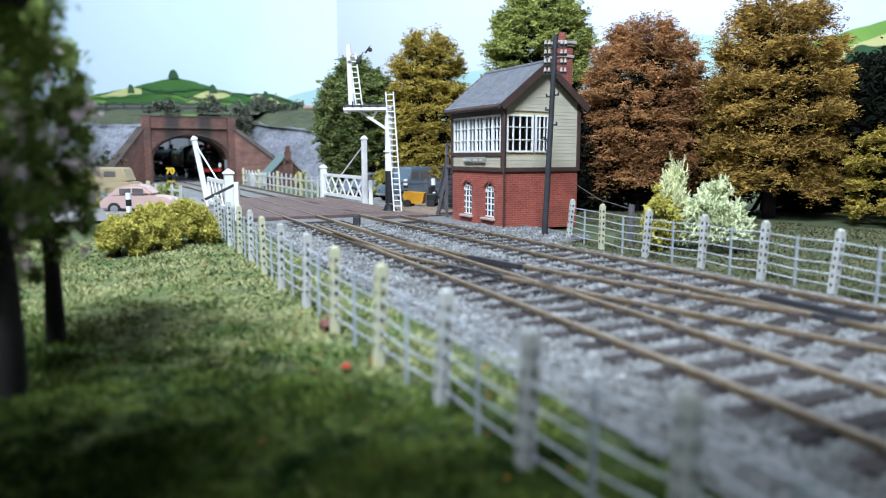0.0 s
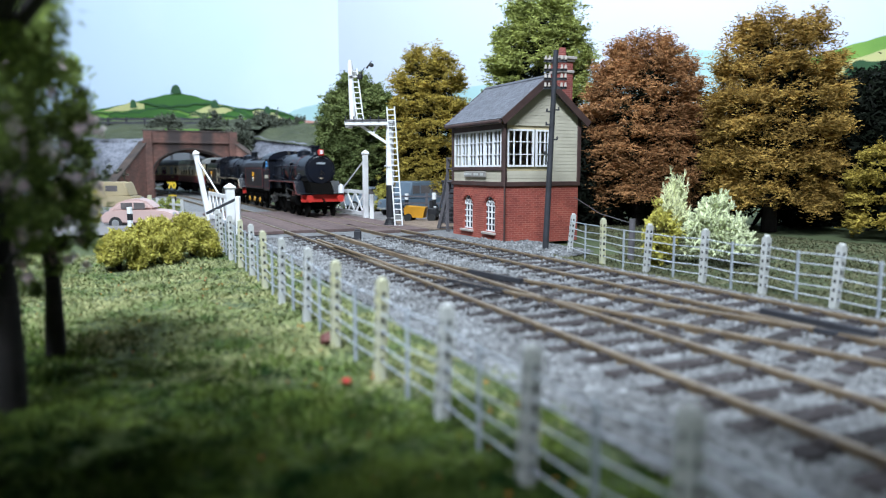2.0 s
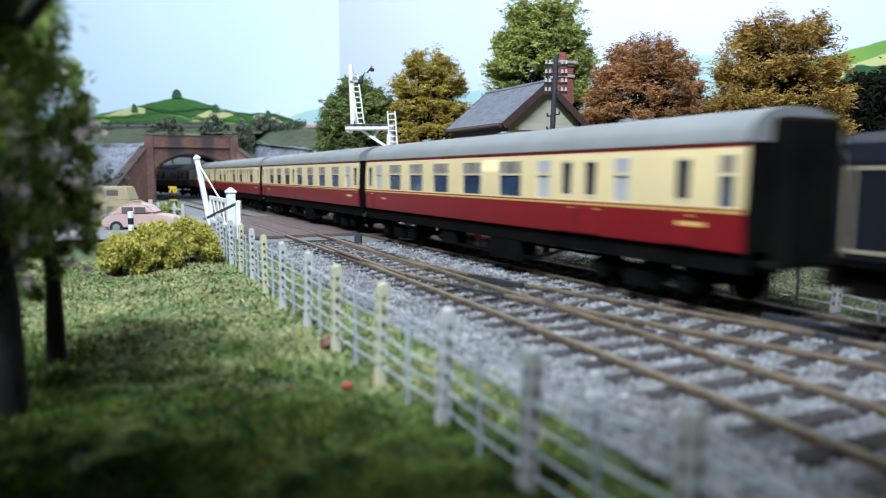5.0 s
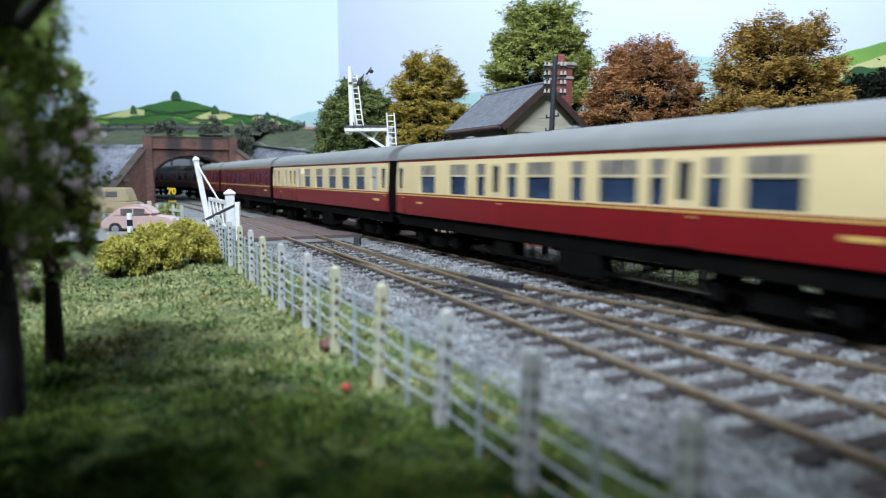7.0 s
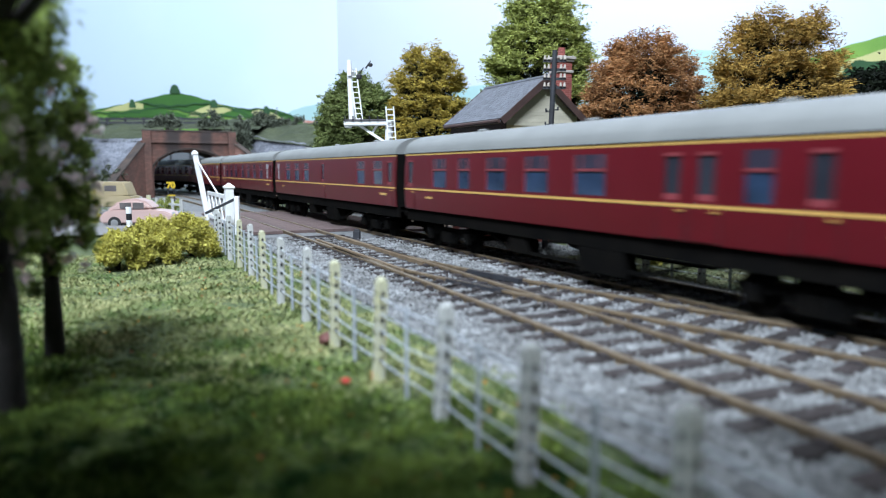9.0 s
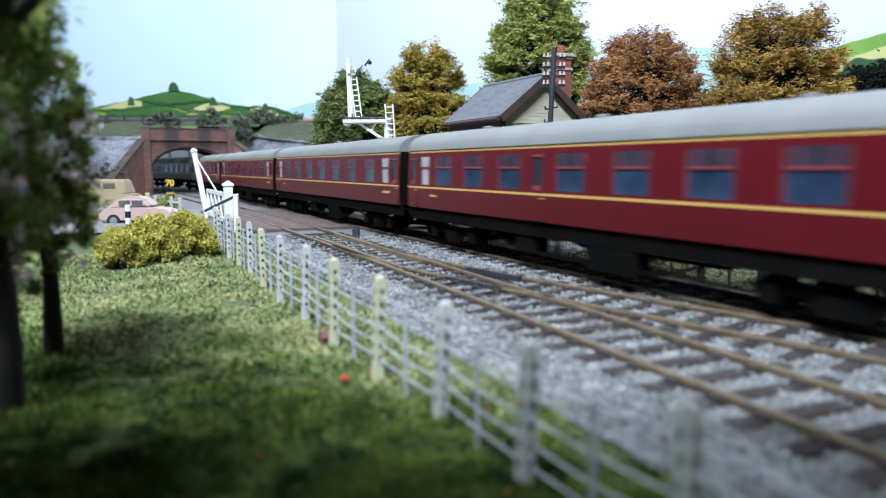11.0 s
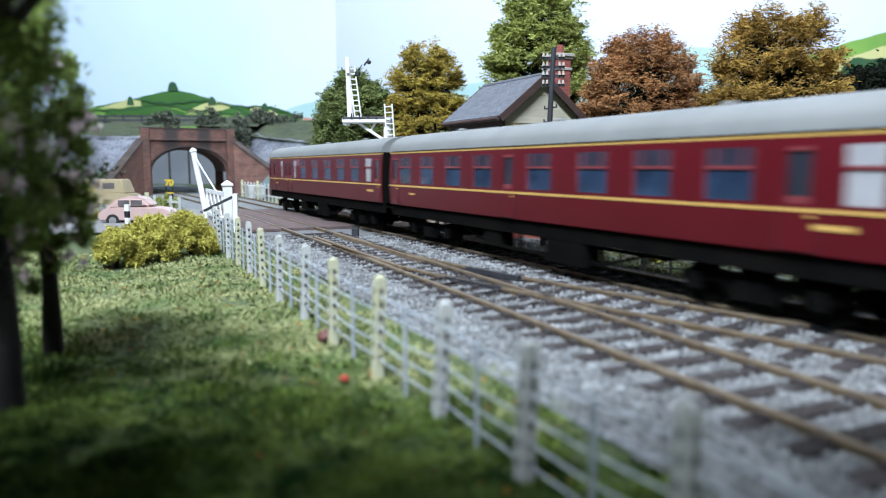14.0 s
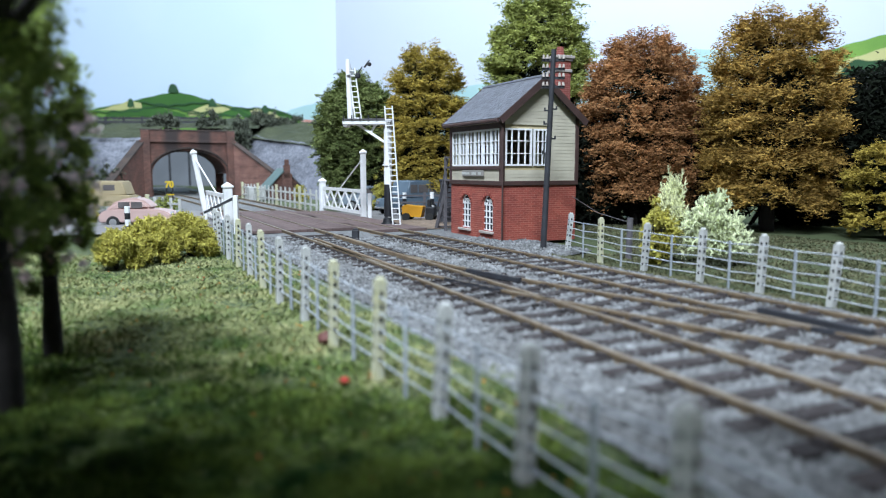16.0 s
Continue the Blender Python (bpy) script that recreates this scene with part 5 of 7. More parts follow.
# ---- crossing gates ----
def gate(label, tall, low, mirror, lean):
    """White crossing gate: a tall hanging post, lattice leaf and stay, and a clapping post."""
    p, q = Vector((*tall, 0)), Vector((*low, 0))
    ang = math.degrees(math.atan2(q.y - p.y, q.x - p.x))
    L = (q - p).length
    gt = thing("crossing_gate", label, "crossing gate", tall[0], tall[1], -0.15, ang, group="crossing gates")
    bm = B()
    box(bm, 0, 0, 1.85, 0.27, 0.27, 3.6, 0.03)
    box(bm, 0, 0, 3.68, 0.36, 0.36, 0.1, 0.03)
    bmesh.ops.create_cone(bm, cap_ends=True, segments=4, radius1=0.24, radius2=0.04, depth=0.14, matrix=Matrix.Translation((0, 0, 3.8)) @ Matrix.Rotation(radians(45), 4, "Z"))
    bmesh.ops.rotate(bm, verts=bm.verts, cent=(0, 0, 0), matrix=Matrix.Rotation(radians(lean), 3, "X"))
    part("gate_post", bm, M_WHITE, gt, "tall white post")
    bm = B()
    box(bm, L, 0, 1.0, 0.38, 0.38, 2.0, 0.03)
    box(bm, L, 0, 2.0, 0.48, 0.48, 0.12, 0.03)
    bmesh.ops.create_cone(bm, cap_ends=True, segments=4, radius1=0.32, radius2=0.04, depth=0.16, matrix=Matrix.Translation((L, 0, 2.12)) @ Matrix.Rotation(radians(45), 4, "Z"))
    part("clapping_post", bm, M_WHITE, gt)
    bm = B()
    z0, z1 = 0.35, 1.55
    for z in (z0, z1):
        box(bm, L / 2, 0, z, L - 0.4, 0.1, 0.19)
    for x in (0.3, L - 0.3):
        box(bm, x, 0, (z0 + z1) / 2, 0.14, 0.1, z1 - z0)
    lf = part("gate_leaf", bm, M_WHITE, gt)
    n = 5
    for i in range(n):
        a, b = 0.3 + (L - 0.6) * i / n, 0.3 + (L - 0.6) * (i + 1) / n
        part("lattice_bar", beam(B(), (a, 0.03, z0), (b, 0.03, z1), 0.04, 0.15), M_WHITE, lf)
        part("lattice_bar", beam(B(), (a, -0.03, z1), (b, -0.03, z0), 0.04, 0.15), M_WHITE, lf)
    part("stay", rod(B(), (0, -3.4 * math.sin(radians(lean)), 3.4), (L * 0.55, 0, z1), 0.04), M_WHITE, gt)
    return gt


gate("white lattice crossing gate with leaning post beside the lane", (-12.75, 37.6), (-9.65, 31.3), 1, 9)
gate("white lattice crossing gate beside the signal", (-4.35, 38.6), (-7.8, 45.4), -1, 0)
st = thing("gate_stop", "white stop post with black bar beside the gate", "post", -8.95, 30.1, -0.2)
part("post", box(B(), 0, 0, 0.85, 0.2, 0.2, 1.7, 0.02), M_WHITE, st)
part("bar", beam(B(), (-1.4, 0.1, 0.95), (0.05, 0.1, 1.65), 0.22, 0.1), M_TAR, st, "black slanting bar")
st = thing("gate_stop", "white gate stop post beside the signal", "post", -3.95, 38.0, -0.2)
part("post", box(B(), 0, 0, 0.75, 0.22, 0.22, 1.5, 0.02), M_WHITE, st)

# ---- bracket signal ----
sg = thing("bracket_signal", "white bracket signal with platform, doll post and ladders", "railway signal", -2.6, 33.7, -0.15, -6)
part("base", rod(rod(rod(B(), (0, 0, 0), (0, 0, 0.2), 0.40, 0.34, 16), (0, 0, 0.2), (0, 0, 0.4), 0.28, 0.24, 16), (0, 0, 0.5), (0, 0, 2.05), 0.21, 0.2, 14), M_BLACK, sg, "black cast base", True)
part("post", rod(B(), (0, 0, 2.05), (0, 0, 5.1), 0.2, 0.18, 14), M_WHITE, sg, smooth=True)
part("band", rod(B(), (0, 0, 2.95), (0, 0, 3.02), 0.27, None, 14), M_WHITE, sg)
part("platform", box(box(B(), -0.95, 0, 5.0, 2.35, 0.75, 0.2, 0.02), -2.0, 0, 4.93, 0.25, 0.6, 0.28, 0.04), M_WHITE, sg)
part("decking", box(B(), -0.9, 0, 5.14, 2.4, 0.85, 0.07), M_OLDWOOD, sg, "grey plank decking")
part("strut", beam(B(), (-1.45, 0, 4.92), (-0.1, 0, 4.05), 0.12, 0.12), M_WHITE, sg)
part("strut", beam(B(), (-0.85, 0, 4.5), (-0.55, 0, 4.95), 0.1, 0.1), M_WHITE, sg)
for k in range(7):
    part("stanchion", box(B(), -2.05 + k * 0.4, -0.42, 5.2, 0.05, 0.05, 0.25), M_BLACK, sg)
part("doll_post", rod(B(), (-1.8, 0, 5.1), (-1.9, 0, 7.75), 0.15, 0.12, 12), M_WHITE, sg, smooth=True)
part("finial", rod(B(), (-1.9, 0, 7.75), (-1.91, 0, 8.0), 0.12, 0.09, 10), M_WHITE, sg)
part("signal_arm", box(box(B(), -1.87, 0.16, 7.35, 0.2, 0.05, 0.3, 0.02), -1.85, 0.2, 7.36, 0.16, 0.9, 0.24), M_WHITE, sg, "white back of the arm on edge")
part("spectacle", box(rod(B(), (-1.55, 0, 7.1), (-1.2, 0, 7.65), 0.05, 0.02, 6), -1.42, 0, 7.22, 0.25, 0.2, 0.25, 0.05), M_BLACK, sg, "black spectacle and lamp")
part("lamp", box(rod(B(), (-1.1, 0, 7.6), (-0.85, 0, 7.95), 0.05, 0.02, 6), -0.86, 0, 7.75, 0.2, 0.15, 0.18, 0.05), M_BLACK, sg)


def ladder(parent, p, q, w, n, mt):
    p, q = Vector(p), Vector(q)
    ld = part("ladder", B(), mt, parent)
    for e in (-1, 1):
        part("stile", beam(B(), p + Vector((e * w / 2, 0, 0)), q + Vector((e * w / 2, 0, 0)), 0.06), mt, ld)
    for i in range(n):
        c = p.lerp(q, (i + 0.5) / n)
        part("rung", beam(B(), c - Vector((w / 2, 0, 0)), c + Vector((w / 2, 0, 0)), 0.045), mt, ld)


ladder(sg, (0.5, -0.5, 0.0), (0.14, -0.5, 5.75), 0.36, 22, M_WHITE)
ladder(sg, (-1.42, 0, 5.1), (-1.72, 0, 7.6), 0.3, 10, M_WHITE)

# ---- telegraph pole ----
M_INS = mat("stained_porcelain", (0.55, 0.50, 0.44), (0.40, 0.33, 0.28), 9, 0.4)
tp = thing("telegraph_pole", "dark tarred telegraph pole with white insulators on four arms", "telegraph pole", 3.55, 24.1, -0.22)
part("pole", rod(B(), (0, 0, -0.1), (0.26, 0.05, 6.9), 0.11, 0.085, 12), M_TAR, tp, smooth=True)
for k in range(4):
    z = 6.55 - k * 0.3
    arm = part("crossarm", box(B(), 0.26, 0.08, z, 0.78, 0.09, 0.09), M_TAR, tp)
    for x in (-0.34, -0.21, 0.21, 0.34):
        part("insulator", rod(B(), (0.26 + x, 0.02, z + 0.04), (0.26 + x, 0.02, z + 0.17), 0.05, 0.028, 8), M_INS, arm)
bm = B()
for z, e in ((4.85, -1), (4.4, -1), (3.9, 1), (3.4, -1), (4.9, 1)):
    x = 0.26 * z / 6.95
    beam(bm, (x, 0, z), (x + e * 0.2, 0, z), 0.05)
    beam(bm, (x + e * 0.2, 0, z - 0.02), (x + e * 0.2, 0, z + 0.1), 0.05)
part("climbing_step", bm, M_TAR, tp)

# ---- hut beside the bridge ----
hut = thing("platelayers_hut", "small brick lineside hut with green slate roof", "hut", -14.5, 64.5, -0.2, 24)
part("wall", prism(B(), [(-1.45, 0), (1.45, 0), (1.45, 1.2), (0, 2.75), (-1.45, 1.2)], 0, 3.6, "y"), M_BRIDGE, hut)
for e in (-1, 1):
    part("roof_slope", prism(B(), [(e * 1.75, 0.9), (0, 2.78), (0, 2.92), (e * 1.75, 1.04)], -0.25, 3.9, "y"), mat("green_slate", (0.13, 0.2, 0.2), (0.1, 0.15, 0.15), 1, 0.7) if e < 0 else M_SLATE, hut)
part("chimney", box(box(box(B(), 0.1, -0.25, 1.2, 0.9, 0.4, 2.4), 0.1, -0.25, 2.6, 0.55, 0.4, 1.2), 0.1, -0.25, 3.3, 0.36, 0.36, 0.8, 0.03), M_BRIDGE, hut)
part("lean_to", box(B(), -2.6, 0.9, 0.6, 1.4, 1.6, 1.2, 0.03), M_CONC, hut)

# ---- vehicles ----
M_PINK = mat("dusty_pink_paint", (0.56, 0.39, 0.355), (0.50, 0.345, 0.31), 1, 0.4, coat=0.1)
M_BLUEGREY = mat("blue_grey_paint", (0.13, 0.18, 0.23), (0.10, 0.14, 0.18), 1, 0.4)
M_TAN = mat("tan_paint", (0.42, 0.34, 0.20), (0.36, 0.29, 0.17), 1, 0.6)
M_TYRE = mat("tyre_black", (0.025, 0.025, 0.025), None, 3, 0.85)
M_HUB = mat("hub_grey", (0.4, 0.4, 0.4), None, 3, 0.4, 0.5)
M_CARGLASS = mat("car_window", (0.19, 0.165, 0.165), (0.10, 0.09, 0.09), 1, 0.15)


def car(label, x, y, rz, mt, prof, cabin, w, wheels, category="car", sides=(), roof=None, z=-0.12, round_=0.07):
    c = thing("car", label, category, x, y, z, rz)
    body = B()
    prism(body, prof, -w / 2, w / 2, "y")
    bmesh.ops.bevel(body, geom=list(body.edges), offset=0.06, segments=2, affect="EDGES")
    part("body", body, mt, c, smooth=True)
    cb = B()
    prism(cb, cabin, -w * 0.43, w * 0.43, "y")
    bmesh.ops.bevel(cb, geom=list(cb.edges), offset=round_, segments=3, affect="EDGES")
    part("cabin", cb, roof or mt, c, smooth=True)
    for a, b, z0, z1 in sides:
        for e in (-1, 1):
            part("side_window", box(B(), (a + b) / 2, e * w * 0.432, (z0 + z1) / 2, b - a, 0.02, z1 - z0, 0.008), M_CARGLASS, c)
    for wx in wheels:
        for e in (-1, 1):
            wl = part("wheel", rod(B(), (wx, e * (w / 2 - 0.16), 0.32), (wx, e * (w / 2 + 0.02), 0.32), 0.32, None, 18), M_TYRE, c)
            part("hub", rod(B(), (wx, e * (w / 2 - 0.1), 0.32), (wx, e * (w / 2 + 0.04), 0.32), 0.18, None, 14), M_HUB, wl)
    for e in (-1, 1):
        part("headlight", rod(B(), (prof[-1][0] - 0.05 if False else max(p[0] for p in prof) - 0.1, e * w * 0.33, 0.75), (max(p[0] for p in prof) + 0.03, e * w * 0.33, 0.75), 0.1), M_HUB, c)
    part("bumper", box(B(), max(p[0] for p in prof) + 0.06, 0, 0.42, 0.08, w * 0.9, 0.12, 0.03), M_HUB, c)
    return c


MINP = [(-1.75, 0.3), (-1.85, 0.6), (-1.6, 0.88), (-1.1, 0.98), (0.7, 0.98), (1.45, 0.88), (1.75, 0.68), (1.72, 0.3)]
MINC = [(-1.6, 0.8), (-1.3, 1.18), (-0.85, 1.44), (-0.3, 1.54), (0.2, 1.5), (0.55, 1.3), (0.8, 0.95)]
CARP = [(-2.0, 0.3), (-2.05, 0.7), (-1.75, 0.98), (1.0, 1.0), (1.85, 0.92), (2.0, 0.6), (1.95, 0.3)]
CARC = [(-1.85, 0.9), (-1.45, 1.35), (-0.7, 1.6), (0.25, 1.58), (0.85, 0.98)]
car("dusty pink rounded saloon car parked beside the lane", -15.35, 35.3, 4, M_PINK, MINP, MINC, 1.5, (-1.1, 1.15), sides=((-0.85, -0.3, 1.02, 1.33), (-0.22, 0.32, 1.02, 1.33)), z=-0.33, round_=0.16)
VANP = [(-2.1, 0.35), (-2.1, 1.0), (0.9, 1.0), (1.9, 0.95), (2.0, 0.4)]
VANC = [(-2.08, 0.9), (-2.05, 1.95), (-1.8, 2.08), (0.55, 2.05), (0.85, 1.0)]
car("blue-grey estate van parked behind the signal", -2.1, 43.2, 226, M_BLUEGREY, VANP, VANC, 1.75, (-1.3, 1.3), "van", sides=((-1.9, -1.1, 1.3, 1.8), (-1.0, -0.2, 1.3, 1.8), (-0.1, 0.5, 1.3, 1.8)))
car("pale blue car parked behind the signal", -5.2, 48.6, 200, mat("pale_blue_paint", (0.30, 0.36, 0.42), None, 1, 0.4), CARP, CARC, 1.6, (-1.25, 1.3), sides=((-0.95, -0.35, 1.08, 1.42), (-0.28, 0.35, 1.08, 1.42)))
car("pale green car beside the signal box steps", 0.5, 46, 190, mat("sea_green_paint", (0.25, 0.40, 0.40), None, 1, 0.4), CARP, CARC, 1.6, (-1.25, 1.3), sides=((-0.95, -0.35, 1.08, 1.42), (-0.28, 0.35, 1.08, 1.42)))
VB = [(-2.8, 0.5), (-2.8, 1.2), (2.0, 1.2), (2.5, 1.1), (2.6, 0.5)]
VC = [(-2.78, 1.1), (-2.75, 2.02), (2.0, 2.02), (2.3, 1.15)]
car("tan delivery van parked beyond the lane", -21.6, 43.0, 6, M_TAN, VB, VC, 1.95, (-1.7, 1.6), "van", sides=((0.9, 1.6, 1.45, 1.8),))

# motor barrow with yellow body
mb = thing("motor_barrow", "yellow and black motor barrow by the crossing", "motor barrow", -1.5, 37.6, -0.15, -12)
part("hopper", prism(B(), [(-0.55, 0.25), (0.45, 0.2), (0.58, 0.78), (-0.48, 0.86), (-0.62, 0.72)], -0.35, 0.35, "y"), M_YELLOW, mb, "yellow metal body")
part("engine", box(box(B(), 0.95, 0, 0.5, 0.5, 0.6, 0.5, 0.05), 0.85, 0, 0.9, 0.2, 0.25, 0.5, 0.03), M_BLACK, mb, "black engine")
for wx in (-0.35, 0.95):
    for e in (-1, 1):
        part("wheel", rod(B(), (wx, e * 0.34, 0.22), (wx, e * 0.52, 0.22), 0.22), M_TYRE, mb)


def bollard(x, y, h):
    bl = thing("bollard", "black and white striped wooden bollard", "bollard", x, y, -0.15, group="striped bollards")
    for k in range(4):
        part("band", rod(B(), (0, 0, h * k / 4), (0, 0, h * (k + 1) / 4), 0.12, None, 10), M_WHITE if k % 2 else M_BLACK, bl)


bollard(-0.55, 39.2, 1.5)
bollard(-2.2, 41.0, 1.4)
bollard(-13.9, 30.6, 1.15)
for x, y in ((-3.1, 38.8), (0.15, 34.9)):
    solo("post", box(B(), 0, 0, 0.75, 0.2, 0.2, 1.5, 0.02), M_OLDWOOD, "grey wooden fence post near the crossing", "post", x, y, -0.2, group="grey fence posts")
fc = thing("fence", "dark wooden rail fence beside the crossing", "fence", -1.0, 40.3, -0.2)
for k in range(3):
    part("rail", box(B(), 0, 0, 0.5 + k * 0.4, 4.5, 0.06, 0.1), M_OLDWOOD, fc)
for k in range(3):
    part("fence_post", box(B(), -2.1 + k * 2.1, 0.1, 0.75, 0.16, 0.16, 1.5), M_OLDWOOD, fc)
solo("relay_cabinet", box(box(B(), 0, 0, 1.1, 0.9, 0.7, 2.2, 0.03), 0, 0, 2.25, 1.0, 0.8, 0.12, 0.02), M_TAR, "black lineside relay cabinet by the steps", "cabinet", 0.45, 36.0, -0.2, -20)

# speed sign
sp = thing("speed_sign", "yellow cut-out speed sign with the number seventy", "speed sign", -21.4, 54.0, -0.2, 0)
part("post", rod(B(), (0, 0, 0), (0, 0, 1.5), 0.05), M_BLACK, sp)
part("post", rod(B(), (0.48, 0, 0), (0.48, 0, 1.5), 0.05), M_BLACK, sp)
cu = bpy.data.curves.new("figures", "FONT")
cu.body, cu.size, cu.extrude, cu.align_x = "70", 0.66 * S, 0.03 * S, "CENTER"
cu.offset = 0.03 * S
fg = new("figures", cu)
fg.parent = sp
fg.matrix_basis = pose(0.27 * S, -0.06 * S, 1.42 * S, 90, 0, 0)
cu.materials.append(mat("sign_yellow", (0.80, 0.55, 0.04), (0.72, 0.48, 0.03), 2, 0.5))
part("bar", box(B(), 0.3, -0.05, 0.85, 0.6, 0.05, 0.1), MATS["sign_yellow"], sp)

# scraps lying about
for i, (x, y, c, lb) in enumerate(((-1.35, 9.3, (0.5, 0.05, 0.03), "small red scrap in the grass"), (-2.0, 11.7, (0.14, 0.05, 0.04), "dark red stone in the grass"), (7.35, 14.5, (0.45, 0.36, 0.22), "tan stone by the fence"))):
    bm = B()
    bmesh.ops.create_icosphere(bm, subdivisions=2, radius=0.07 if i == 0 else 0.16)
    for v_ in bm.verts:
        v_.co *= 1 + 0.25 * noise.noise(v_.co * 9 + Vector((i, 0, 0)))
        v_.co.z *= 0.7
    solo("stone", bm, mat("scrap_%d" % i, c, None, 4), lb, "stone", x, y, -0.25)
# ---- train ----
KT = 0.955           # these engines against full size


def wheelset(parent, x, r, gauge=1.38, name="wheelset", spokes=0, mt=None):
    bm = B()
    for e in (-1, 1):
        rod(bm, (0, e * gauge / 2, 0), (0, e * (gauge / 2 + 0.13), 0), r, None, 22)
        rod(bm, (0, e * (gauge / 2 + 0.12), 0), (0, e * (gauge / 2 + 0.16), 0), r * 0.25, None, 10)
    rod(bm, (0, -gauge / 2, 0), (0, gauge / 2, 0), 0.08, None, 8)
    ob = part(name, bm, mt or M_LOCODIRT, parent, smooth=True)
    ob.matrix_basis = pose(x * S, 0, r * S)
    return ob


def side_outline(z):
    """Half width of a coach at a height."""
    if z < 1.9:
        return 1.36 - 0.06 * ((1.9 - z) / 0.86) ** 2
    return 1.36 - 0.07 * max(0, (z - 2.2) / 1.0) ** 2


def coach(label, upper, lower, plan, bar, two_tone):
    c = thing("coach", label, "coach", group="coaches of the train")
    L = 18.9 / 2
    zb, zt = 1.25, 3.22
    wl, wh = 2.06, 2.98

    edges = sorted(plan)
    cuts = [-L] + [v for cx, w, kind in edges for v in (cx - w / 2, cx + w / 2)] + [L]

    def slab(bm, e, x0, x1, z0, z1, depth=0.07):
        zs = [z0 + (z1 - z0) * i / 3 for i in range(4)]
        prism(bm, [(e * side_outline(z), z) for z in zs] + [(e * (side_outline(z) - depth), z) for z in zs[::-1]], x0, x1, "x")
    for e in (-1, 1):
        bm = B()
        slab(bm, e, -L, L, zb, wl - 0.04)
        part("lower_side", bm, lower, c, smooth=True)
        bm = B()
        for i, (x0, x1) in enumerate(zip(cuts[:-1], cuts[1:])):
            slab(bm, e, x0, x1, wl - 0.04, wl)
            slab(bm, e, x0, x1, wh, zt)
            if i % 2 == 0:
                slab(bm, e, x0, x1, wl, wh)
        bmesh.ops.remove_doubles(bm, verts=bm.verts, dist=0.002)
        part("upper_side", bm, upper, c, smooth=True)
    for cx, w, kind in edges:
        y = side_outline(2.5) - 0.05
        for e in (-1, 1):
            wn = part("window", box(B(), cx, e * y, (wl + wh) / 2, w + 0.02, 0.015, wh - wl + 0.02), M_BLIND if kind == "f" else M_DOORGLASS if kind == "d" else M_COACHGLASS, c)
            if kind == "d":
                part("toplight_bar", box(B(), cx, e * (y + 0.02), wl + 0.06, w, 0.03, 0.12), bar, wn)
                part("toplight_bar", box(B(), cx, e * (y + 0.02), wh - 0.035, w, 0.03, 0.07), bar, wn)
                continue
            part("toplight_bar", box(B(), cx, e * (y + 0.02), wh - 0.34, w, 0.03, 0.06), bar, wn)
            # the toplight above the bar, with its sliding vents
            tl = part("toplight", box(B(), cx, e * (y + 0.012), wh - 0.15, w, 0.014, 0.32), M_BLIND if kind == "f" else M_TOPLIGHT if two_tone else M_TOPDARK, wn, "toplight with sliding vents")
            if kind == "w":
                for o in (-0.25, 0.25):
                    part("vent_bar", box(B(), cx + o * w, e * (y + 0.022), wh - 0.15, 0.03, 0.012, 0.3), bar, wn)
                part("frame", box(box(B(), cx - w / 2 + 0.015, e * (y + 0.018), (wl + wh) / 2, 0.03, 0.03, wh - wl), cx + w / 2 - 0.015, e * (y + 0.018), (wl + wh) / 2, 0.03, 0.03, wh - wl), bar, wn)
    bm = B()
    for e in (-1, 1):
        box(bm, 0, e * (side_outline(zt - 0.05) + 0.004), zt - 0.055, 2 * L, 0.012, 0.06)
    part("upper_lining", bm, M_CRIMSON if two_tone else M_GOLD, c, "thin lining under the roof")
    bm = B()
    for e in (-1, 1):
        box(bm, 0, e * (side_outline(wl - 0.1) + 0.004), wl - 0.1, 2 * L, 0.012, 0.06 if not two_tone else 0.045)
    part("waist_lining", bm, M_GOLD, c, "thin yellow lining")
    # doors cut as fine dark lines, with handles
    for cx, w, kind in edges:
        if kind == "d":
            for e in (-1, 1):
                dr = part("door", box(B(), cx, e * (side_outline(1.6) - 0.012), (zb + wl) / 2, 0.72, 0.05, wl - zb - 0.06, 0.012), lower, c)
                for o in (-0.37, 0.37):
                    part("door_gap", box(B(), cx + o, e * (side_outline(1.6) + 0.001), (zb + wl) / 2, 0.016, 0.012, wl - zb - 0.02), M_BLACK, dr)
                part("door_handle", box(B(), cx + 0.26, e * (side_outline(1.9) + 0.02), 1.86, 0.14, 0.03, 0.03), M_GOLD, dr)
    n = 14
    arc = []
    for i in range(n + 1):
        a = math.pi * i / n
        arc.append((1.33 * math.cos(a) * (1 if abs(math.cos(a)) < 0.9 else 1), zt + 0.66 * math.sin(a) ** 0.8))
    part("roof", prism(B(), arc, -L - 0.02, L + 0.02, "x"), M_ROOF, c, "grey roof", True)
    for i in range(7):
        xx = -L + 2 * L * (i + 0.5) / 7
        part("roof_vent", box(B(), xx, -0.45 if i % 2 else 0.4, zt + 0.63, 0.28, 0.2, 0.12, 0.03), M_ROOF, c)
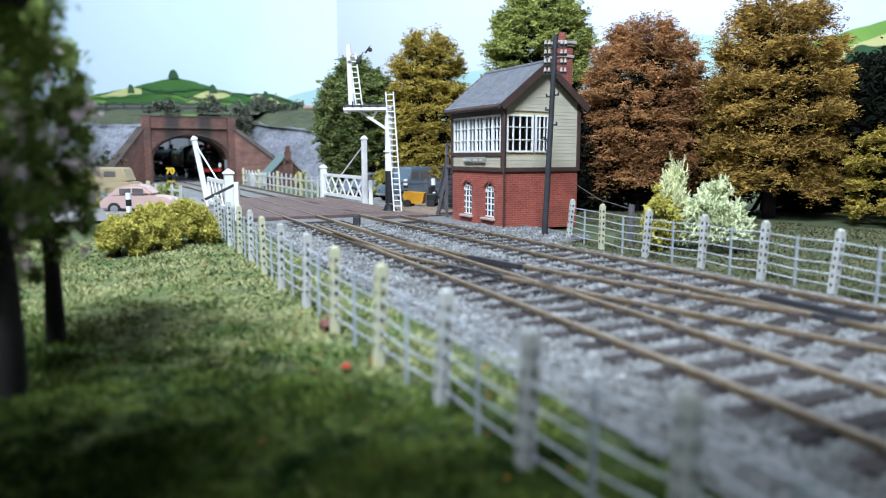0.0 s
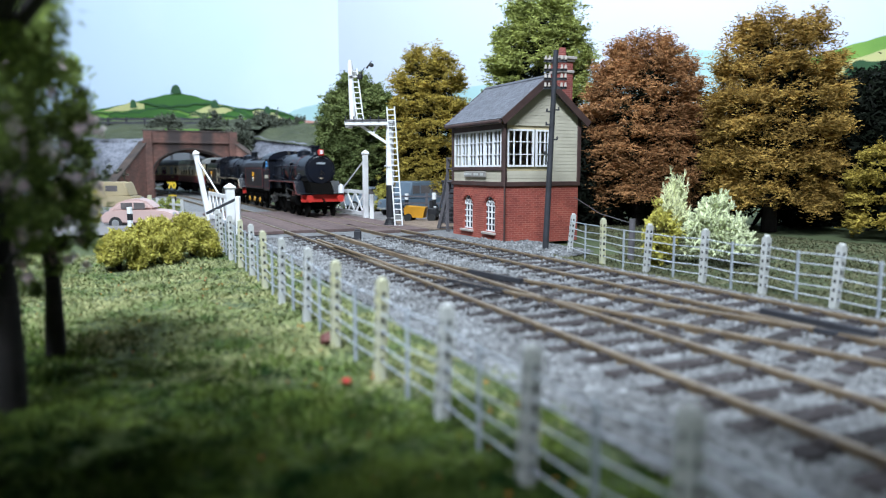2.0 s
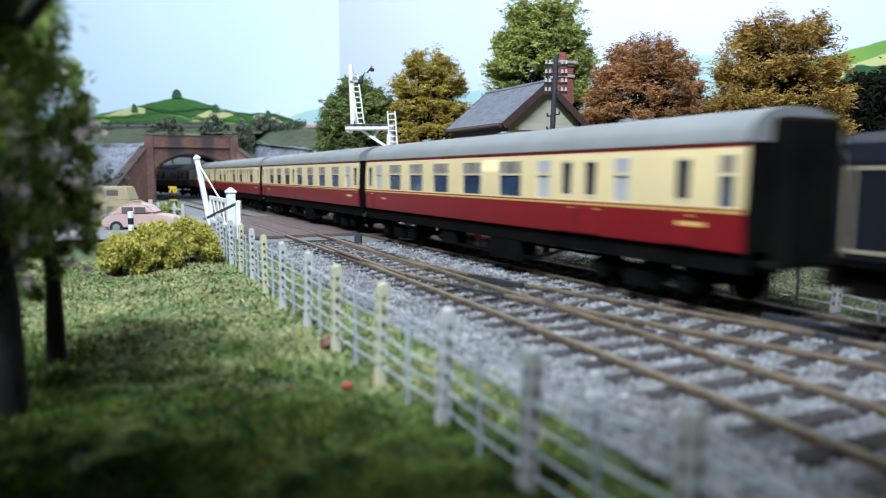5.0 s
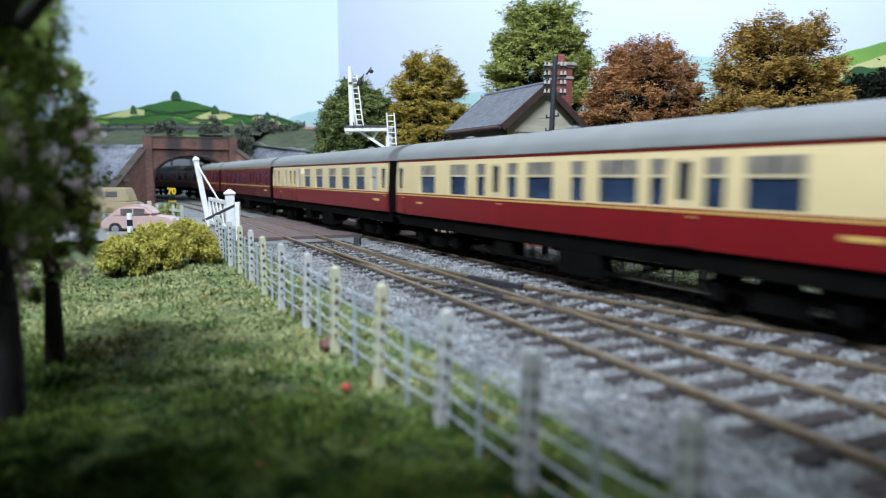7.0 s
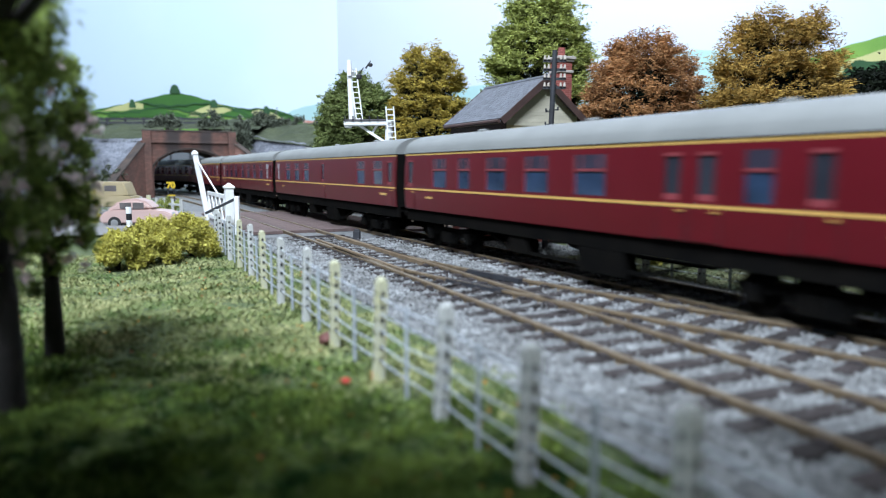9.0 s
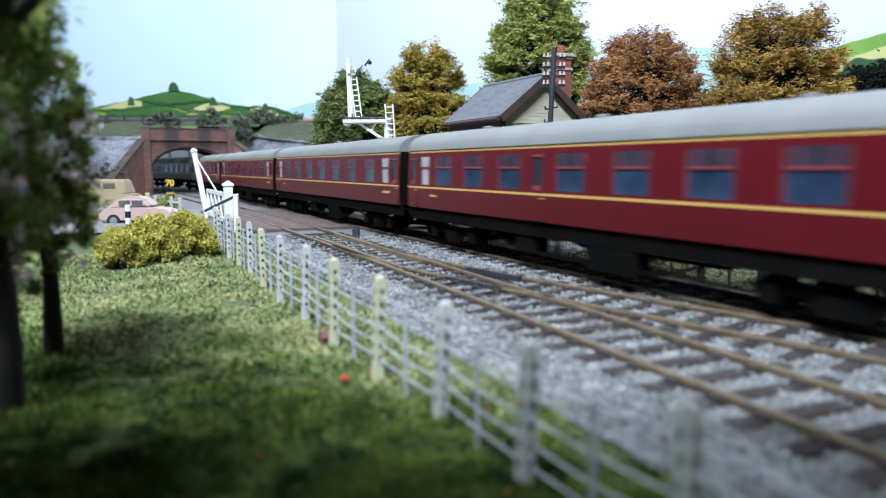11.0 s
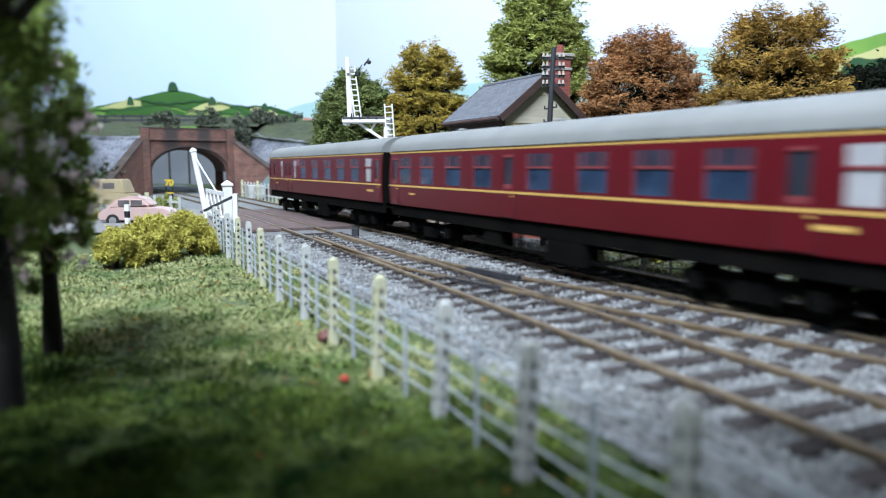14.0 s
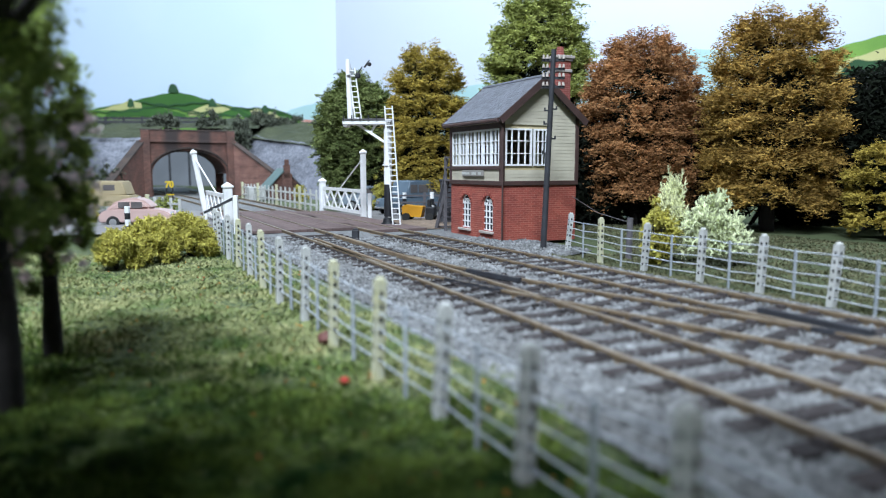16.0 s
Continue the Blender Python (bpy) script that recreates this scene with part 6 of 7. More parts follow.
    # dark ends, corridor connection
    for e in (-1, 1):
        bm = B()
        prism(bm, [(-1.3, zb), (-1.33, 2), (-1.28, zt), (0, zt + 0.6), (1.28, zt), (1.33, 2), (1.3, zb)], e * (L - 0.1), e * (L + 0.006), "x")
        part("end_panel", bm, M_LOCODIRT, c)
        bm = B()
        box(bm, e * (L + 0.2), 0, 2.3, 0.42, 1.5, 2.7, 0.08)
        for sy in (-0.87, 0.87):
            rod(bm, (e * L, sy, 1.0), (e * (L + 0.42), sy, 1.0), 0.1, None, 8)
        part("gangway", bm, M_LOCODIRT, c)
    part("floor_pan", box(B(), 0, 0, 1.1, 2 * L - 0.2, 2.4, 0.1), M_LOCODIRT, c)
    part("solebar", box(box(B(), 0, 1.2, 1.06, 2 * L, 0.1, 0.42), 0, -1.2, 1.06, 2 * L, 0.1, 0.42), M_LOCODIRT, c)
    part("battery_box", box(B(), 1.3, -1.0, 0.55, 1.6, 0.5, 0.6, 0.03), M_LOCODIRT, c)
    part("battery_box", box(B(), -2.2, -0.95, 0.62, 0.9, 0.5, 0.5, 0.03), M_LOCODIRT, c)
    part("dynamo", rod(B(), (-0.8, 0, 0.6), (0.2, 0, 0.6), 0.28), M_LOCODIRT, c)
    bm = B()
    for e in (-1, 1):
        for a, b in (((-4.2, 0.85), (-2.6, 0.4)), ((-2.6, 0.4), (2.6, 0.4)), ((2.6, 0.4), (4.2, 0.85))):
            beam(bm, (a[0], e * 1.05, a[1]), (b[0], e * 1.05, b[1]), 0.08)
        for xx in (-2.6, -0.9, 0.9, 2.6):
            beam(bm, (xx, e * 1.05, 0.4), (xx, e * 1.05, 0.9), 0.08)
    part("truss", bm, M_LOCODIRT, c)
    for bx in (-6.6, 6.6):
        bg = part("bogie", B(), M_LOCODIRT, c)
        for e in (-1, 1):
            bm = B()
            prism(bm, [(-1.75, 0.62), (-1.45, 0.72), (1.45, 0.72), (1.75, 0.62), (1.6, 0.42), (0.7, 0.5), (0.45, 0.22), (-0.45, 0.22), (-0.7, 0.5), (-1.6, 0.42)], e * 0.98 - 0.05, e * 0.98 + 0.05, "y")
            for xx in (-1.3, 1.3):
                box(bm, xx, e * 1.06, 0.46, 0.3, 0.16, 0.36, 0.03)
            for xx in (-0.25, 0, 0.25):
                rod(bm, (xx, e * 1.06, 0.25), (xx, e * 1.06, 0.6), 0.09, None, 8)
            part("side_frame", bm, M_LOCODIRT, bg).matrix_basis = pose(bx * S, 0, 0)
        for xx in (-1.3, 1.3):
            wheelset(bg, bx + xx, 0.455)
    part("lettering_bar", box(B(), L - 1.2, -(side_outline(1.7) + 0.004), 1.7, 0.7, 0.01, 0.09), M_GOLD, c)
    part("lettering_bar", box(B(), -L + 2.0, -(side_outline(1.7) + 0.004), 1.7, 0.45, 0.01, 0.07), M_GOLD, c)
    return c


def mirrored(plan):
    return [(-x, w, k) for x, w, k in plan]


# windows along each kind of coach: w wide, n narrow with a toplight, d door light, f frosted
PLAN_SEVEN = [(-9.1, 0.42, "d"), (-8.3, 0.6, "f"), (-6.65, 1.15, "w"), (-4.5, 1.15, "w"), (-2.35, 1.15, "w"), (-0.15, 1.15, "w"), (2.0, 1.15, "w"), (4.2, 1.15, "w"), (6.4, 1.15, "w"), (8.1, 0.65, "f"), (9.0, 0.45, "d")]
PLAN_OPEN = [(-9.1, 0.42, "d"), (-8.1, 0.6, "f"), (-6.75, 1.15, "w"), (-4.8, 1.15, "w"), (-2.8, 1.15, "w"), (-1.45, 0.45, "d"), (-0.1, 1.15, "w"), (2.0, 1.15, "w"), (4.1, 1.15, "w"), (6.2, 1.15, "w"), (8.05, 0.65, "f"), (9.0, 0.45, "d")]
PLAN_TWIN = [(-9.0, 0.42, "d"), (-8.1, 1.1, "w"), (-6.3, 1.1, "w"), (-4.4, 1.1, "w"), (-2.55, 1.1, "w"), (-1.15, 0.45, "d"), (0.3, 1.1, "w"), (2.4, 1.1, "w"), (4.3, 1.1, "w"), (6.2, 1.1, "w"), (7.6, 0.45, "d"), (8.7, 0.65, "f")]
PLAN_COMP = [(-9.1, 0.4, "d"), (-6.8, 1.15, "w"), (-4.6, 1.15, "w"), (-3.2, 0.5, "n"), (-2.35, 0.38, "d"), (-1.5, 0.5, "n"), (-0.2, 1.2, "w"), (1.35, 0.5, "n"), (2.75, 1.3, "w"), (3.95, 0.45, "n"), (4.65, 0.38, "d"), (5.4, 0.5, "n"), (6.65, 1.2, "w"), (8.95, 0.45, "d")]
PLAN_BRAKE = [(-9.05, 0.35, "n"), (-8.0, 0.38, "d"), (-6.25, 0.5, "f"), (-5.2, 0.4, "d"), (-4.3, 0.4, "d"), (-3.35, 0.55, "f"), (-1.75, 1.15, "w"), (0.4, 1.15, "w"), (2.5, 1.15, "w"), (4.45, 1.15, "w"), (6.35, 1.15, "w"), (8.0, 0.65, "f"), (8.95, 0.42, "d")]
PLAN_MIXED = [(-9.0, 0.4, "d"), (-6.7, 1.05, "w"), (-5.05, 0.8, "w"), (-3.15, 1.1, "w"), (-1.15, 1.1, "w"), (1.0, 1.15, "w"), (3.55, 0.42, "d"), (4.4, 0.42, "d"), (5.55, 0.6, "n"), (6.7, 0.42, "d"), (8.55, 0.6, "n")]
PLAN_BUFFET = [(-8.7, 0.5, "f"), (-6.45, 1.1, "w"), (-4.55, 1.1, "w"), (-2.65, 1.1, "w"), (0.3, 0.4, "d"), (5.65, 1.05, "w"), (7.6, 1.05, "w"), (8.85, 0.42, "d")]
M_REDBAR = mat("maroon_toplight_bar", (0.26, 0.05, 0.06), None, 1, 0.4)
M_CREAMBAR = mat("cream_toplight_bar", (0.7, 0.58, 0.36), None, 1, 0.4)
TXT_M = "maroon railway coach with grey roof and yellow lining"
TXT_C = "crimson and cream railway coach with grey roof"
maroon_open = coach(TXT_M, M_MAROON, M_MAROON, PLAN_OPEN, M_REDBAR, False)
maroon_seven = coach("maroon coach with seven wide windows and grey roof", M_MAROON, M_MAROON, PLAN_SEVEN, M_REDBAR, False)
maroon_twin = coach("maroon coach with side doors, grey roof and yellow lining", M_MAROON, M_MAROON, PLAN_TWIN, M_REDBAR, False)
maroon_mixed = coach("maroon coach with double doors, grey roof and yellow lining", M_MAROON, M_MAROON, PLAN_MIXED, M_REDBAR, False)
maroon_buffet = coach("maroon buffet coach with long blank side panel", M_MAROON, M_MAROON, PLAN_BUFFET, M_REDBAR, False)
maroon_brake = coach("maroon brake coach with grey roof at the train's tail", M_MAROON, M_MAROON, PLAN_BRAKE, M_REDBAR, False)
cream_comp = coach(TXT_C + " and side doors", M_CREAM, M_CRIMSON, PLAN_COMP, M_CREAMBAR, True)
cream_front = coach("crimson and cream brake coach behind the engines", M_CREAM, M_CRIMSON, mirrored(PLAN_BRAKE), M_CREAMBAR, True)
cream_brake = coach("crimson and cream brake coach with grey roof", M_CREAM, M_CRIMSON, PLAN_BRAKE, M_CREAMBAR, True)
cream_open = coach(TXT_C + " and wide windows", M_CREAM, M_CRIMSON, PLAN_OPEN, M_CREAMBAR, True)
COACHES = [cream_front, cream_open, cream_comp, cream_brake, maroon_mixed, maroon_buffet, copy_thing(maroon_open, Matrix.Identity(4)),
           maroon_seven, maroon_open, maroon_twin, maroon_brake]


def engine(label, lamp_red, crew, longer, tl):
    """A black tender engine, six coupled wheels and a leading bogie; x runs forward, 0 at the front buffers."""
    e = thing("locomotive", label, "steam locomotive", group="engines of the train")
    Z = 2.62         # boiler axis
    hz0 = 1.98       # running plate
    k = KT
    fr = -1.05 * k   # smokebox front
    part("smokebox", rod(B(), (fr, 0, Z), (fr - 1.75, 0, Z), 0.88, 0.88, 32), M_LOCO, e, smooth=True)
    bm = B()
    rod(bm, (fr, 0, Z), (fr + 0.09, 0, Z), 0.80, 0.74, 32)
    rod(bm, (fr + 0.09, 0, Z), (fr + 0.16, 0, Z), 0.74, 0.4, 32)
    dr = part("smokebox_door", bm, M_LOCO, e, smooth=True)
    part("door_handle", beam(beam(B(), (fr + 0.2, 0, Z), (fr + 0.2, 0.18, Z - 0.22), 0.035), (fr + 0.2, 0, Z), (fr + 0.2, 0, Z - 0.3), 0.035), M_RODS, dr)
    part("number_plate_bar", box(B(), fr + 0.17, 0, Z + 0.38, 0.03, 0.5, 0.11), M_STEELPOST, dr)
    part("shed_plate_bar", box(B(), fr + 0.17, 0, Z - 0.45, 0.03, 0.14, 0.08), M_LINEGREY, dr)
    bm = B()
    rod(bm, (fr - 1.75, 0, Z), (fr - 5.4 - longer, 0, Z + 0.06), 0.84, 0.94, 32)
    part("boiler", bm, M_LOCO, e, smooth=True)
    for i in range(4):
        x = fr - 2.1 - i * 1.0
        r = 0.845 + 0.1 * (i * 1.0 + 0.35) / 3.65
        part("boiler_band", rod(B(), (x, 0, Z + 0.01 * i), (x - 0.07, 0, Z + 0.01 * i), r + 0.012, None, 32), M_LINERED if crew else M_LOCO, e, smooth=True)
    fb = B()
    fx = fr - 5.4 - longer
    n = 12
    pts = [(0.98 * math.cos(math.pi * i / n), Z + 0.05 + 0.93 * math.sin(math.pi * i / n)) for i in range(n + 1)] + [(-0.98, 1.5), (0.98, 1.5)]
    prism(fb, pts, fx, fx - 1.75, "x")
    part("firebox", fb, M_LOCO, e, smooth=True)
    bm = B()
    rod(bm, (fr - 0.85, 0, Z + 0.8), (fr - 0.85, 0, Z + 1.02), 0.34, 0.24, 18)
    rod(bm, (fr - 0.85, 0, Z + 1.02), (fr - 0.85, 0, Z + 1.32), 0.24, 0.25, 18)
    rod(bm, (fr - 0.85, 0, Z + 1.32), (fr - 0.85, 0, Z + 1.4), 0.31, 0.3, 18)
    part("chimney", bm, M_LOCO, e, smooth=True)
    bm = B()
    rod(bm, (fr - 3.2, 0, Z + 0.75), (fr - 3.2, 0, Z + 1.12), 0.44, 0.38, 18)
    rod(bm, (fr - 3.2, 0, Z + 1.12), (fr - 3.2, 0, Z + 1.24), 0.38, 0.15, 18)
    part("dome", bm, M_LOCO, e, smooth=True)
    bm = B()
    for sy in (-0.2, 0.2):
        rod(bm, (fx - 0.9, sy, Z + 0.95), (fx - 0.9, sy, Z + 1.2), 0.09)
    part("safety_valve", bm, M_RODS, e)
    bm = B()
    for sy in (-1, 1):
        rod(bm, (fr - 1.0, sy * 0.95, Z + 0.25), (fx - 1.6, sy * 1.06, Z + 0.25), 0.025, None, 6)
        rod(bm, (fx + 0.6, sy * 0.95, Z - 0.45), (fx + 0.6, sy * 1.15, Z - 0.9), 0.05, None, 6)
        rod(bm, (fx + 0.6, sy * 0.97, Z + 0.1), (fx + 0.6, sy * 0.97, Z - 0.5), 0.05, None, 6)
        rod(bm, (fr - 2.5, sy * 0.92, Z + 0.1), (fr - 2.5, sy * 1.12, Z - 0.85), 0.05, None, 6)
    part("pipework", bm, M_LOCO, e)
    # outside steam pipes, washout plugs and clack valves along the boiler
    for sy in (-1, 1):
        part("steam_pipe", rod(rod(B(), (fr - 1.35, sy * 0.72, Z - 0.25), (fr - 1.2, sy * 1.02, Z - 0.62), 0.17, 0.16, 14), (fr - 1.2, sy * 1.02, Z - 0.6), (fr - 1.05, sy * 1.06, 1.5), 0.16, 0.16, 14), M_LOCO, e, smooth=True)
        part("clack_valve", rod(rod(B(), (fr - 2.9, sy * 0.8, Z + 0.35), (fr - 2.9, sy * 0.97, Z + 0.4), 0.09, 0.07, 10), (fr - 2.9, sy * 0.95, Z + 0.4), (fr - 3.0, sy * 1.02, Z - 0.7), 0.035, None, 8), M_LOCO, e, smooth=True)
        bm = B()
        for q in range(4):
            rod(bm, (fx - 0.3 - q * 0.36, sy * 0.8, Z + 0.62), (fx - 0.3 - q * 0.36, sy * 0.9, Z + 0.68), 0.055, None, 8)
        part("washout_plug", bm, M_LOCO, e)
        part("reversing_rod", rod(B(), (fx - 1.6, sy * 1.12, Z - 0.28), (fr - 3.4, sy * 1.12, hz0 + 0.1), 0.03, None, 6), M_LOCO, e)
    # running plate, high along the boiler and sloping down to the beam
    cabx = fx - 1.75
    hz = hz0
    for sy in (-1, 1):
        bm = B()
        box(bm, (fr - 0.75 + cabx) / 2, sy * 1.08, hz, fr - 0.75 - cabx, 0.5, 0.07)
        beam(bm, (fr - 0.75, sy * 1.08, hz), (fr - 0.1, sy * 1.08, 1.3), 0.5, 0.07)
        box(bm, fr + 0.3, sy * 1.0, 1.3, 0.95, 0.66, 0.07)
        part("running_plate", bm, M_LOCO, e)
        bm = B()
        y = sy * 1.34
        box(bm, (fr - 0.75 + cabx) / 2, y, hz - 0.035, fr - 0.75 - cabx, 0.012, 0.045)
        beam(bm, (fr - 0.75, y, hz - 0.03), (fr - 0.1, y, 1.28), 0.04, 0.012)
        box(bm, fr + 0.3, y, 1.27, 0.9, 0.012, 0.045)
        part("lining", bm, M_LINERED if crew else M_LINEGREY, e, "lining along the running plate edge")
    part("front_platform", prism(box(B(), fr + 0.3, 0, 1.3, 0.95, 2.3, 0.06), [(fr + 0.45, 1.32), (fr + 0.05, 1.9), (fr - 0.3, 1.9), (fr - 0.3, 1.32)], -0.6, 0.6, "y"), M_LOCODIRT, e)
    part("saddle", box(B(), fr - 0.8, 0, 1.6, 1.6, 1.3, 0.8, 0.05), M_LOCODIRT, e)
    bb = part("buffer_beam", box(B(), -0.55, 0, 1.06, 0.14, 2.45, 0.42, 0.01), M_RED, e, "red buffer beam")
    for sy in (-0.87, 0.87):
        part("buffer", rod(rod(B(), (-0.5, sy, 1.05), (-0.12, sy, 1.05), 0.13, 0.11, 14), (-0.12, sy, 1.05), (-0.03, sy, 1.05), 0.2, 0.2, 18), M_RED, bb, smooth=True)
    part("coupling", beam(B(), (-0.45, 0, 1.0), (-0.1, 0, 0.8), 0.08), M_LOCODIRT, bb)
    part("frame", box(B(), (cabx - 1.4) / 2, 0, 0.95, -cabx - 0.2, 1.0, 0.75), M_LOCODIRT, e)
    for sy in (-1, 1):
        part("cylinder", rod(box(B(), fr - 0.95, sy * 1.02, 1.12, 1.2, 0.5, 0.75, 0.08), (fr - 0.35, sy * 1.05, 0.95), (fr - 1.6, sy * 1.05, 0.95), 0.33, None, 16), M_LOCODIRT, e, smooth=True)
        for q in (0.15, 0.62):
            part("cylinder_band", box(B(), fr - 0.55 - q, sy * 1.275, 1.12, 0.07, 0.02, 0.7), M_LINERED, e, "red lining band")
        part("injector", rod(box(B(), cabx + 0.35, sy * 1.05, 0.85, 0.5, 0.3, 0.28, 0.04), (cabx + 0.9, sy * 1.1, 0.7), (cabx - 0.2, sy * 1.1, 0.62), 0.07, None, 10), M_RODS, e)
        part("brake_hanger", beam(beam(B(), (fr - 4.25, sy * 0.8, 0.3), (fr - 4.25, sy * 0.8, 1.0), 0.14, 0.08), (fr - 6.15, sy * 0.8, 0.3), (fr - 6.15, sy * 0.8, 1.0), 0.14, 0.08), M_LOCODIRT, e)
        part("slide_bar", box(box(B(), fr - 2.4, sy * 1.07, 1.08, 1.7, 0.08, 0.07), fr - 2.4, sy * 1.07, 0.84, 1.7, 0.08, 0.07), M_RODS, e)
        part("valve_gear", beam(beam(B(), (fr - 3.3, sy * 1.12, 1.75), (fr - 3.1, sy * 1.12, 0.95), 0.08), (fr - 1.6, sy * 1.1, 1.4), (fr - 3.5, sy * 1.1, 1.6), 0.06), M_RODS, e)
        part("step", box(beam(B(), (cabx - 0.4, sy * 1.2, 1.3), (cabx - 0.4, sy * 1.2, 0.45), 0.35, 0.04), cabx - 0.4, sy * 1.25, 0.45, 0.4, 0.2, 0.04), M_LOCODIRT, e)
    for x in (fr - 0.1, fr - 1.75):
        wheelset(e, x, 0.46)
    drive = []
    wb = 1.85 + longer * 0.16
    for x in (fr - 3.3, fr - 3.3 - wb, fr - 3.3 - 2 * wb):
        ax = part("driving_axle", rod(B(), (0, -0.69, 0), (0, 0.69, 0), 0.09, None, 10), M_LOCODIRT, e)
        ax.matrix_basis = pose(x * S, 0, 0.86 * S)
        for sy in (-1, 1):
            bm = B()
            n = 28
            for i in range(n):
                a, b = 2 * math.pi * i / n, 2 * math.pi * (i + 1) / n
                beam(bm, (0.8 * math.cos(a), sy * 0.755, 0.8 * math.sin(a)), (0.8 * math.cos(b), sy * 0.755, 0.8 * math.sin(b)), 0.12, 0.13)
            for i in range(14):
                a = 2 * math.pi * i / 14
                beam(bm, (0, sy * 0.755, 0), (0.76 * math.cos(a), sy * 0.755, 0.76 * math.sin(a)), 0.05, 0.06)
            rod(bm, (0, sy * 0.69, 0), (0, sy * 0.85, 0), 0.2, None, 12)
            box(bm, 0, sy * 0.755, -0.52, 0.8, 0.1, 0.36)
            part("driving_wheel", bm, M_LOCODIRT, ax)
        drive.append(ax)
    rods = []
    for sy in (-1, 1):
        bm = box(B(), 0, 0, 0, 2 * wb + 0.3, 0.07, 0.13, 0.02)
        for x in (-wb, 0, wb):
            rod(bm, (x, -0.05, 0), (x, 0.05, 0), 0.13, None, 10)
        r = part("coupling_rod", bm, M_RODS, e)
        r["side"] = sy
        rods.append((r, sy, fr - 3.3 - wb))
    # cab
    cb = B()
    cl = 1.8
    xc = cabx - cl / 2
    for sy in (-1, 1):
        box(cb, xc + 0.2, sy * 1.32, 2.05, cl - 0.4, 0.06, 1.5)
        box(cb, cabx - 0.18, sy * 1.3, 3.05, 0.36, 0.06, 0.6)
        box(cb, cabx - 0.95, sy * 1.3, 3.05, 0.1, 0.06, 0.6)
    box(cb, cabx - 0.02, 0, 2.5, 0.05, 2.6, 2.0)
    part("cab", cb, M_LOCO, e)
    n = 12
    rp = [(1.36 * math.cos(math.pi * i / n), 3.3 + 0.55 * math.sin(math.pi * i / n)) for i in range(n + 1)]
    part("cab_roof", prism(B(), rp, cabx + 0.15, cabx - cl - 0.1, "x"), M_LOCO, e, smooth=True)
    for sy in (-1, 1):
        bm = B()
        box(bm, xc + 0.3, sy * 1.356, 1.45, 1.5, 0.01, 0.03)
        box(bm, xc + 0.3, sy * 1.356, 2.65, 1.5, 0.01, 0.03)
        for o in (-0.75, 0.75):
            box(bm, xc + 0.3 + o, sy * 1.356, 2.05, 0.03, 0.01, 1.2)
        part("cab_lining", bm, M_LINERED if crew else M_LINEGREY, e)
    part("cab_number_bar", box(B(), xc + 0.3, -1.36, 2.2, 0.95, 0.012, 0.22), mat("number_cream", (0.5, 0.46, 0.36)), e)
    part("cab_floor", box(B(), xc, 0, 1.5, cl, 2.5, 0.08), M_LOCODIRT, e)
    # tender
    tx = cabx - cl - 0.25
    tc = tx - tl / 2
    tb = B()
    prism(tb, [(-1.26, 1.35), (-1.28, 2.85), (-1.2, 3.12), (-1.02, 3.28), (1.02, 3.28), (1.2, 3.12), (1.28, 2.85), (1.26, 1.35)], tx, tx - tl, "x")
    tn = part("tender", tb, M_LOCO, e)
    part("coal", raw_coal(tc + 0.8, 3.3), M_COAL, tn)
    bm, lm = B(), M_LINERED if crew else M_LINEGREY
    for sy in (-1, 1):
        for z in (1.48, 2.74):
            box(bm, tc, sy * 1.285, z, tl - 0.3, 0.02, 0.035)
        for o in (-1, 1):
            box(bm, tc + o * (tl / 2 - 0.15), sy * 1.285, 2.11, 0.035, 0.02, 1.28)
    part("tender_lining", bm, lm, tn)
    em = part("emblem", rod(box(B(), tc, -1.3, 2.34, 0.26, 0.03, 0.3, 0.06), (tc, -1.285, 2.03), (tc, -1.315, 2.03), 0.17, None, 16), M_YELLOW, tn, "plain gold and white crest shapes")
    part("emblem_wheel", rod(B(), (tc, -1.31, 1.98), (tc, -1.345, 1.98), 0.16, None, 16), M_CONC, em)
    part("tender_frame", box(box(B(), tc, 1.0, 1.0, tl, 0.08, 0.5), tc, -1.0, 1.0, tl, 0.08, 0.5), M_LOCODIRT, tn)
    part("tender_floor", box(B(), tc, 0, 1.3, tl + 0.4, 2.45, 0.1), M_LOCODIRT, tn)
    for x in (-1.7, 0, 1.7):
        wheelset(tn, tc + x, 0.5)
        for sy in (-1, 1):
            ab = part("axlebox", box(B(), tc + x, sy * 1.12, 0.6, 0.42, 0.2, 0.42, 0.03), M_LOCODIRT, tn)
            part("axlebox_cover", rod(B(), (tc + x, sy * 1.2, 0.6), (tc + x, sy * 1.26, 0.6), 0.19, 0.16, 12), M_YELLOW, ab, "yellow axlebox cover")
            part("spring", box(B(), tc + x, sy * 1.08, 0.95, 0.9, 0.1, 0.14, 0.03), M_LOCODIRT, tn)
    part("rear_beam", box(B(), tx - tl - 0.2, 0, 1.06, 0.14, 2.4, 0.4), M_LOCODIRT, tn)
    bm = B()
    for sy in (-0.87, 0.87):
        rod(bm, (tx - tl - 0.2, sy, 1.05), (tx - tl - 0.4, sy, 1.05), 0.12, 0.2, 10)
    part("rear_buffer", bm, M_LOCODIRT, tn)
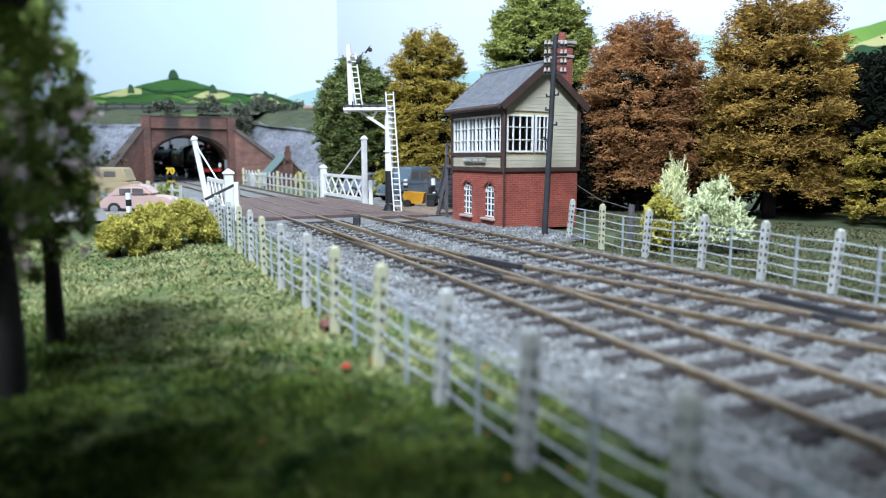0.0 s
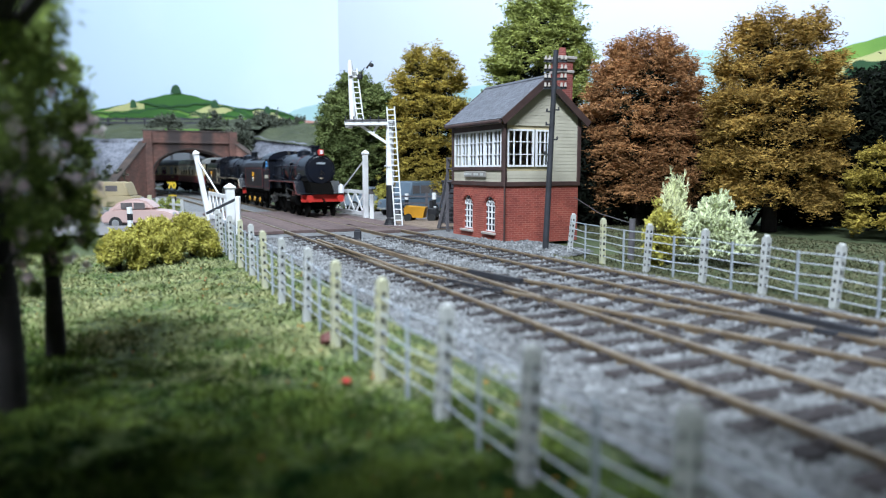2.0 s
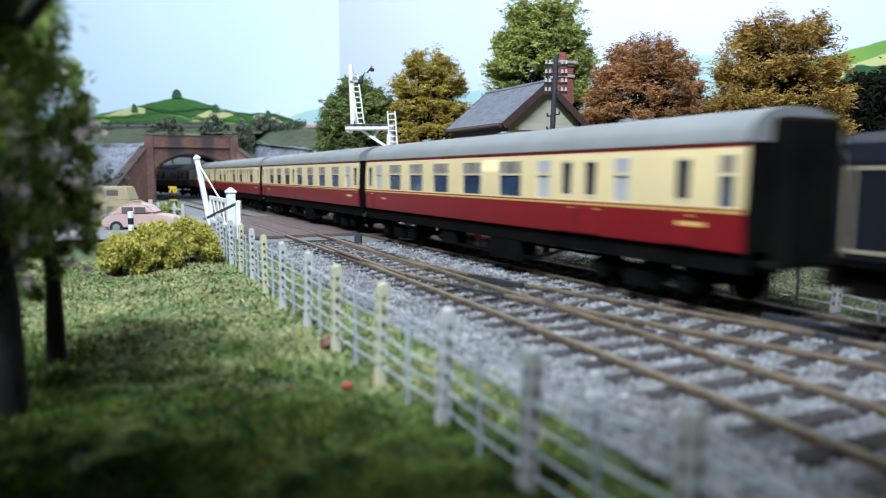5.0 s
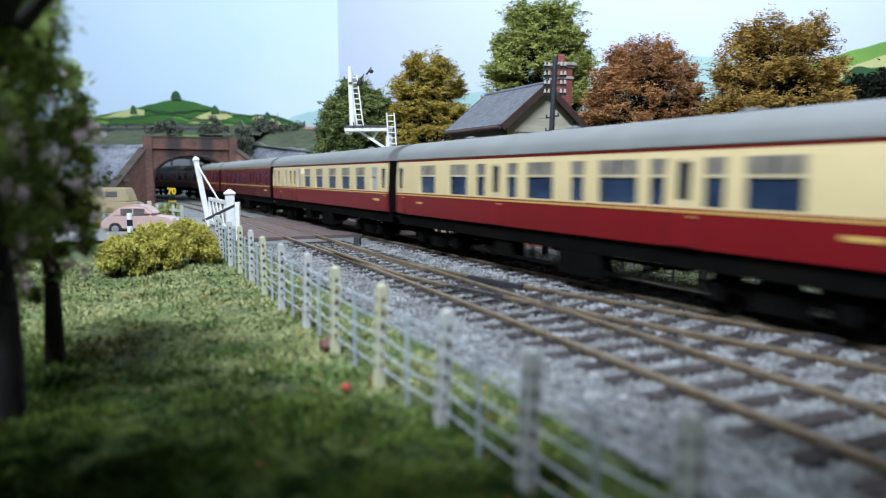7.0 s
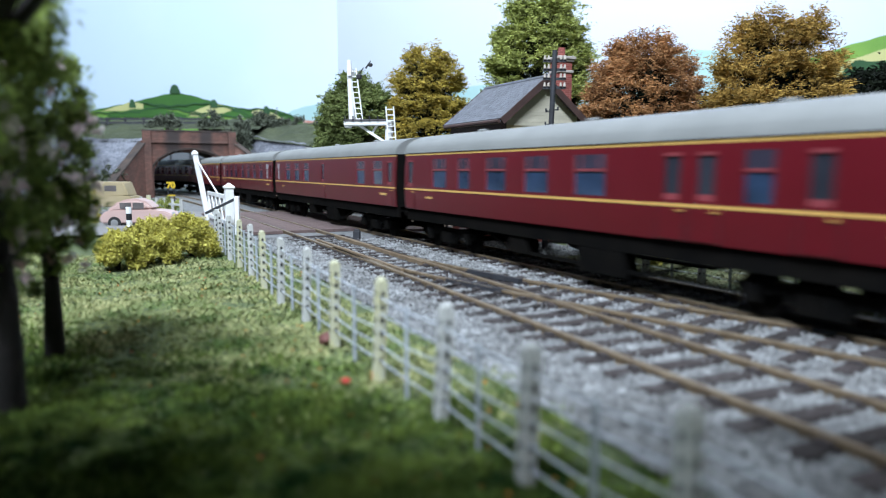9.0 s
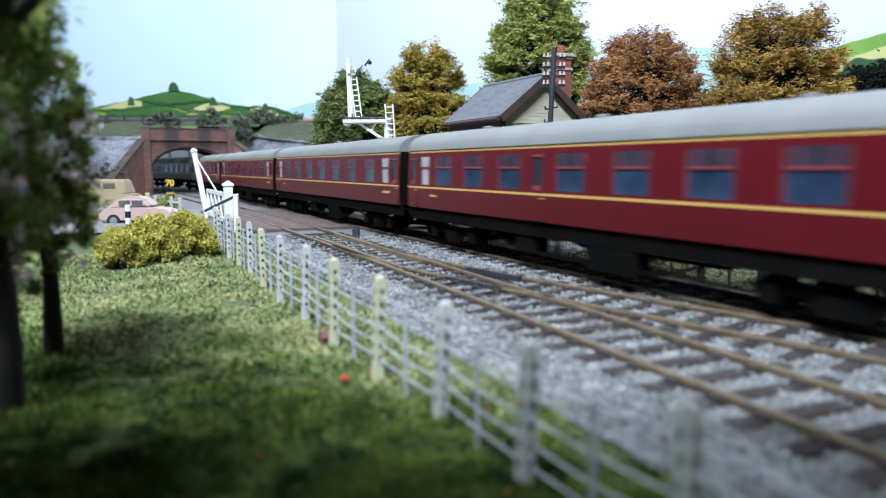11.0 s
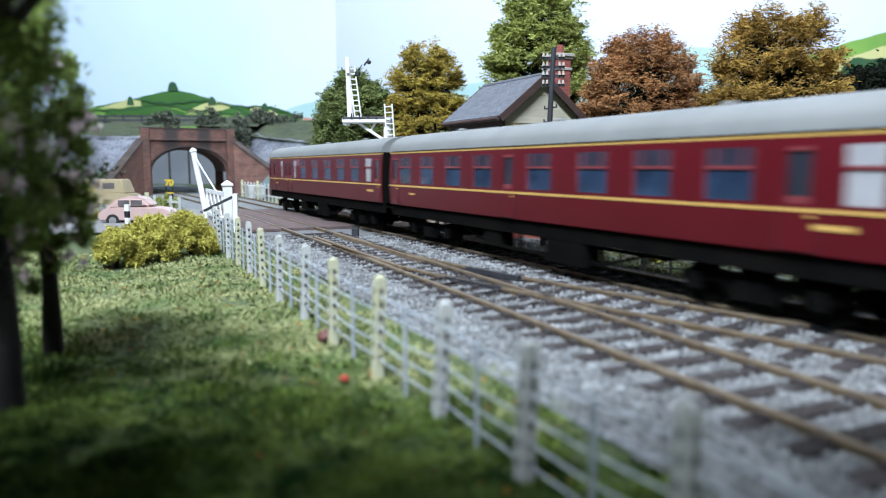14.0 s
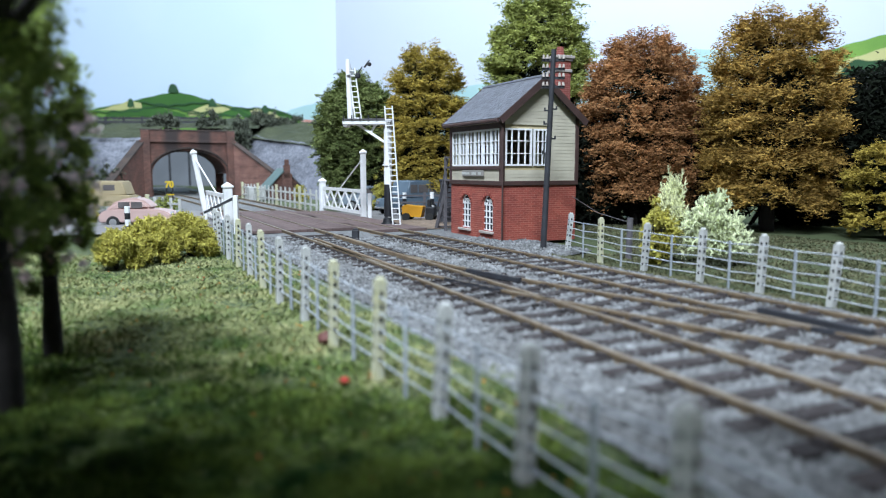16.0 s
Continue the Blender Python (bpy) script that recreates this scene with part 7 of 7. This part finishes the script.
    if lamp_red:
        bm = B()
        box(bm, fr + 0.2, 0, Z + 0.98, 0.2, 0.3, 0.34, 0.03)
        part("top_lamp", bm, M_RED, e, "red lamp on the smokebox top")
        part("lamp_glass", box(B(), fr + 0.31, 0, Z + 1.0, 0.03, 0.16, 0.2), M_WHITE, e)
        bm = B()
        rod(bm, (-0.48, 1.05, 1.3), (-0.48, 1.05, 1.75), 0.16, 0.15, 14)
        rod(bm, (-0.48, 1.05, 1.75), (-0.48, 1.05, 1.85), 0.1, 0.06, 14)
        part("headlamp", bm, M_WHITE, e, "white headlamp on the beam")
    if crew:
        # a plain moulded figure leaning at the cab side
        bm = B()
        bmesh.ops.create_icosphere(bm, subdivisions=2, radius=0.17, matrix=Matrix.Translation((cabx - 0.7, -1.2, 3.12)))
        rod(bm, (cabx - 0.7, -1.05, 2.2), (cabx - 0.7, -1.15, 3.0), 0.28, 0.22, 12)
        part("crew_figurine", bm, mat("bright_blue_plastic", (0.08, 0.30, 0.62)), e, "small blue plastic figurine", True)
    return e, drive, rods


M_COAL = mat("coal", (0.02, 0.02, 0.022), (0.008, 0.008, 0.008), 6, 0.5, 0, 0.8, 12, rand=0.4)


def raw_coal(cx, z):
    bm = B()
    rng = random.Random(8)
    for i in range(120):
        bmesh.ops.create_icosphere(bm, subdivisions=1, radius=rng.uniform(0.12, 0.24), matrix=Matrix.Translation((cx + rng.uniform(-1.5, 1.5), rng.uniform(-0.75, 0.75), z + rng.uniform(-0.1, 0.12))))
    return bm


E1, D1, R1 = engine("black lined steam locomotive leading the train with tender", True, True, -0.3, 5.9)
E2, D2, R2 = engine("black steam locomotive with cream lining and coal tender", False, False, 2.05, 6.1)

# ---- what moves ----
# where the front of the leading engine stands on its line, time by time
FRONT = [(0, 4.85), (0.5, 15.25), (1, 25.45), (1.5, 35.85), (2, 46.6), (2.5, 57.6), (3, 68.8), (3.5, 79.8), (4.2, 94.8), (5, 112.1), (6.5, 144.2),
         (7, 155.1), (7.5, 165.5), (8, 175.6), (8.6, 187.7), (9.1, 197.5), (10.2, 219.8), (11.4, 243.3), (12, 254.9), (12.6, 266.6), (13.4, 281.7),
         (14.6, 305.0), (15.3, 319.5), (16, 334.2)]
ENGINE, PITCH, LEAD = 16.7, 19.8, 36.3


def front(t):
    ts, ss = [r[0] for r in FRONT], [r[1] for r in FRONT]
    i = min(max(np.searchsorted(ts, t) - 1, 0), len(ts) - 2)
    h = ts[i + 1] - ts[i]
    u = (t - ts[i]) / h

    def slope(j):
        a, b = max(j - 1, 0), min(j + 1, len(ts) - 1)
        return (ss[b] - ss[a]) / (ts[b] - ts[a])
    m0, m1 = slope(i) * h, slope(i + 1) * h
    return ((2 * u ** 3 - 3 * u ** 2 + 1) * ss[i] + (u ** 3 - 2 * u ** 2 + u) * m0 + (-2 * u ** 3 + 3 * u ** 2) * ss[i + 1] + (u ** 3 - u ** 2) * m1)


def riding(s, ahead, behind, origin):
    """Pose of a vehicle carried on two points of the line; origin lies that far behind the forward point."""
    a, b = route(s - ahead), route(s - behind)
    d = (a - b).normalized()
    p = a + d * (ahead - origin)
    return pose(p.x * S, p.y * S, 0, 0, 0, math.degrees(math.atan2(d.y, d.x)))


def motions():
    times = [i * 0.25 for i in range(65)]
    for n, e in enumerate((E1, E2)):
        walk(e, [(t, riding(front(t) - n * ENGINE, 3, 13, 0)) for t in times])
    for n, c in enumerate(COACHES):
        mid = LEAD + PITCH * (n + 0.5)
        walk(c, [(t, riding(front(t) - mid, -6.4, 6.4, 0)) for t in times])
    beat = [i / 30 for i in range(0, 166)] + [6 + i for i in range(11)]
    for n, (drive, rods) in enumerate(((D1, R1), (D2, R2))):
        def turn(t):
            return min(front(min(t, 5.5)), front(5.5)) / 0.86
        for w in drive:
            x = w.location.x
            walk(w, [(t, pose(x, 0, 0.86 * S, 0, math.degrees(turn(t)), 0)) for t in beat])
        for r, sy, x in rods:
            ph = 0 if sy > 0 else math.pi / 2
            walk(r, [(t, pose((x + 0.32 * math.sin(turn(t) + ph)) * S, sy * 0.93 * S, (0.86 + 0.32 * math.cos(turn(t) + ph)) * S)) for t in beat])


motions()
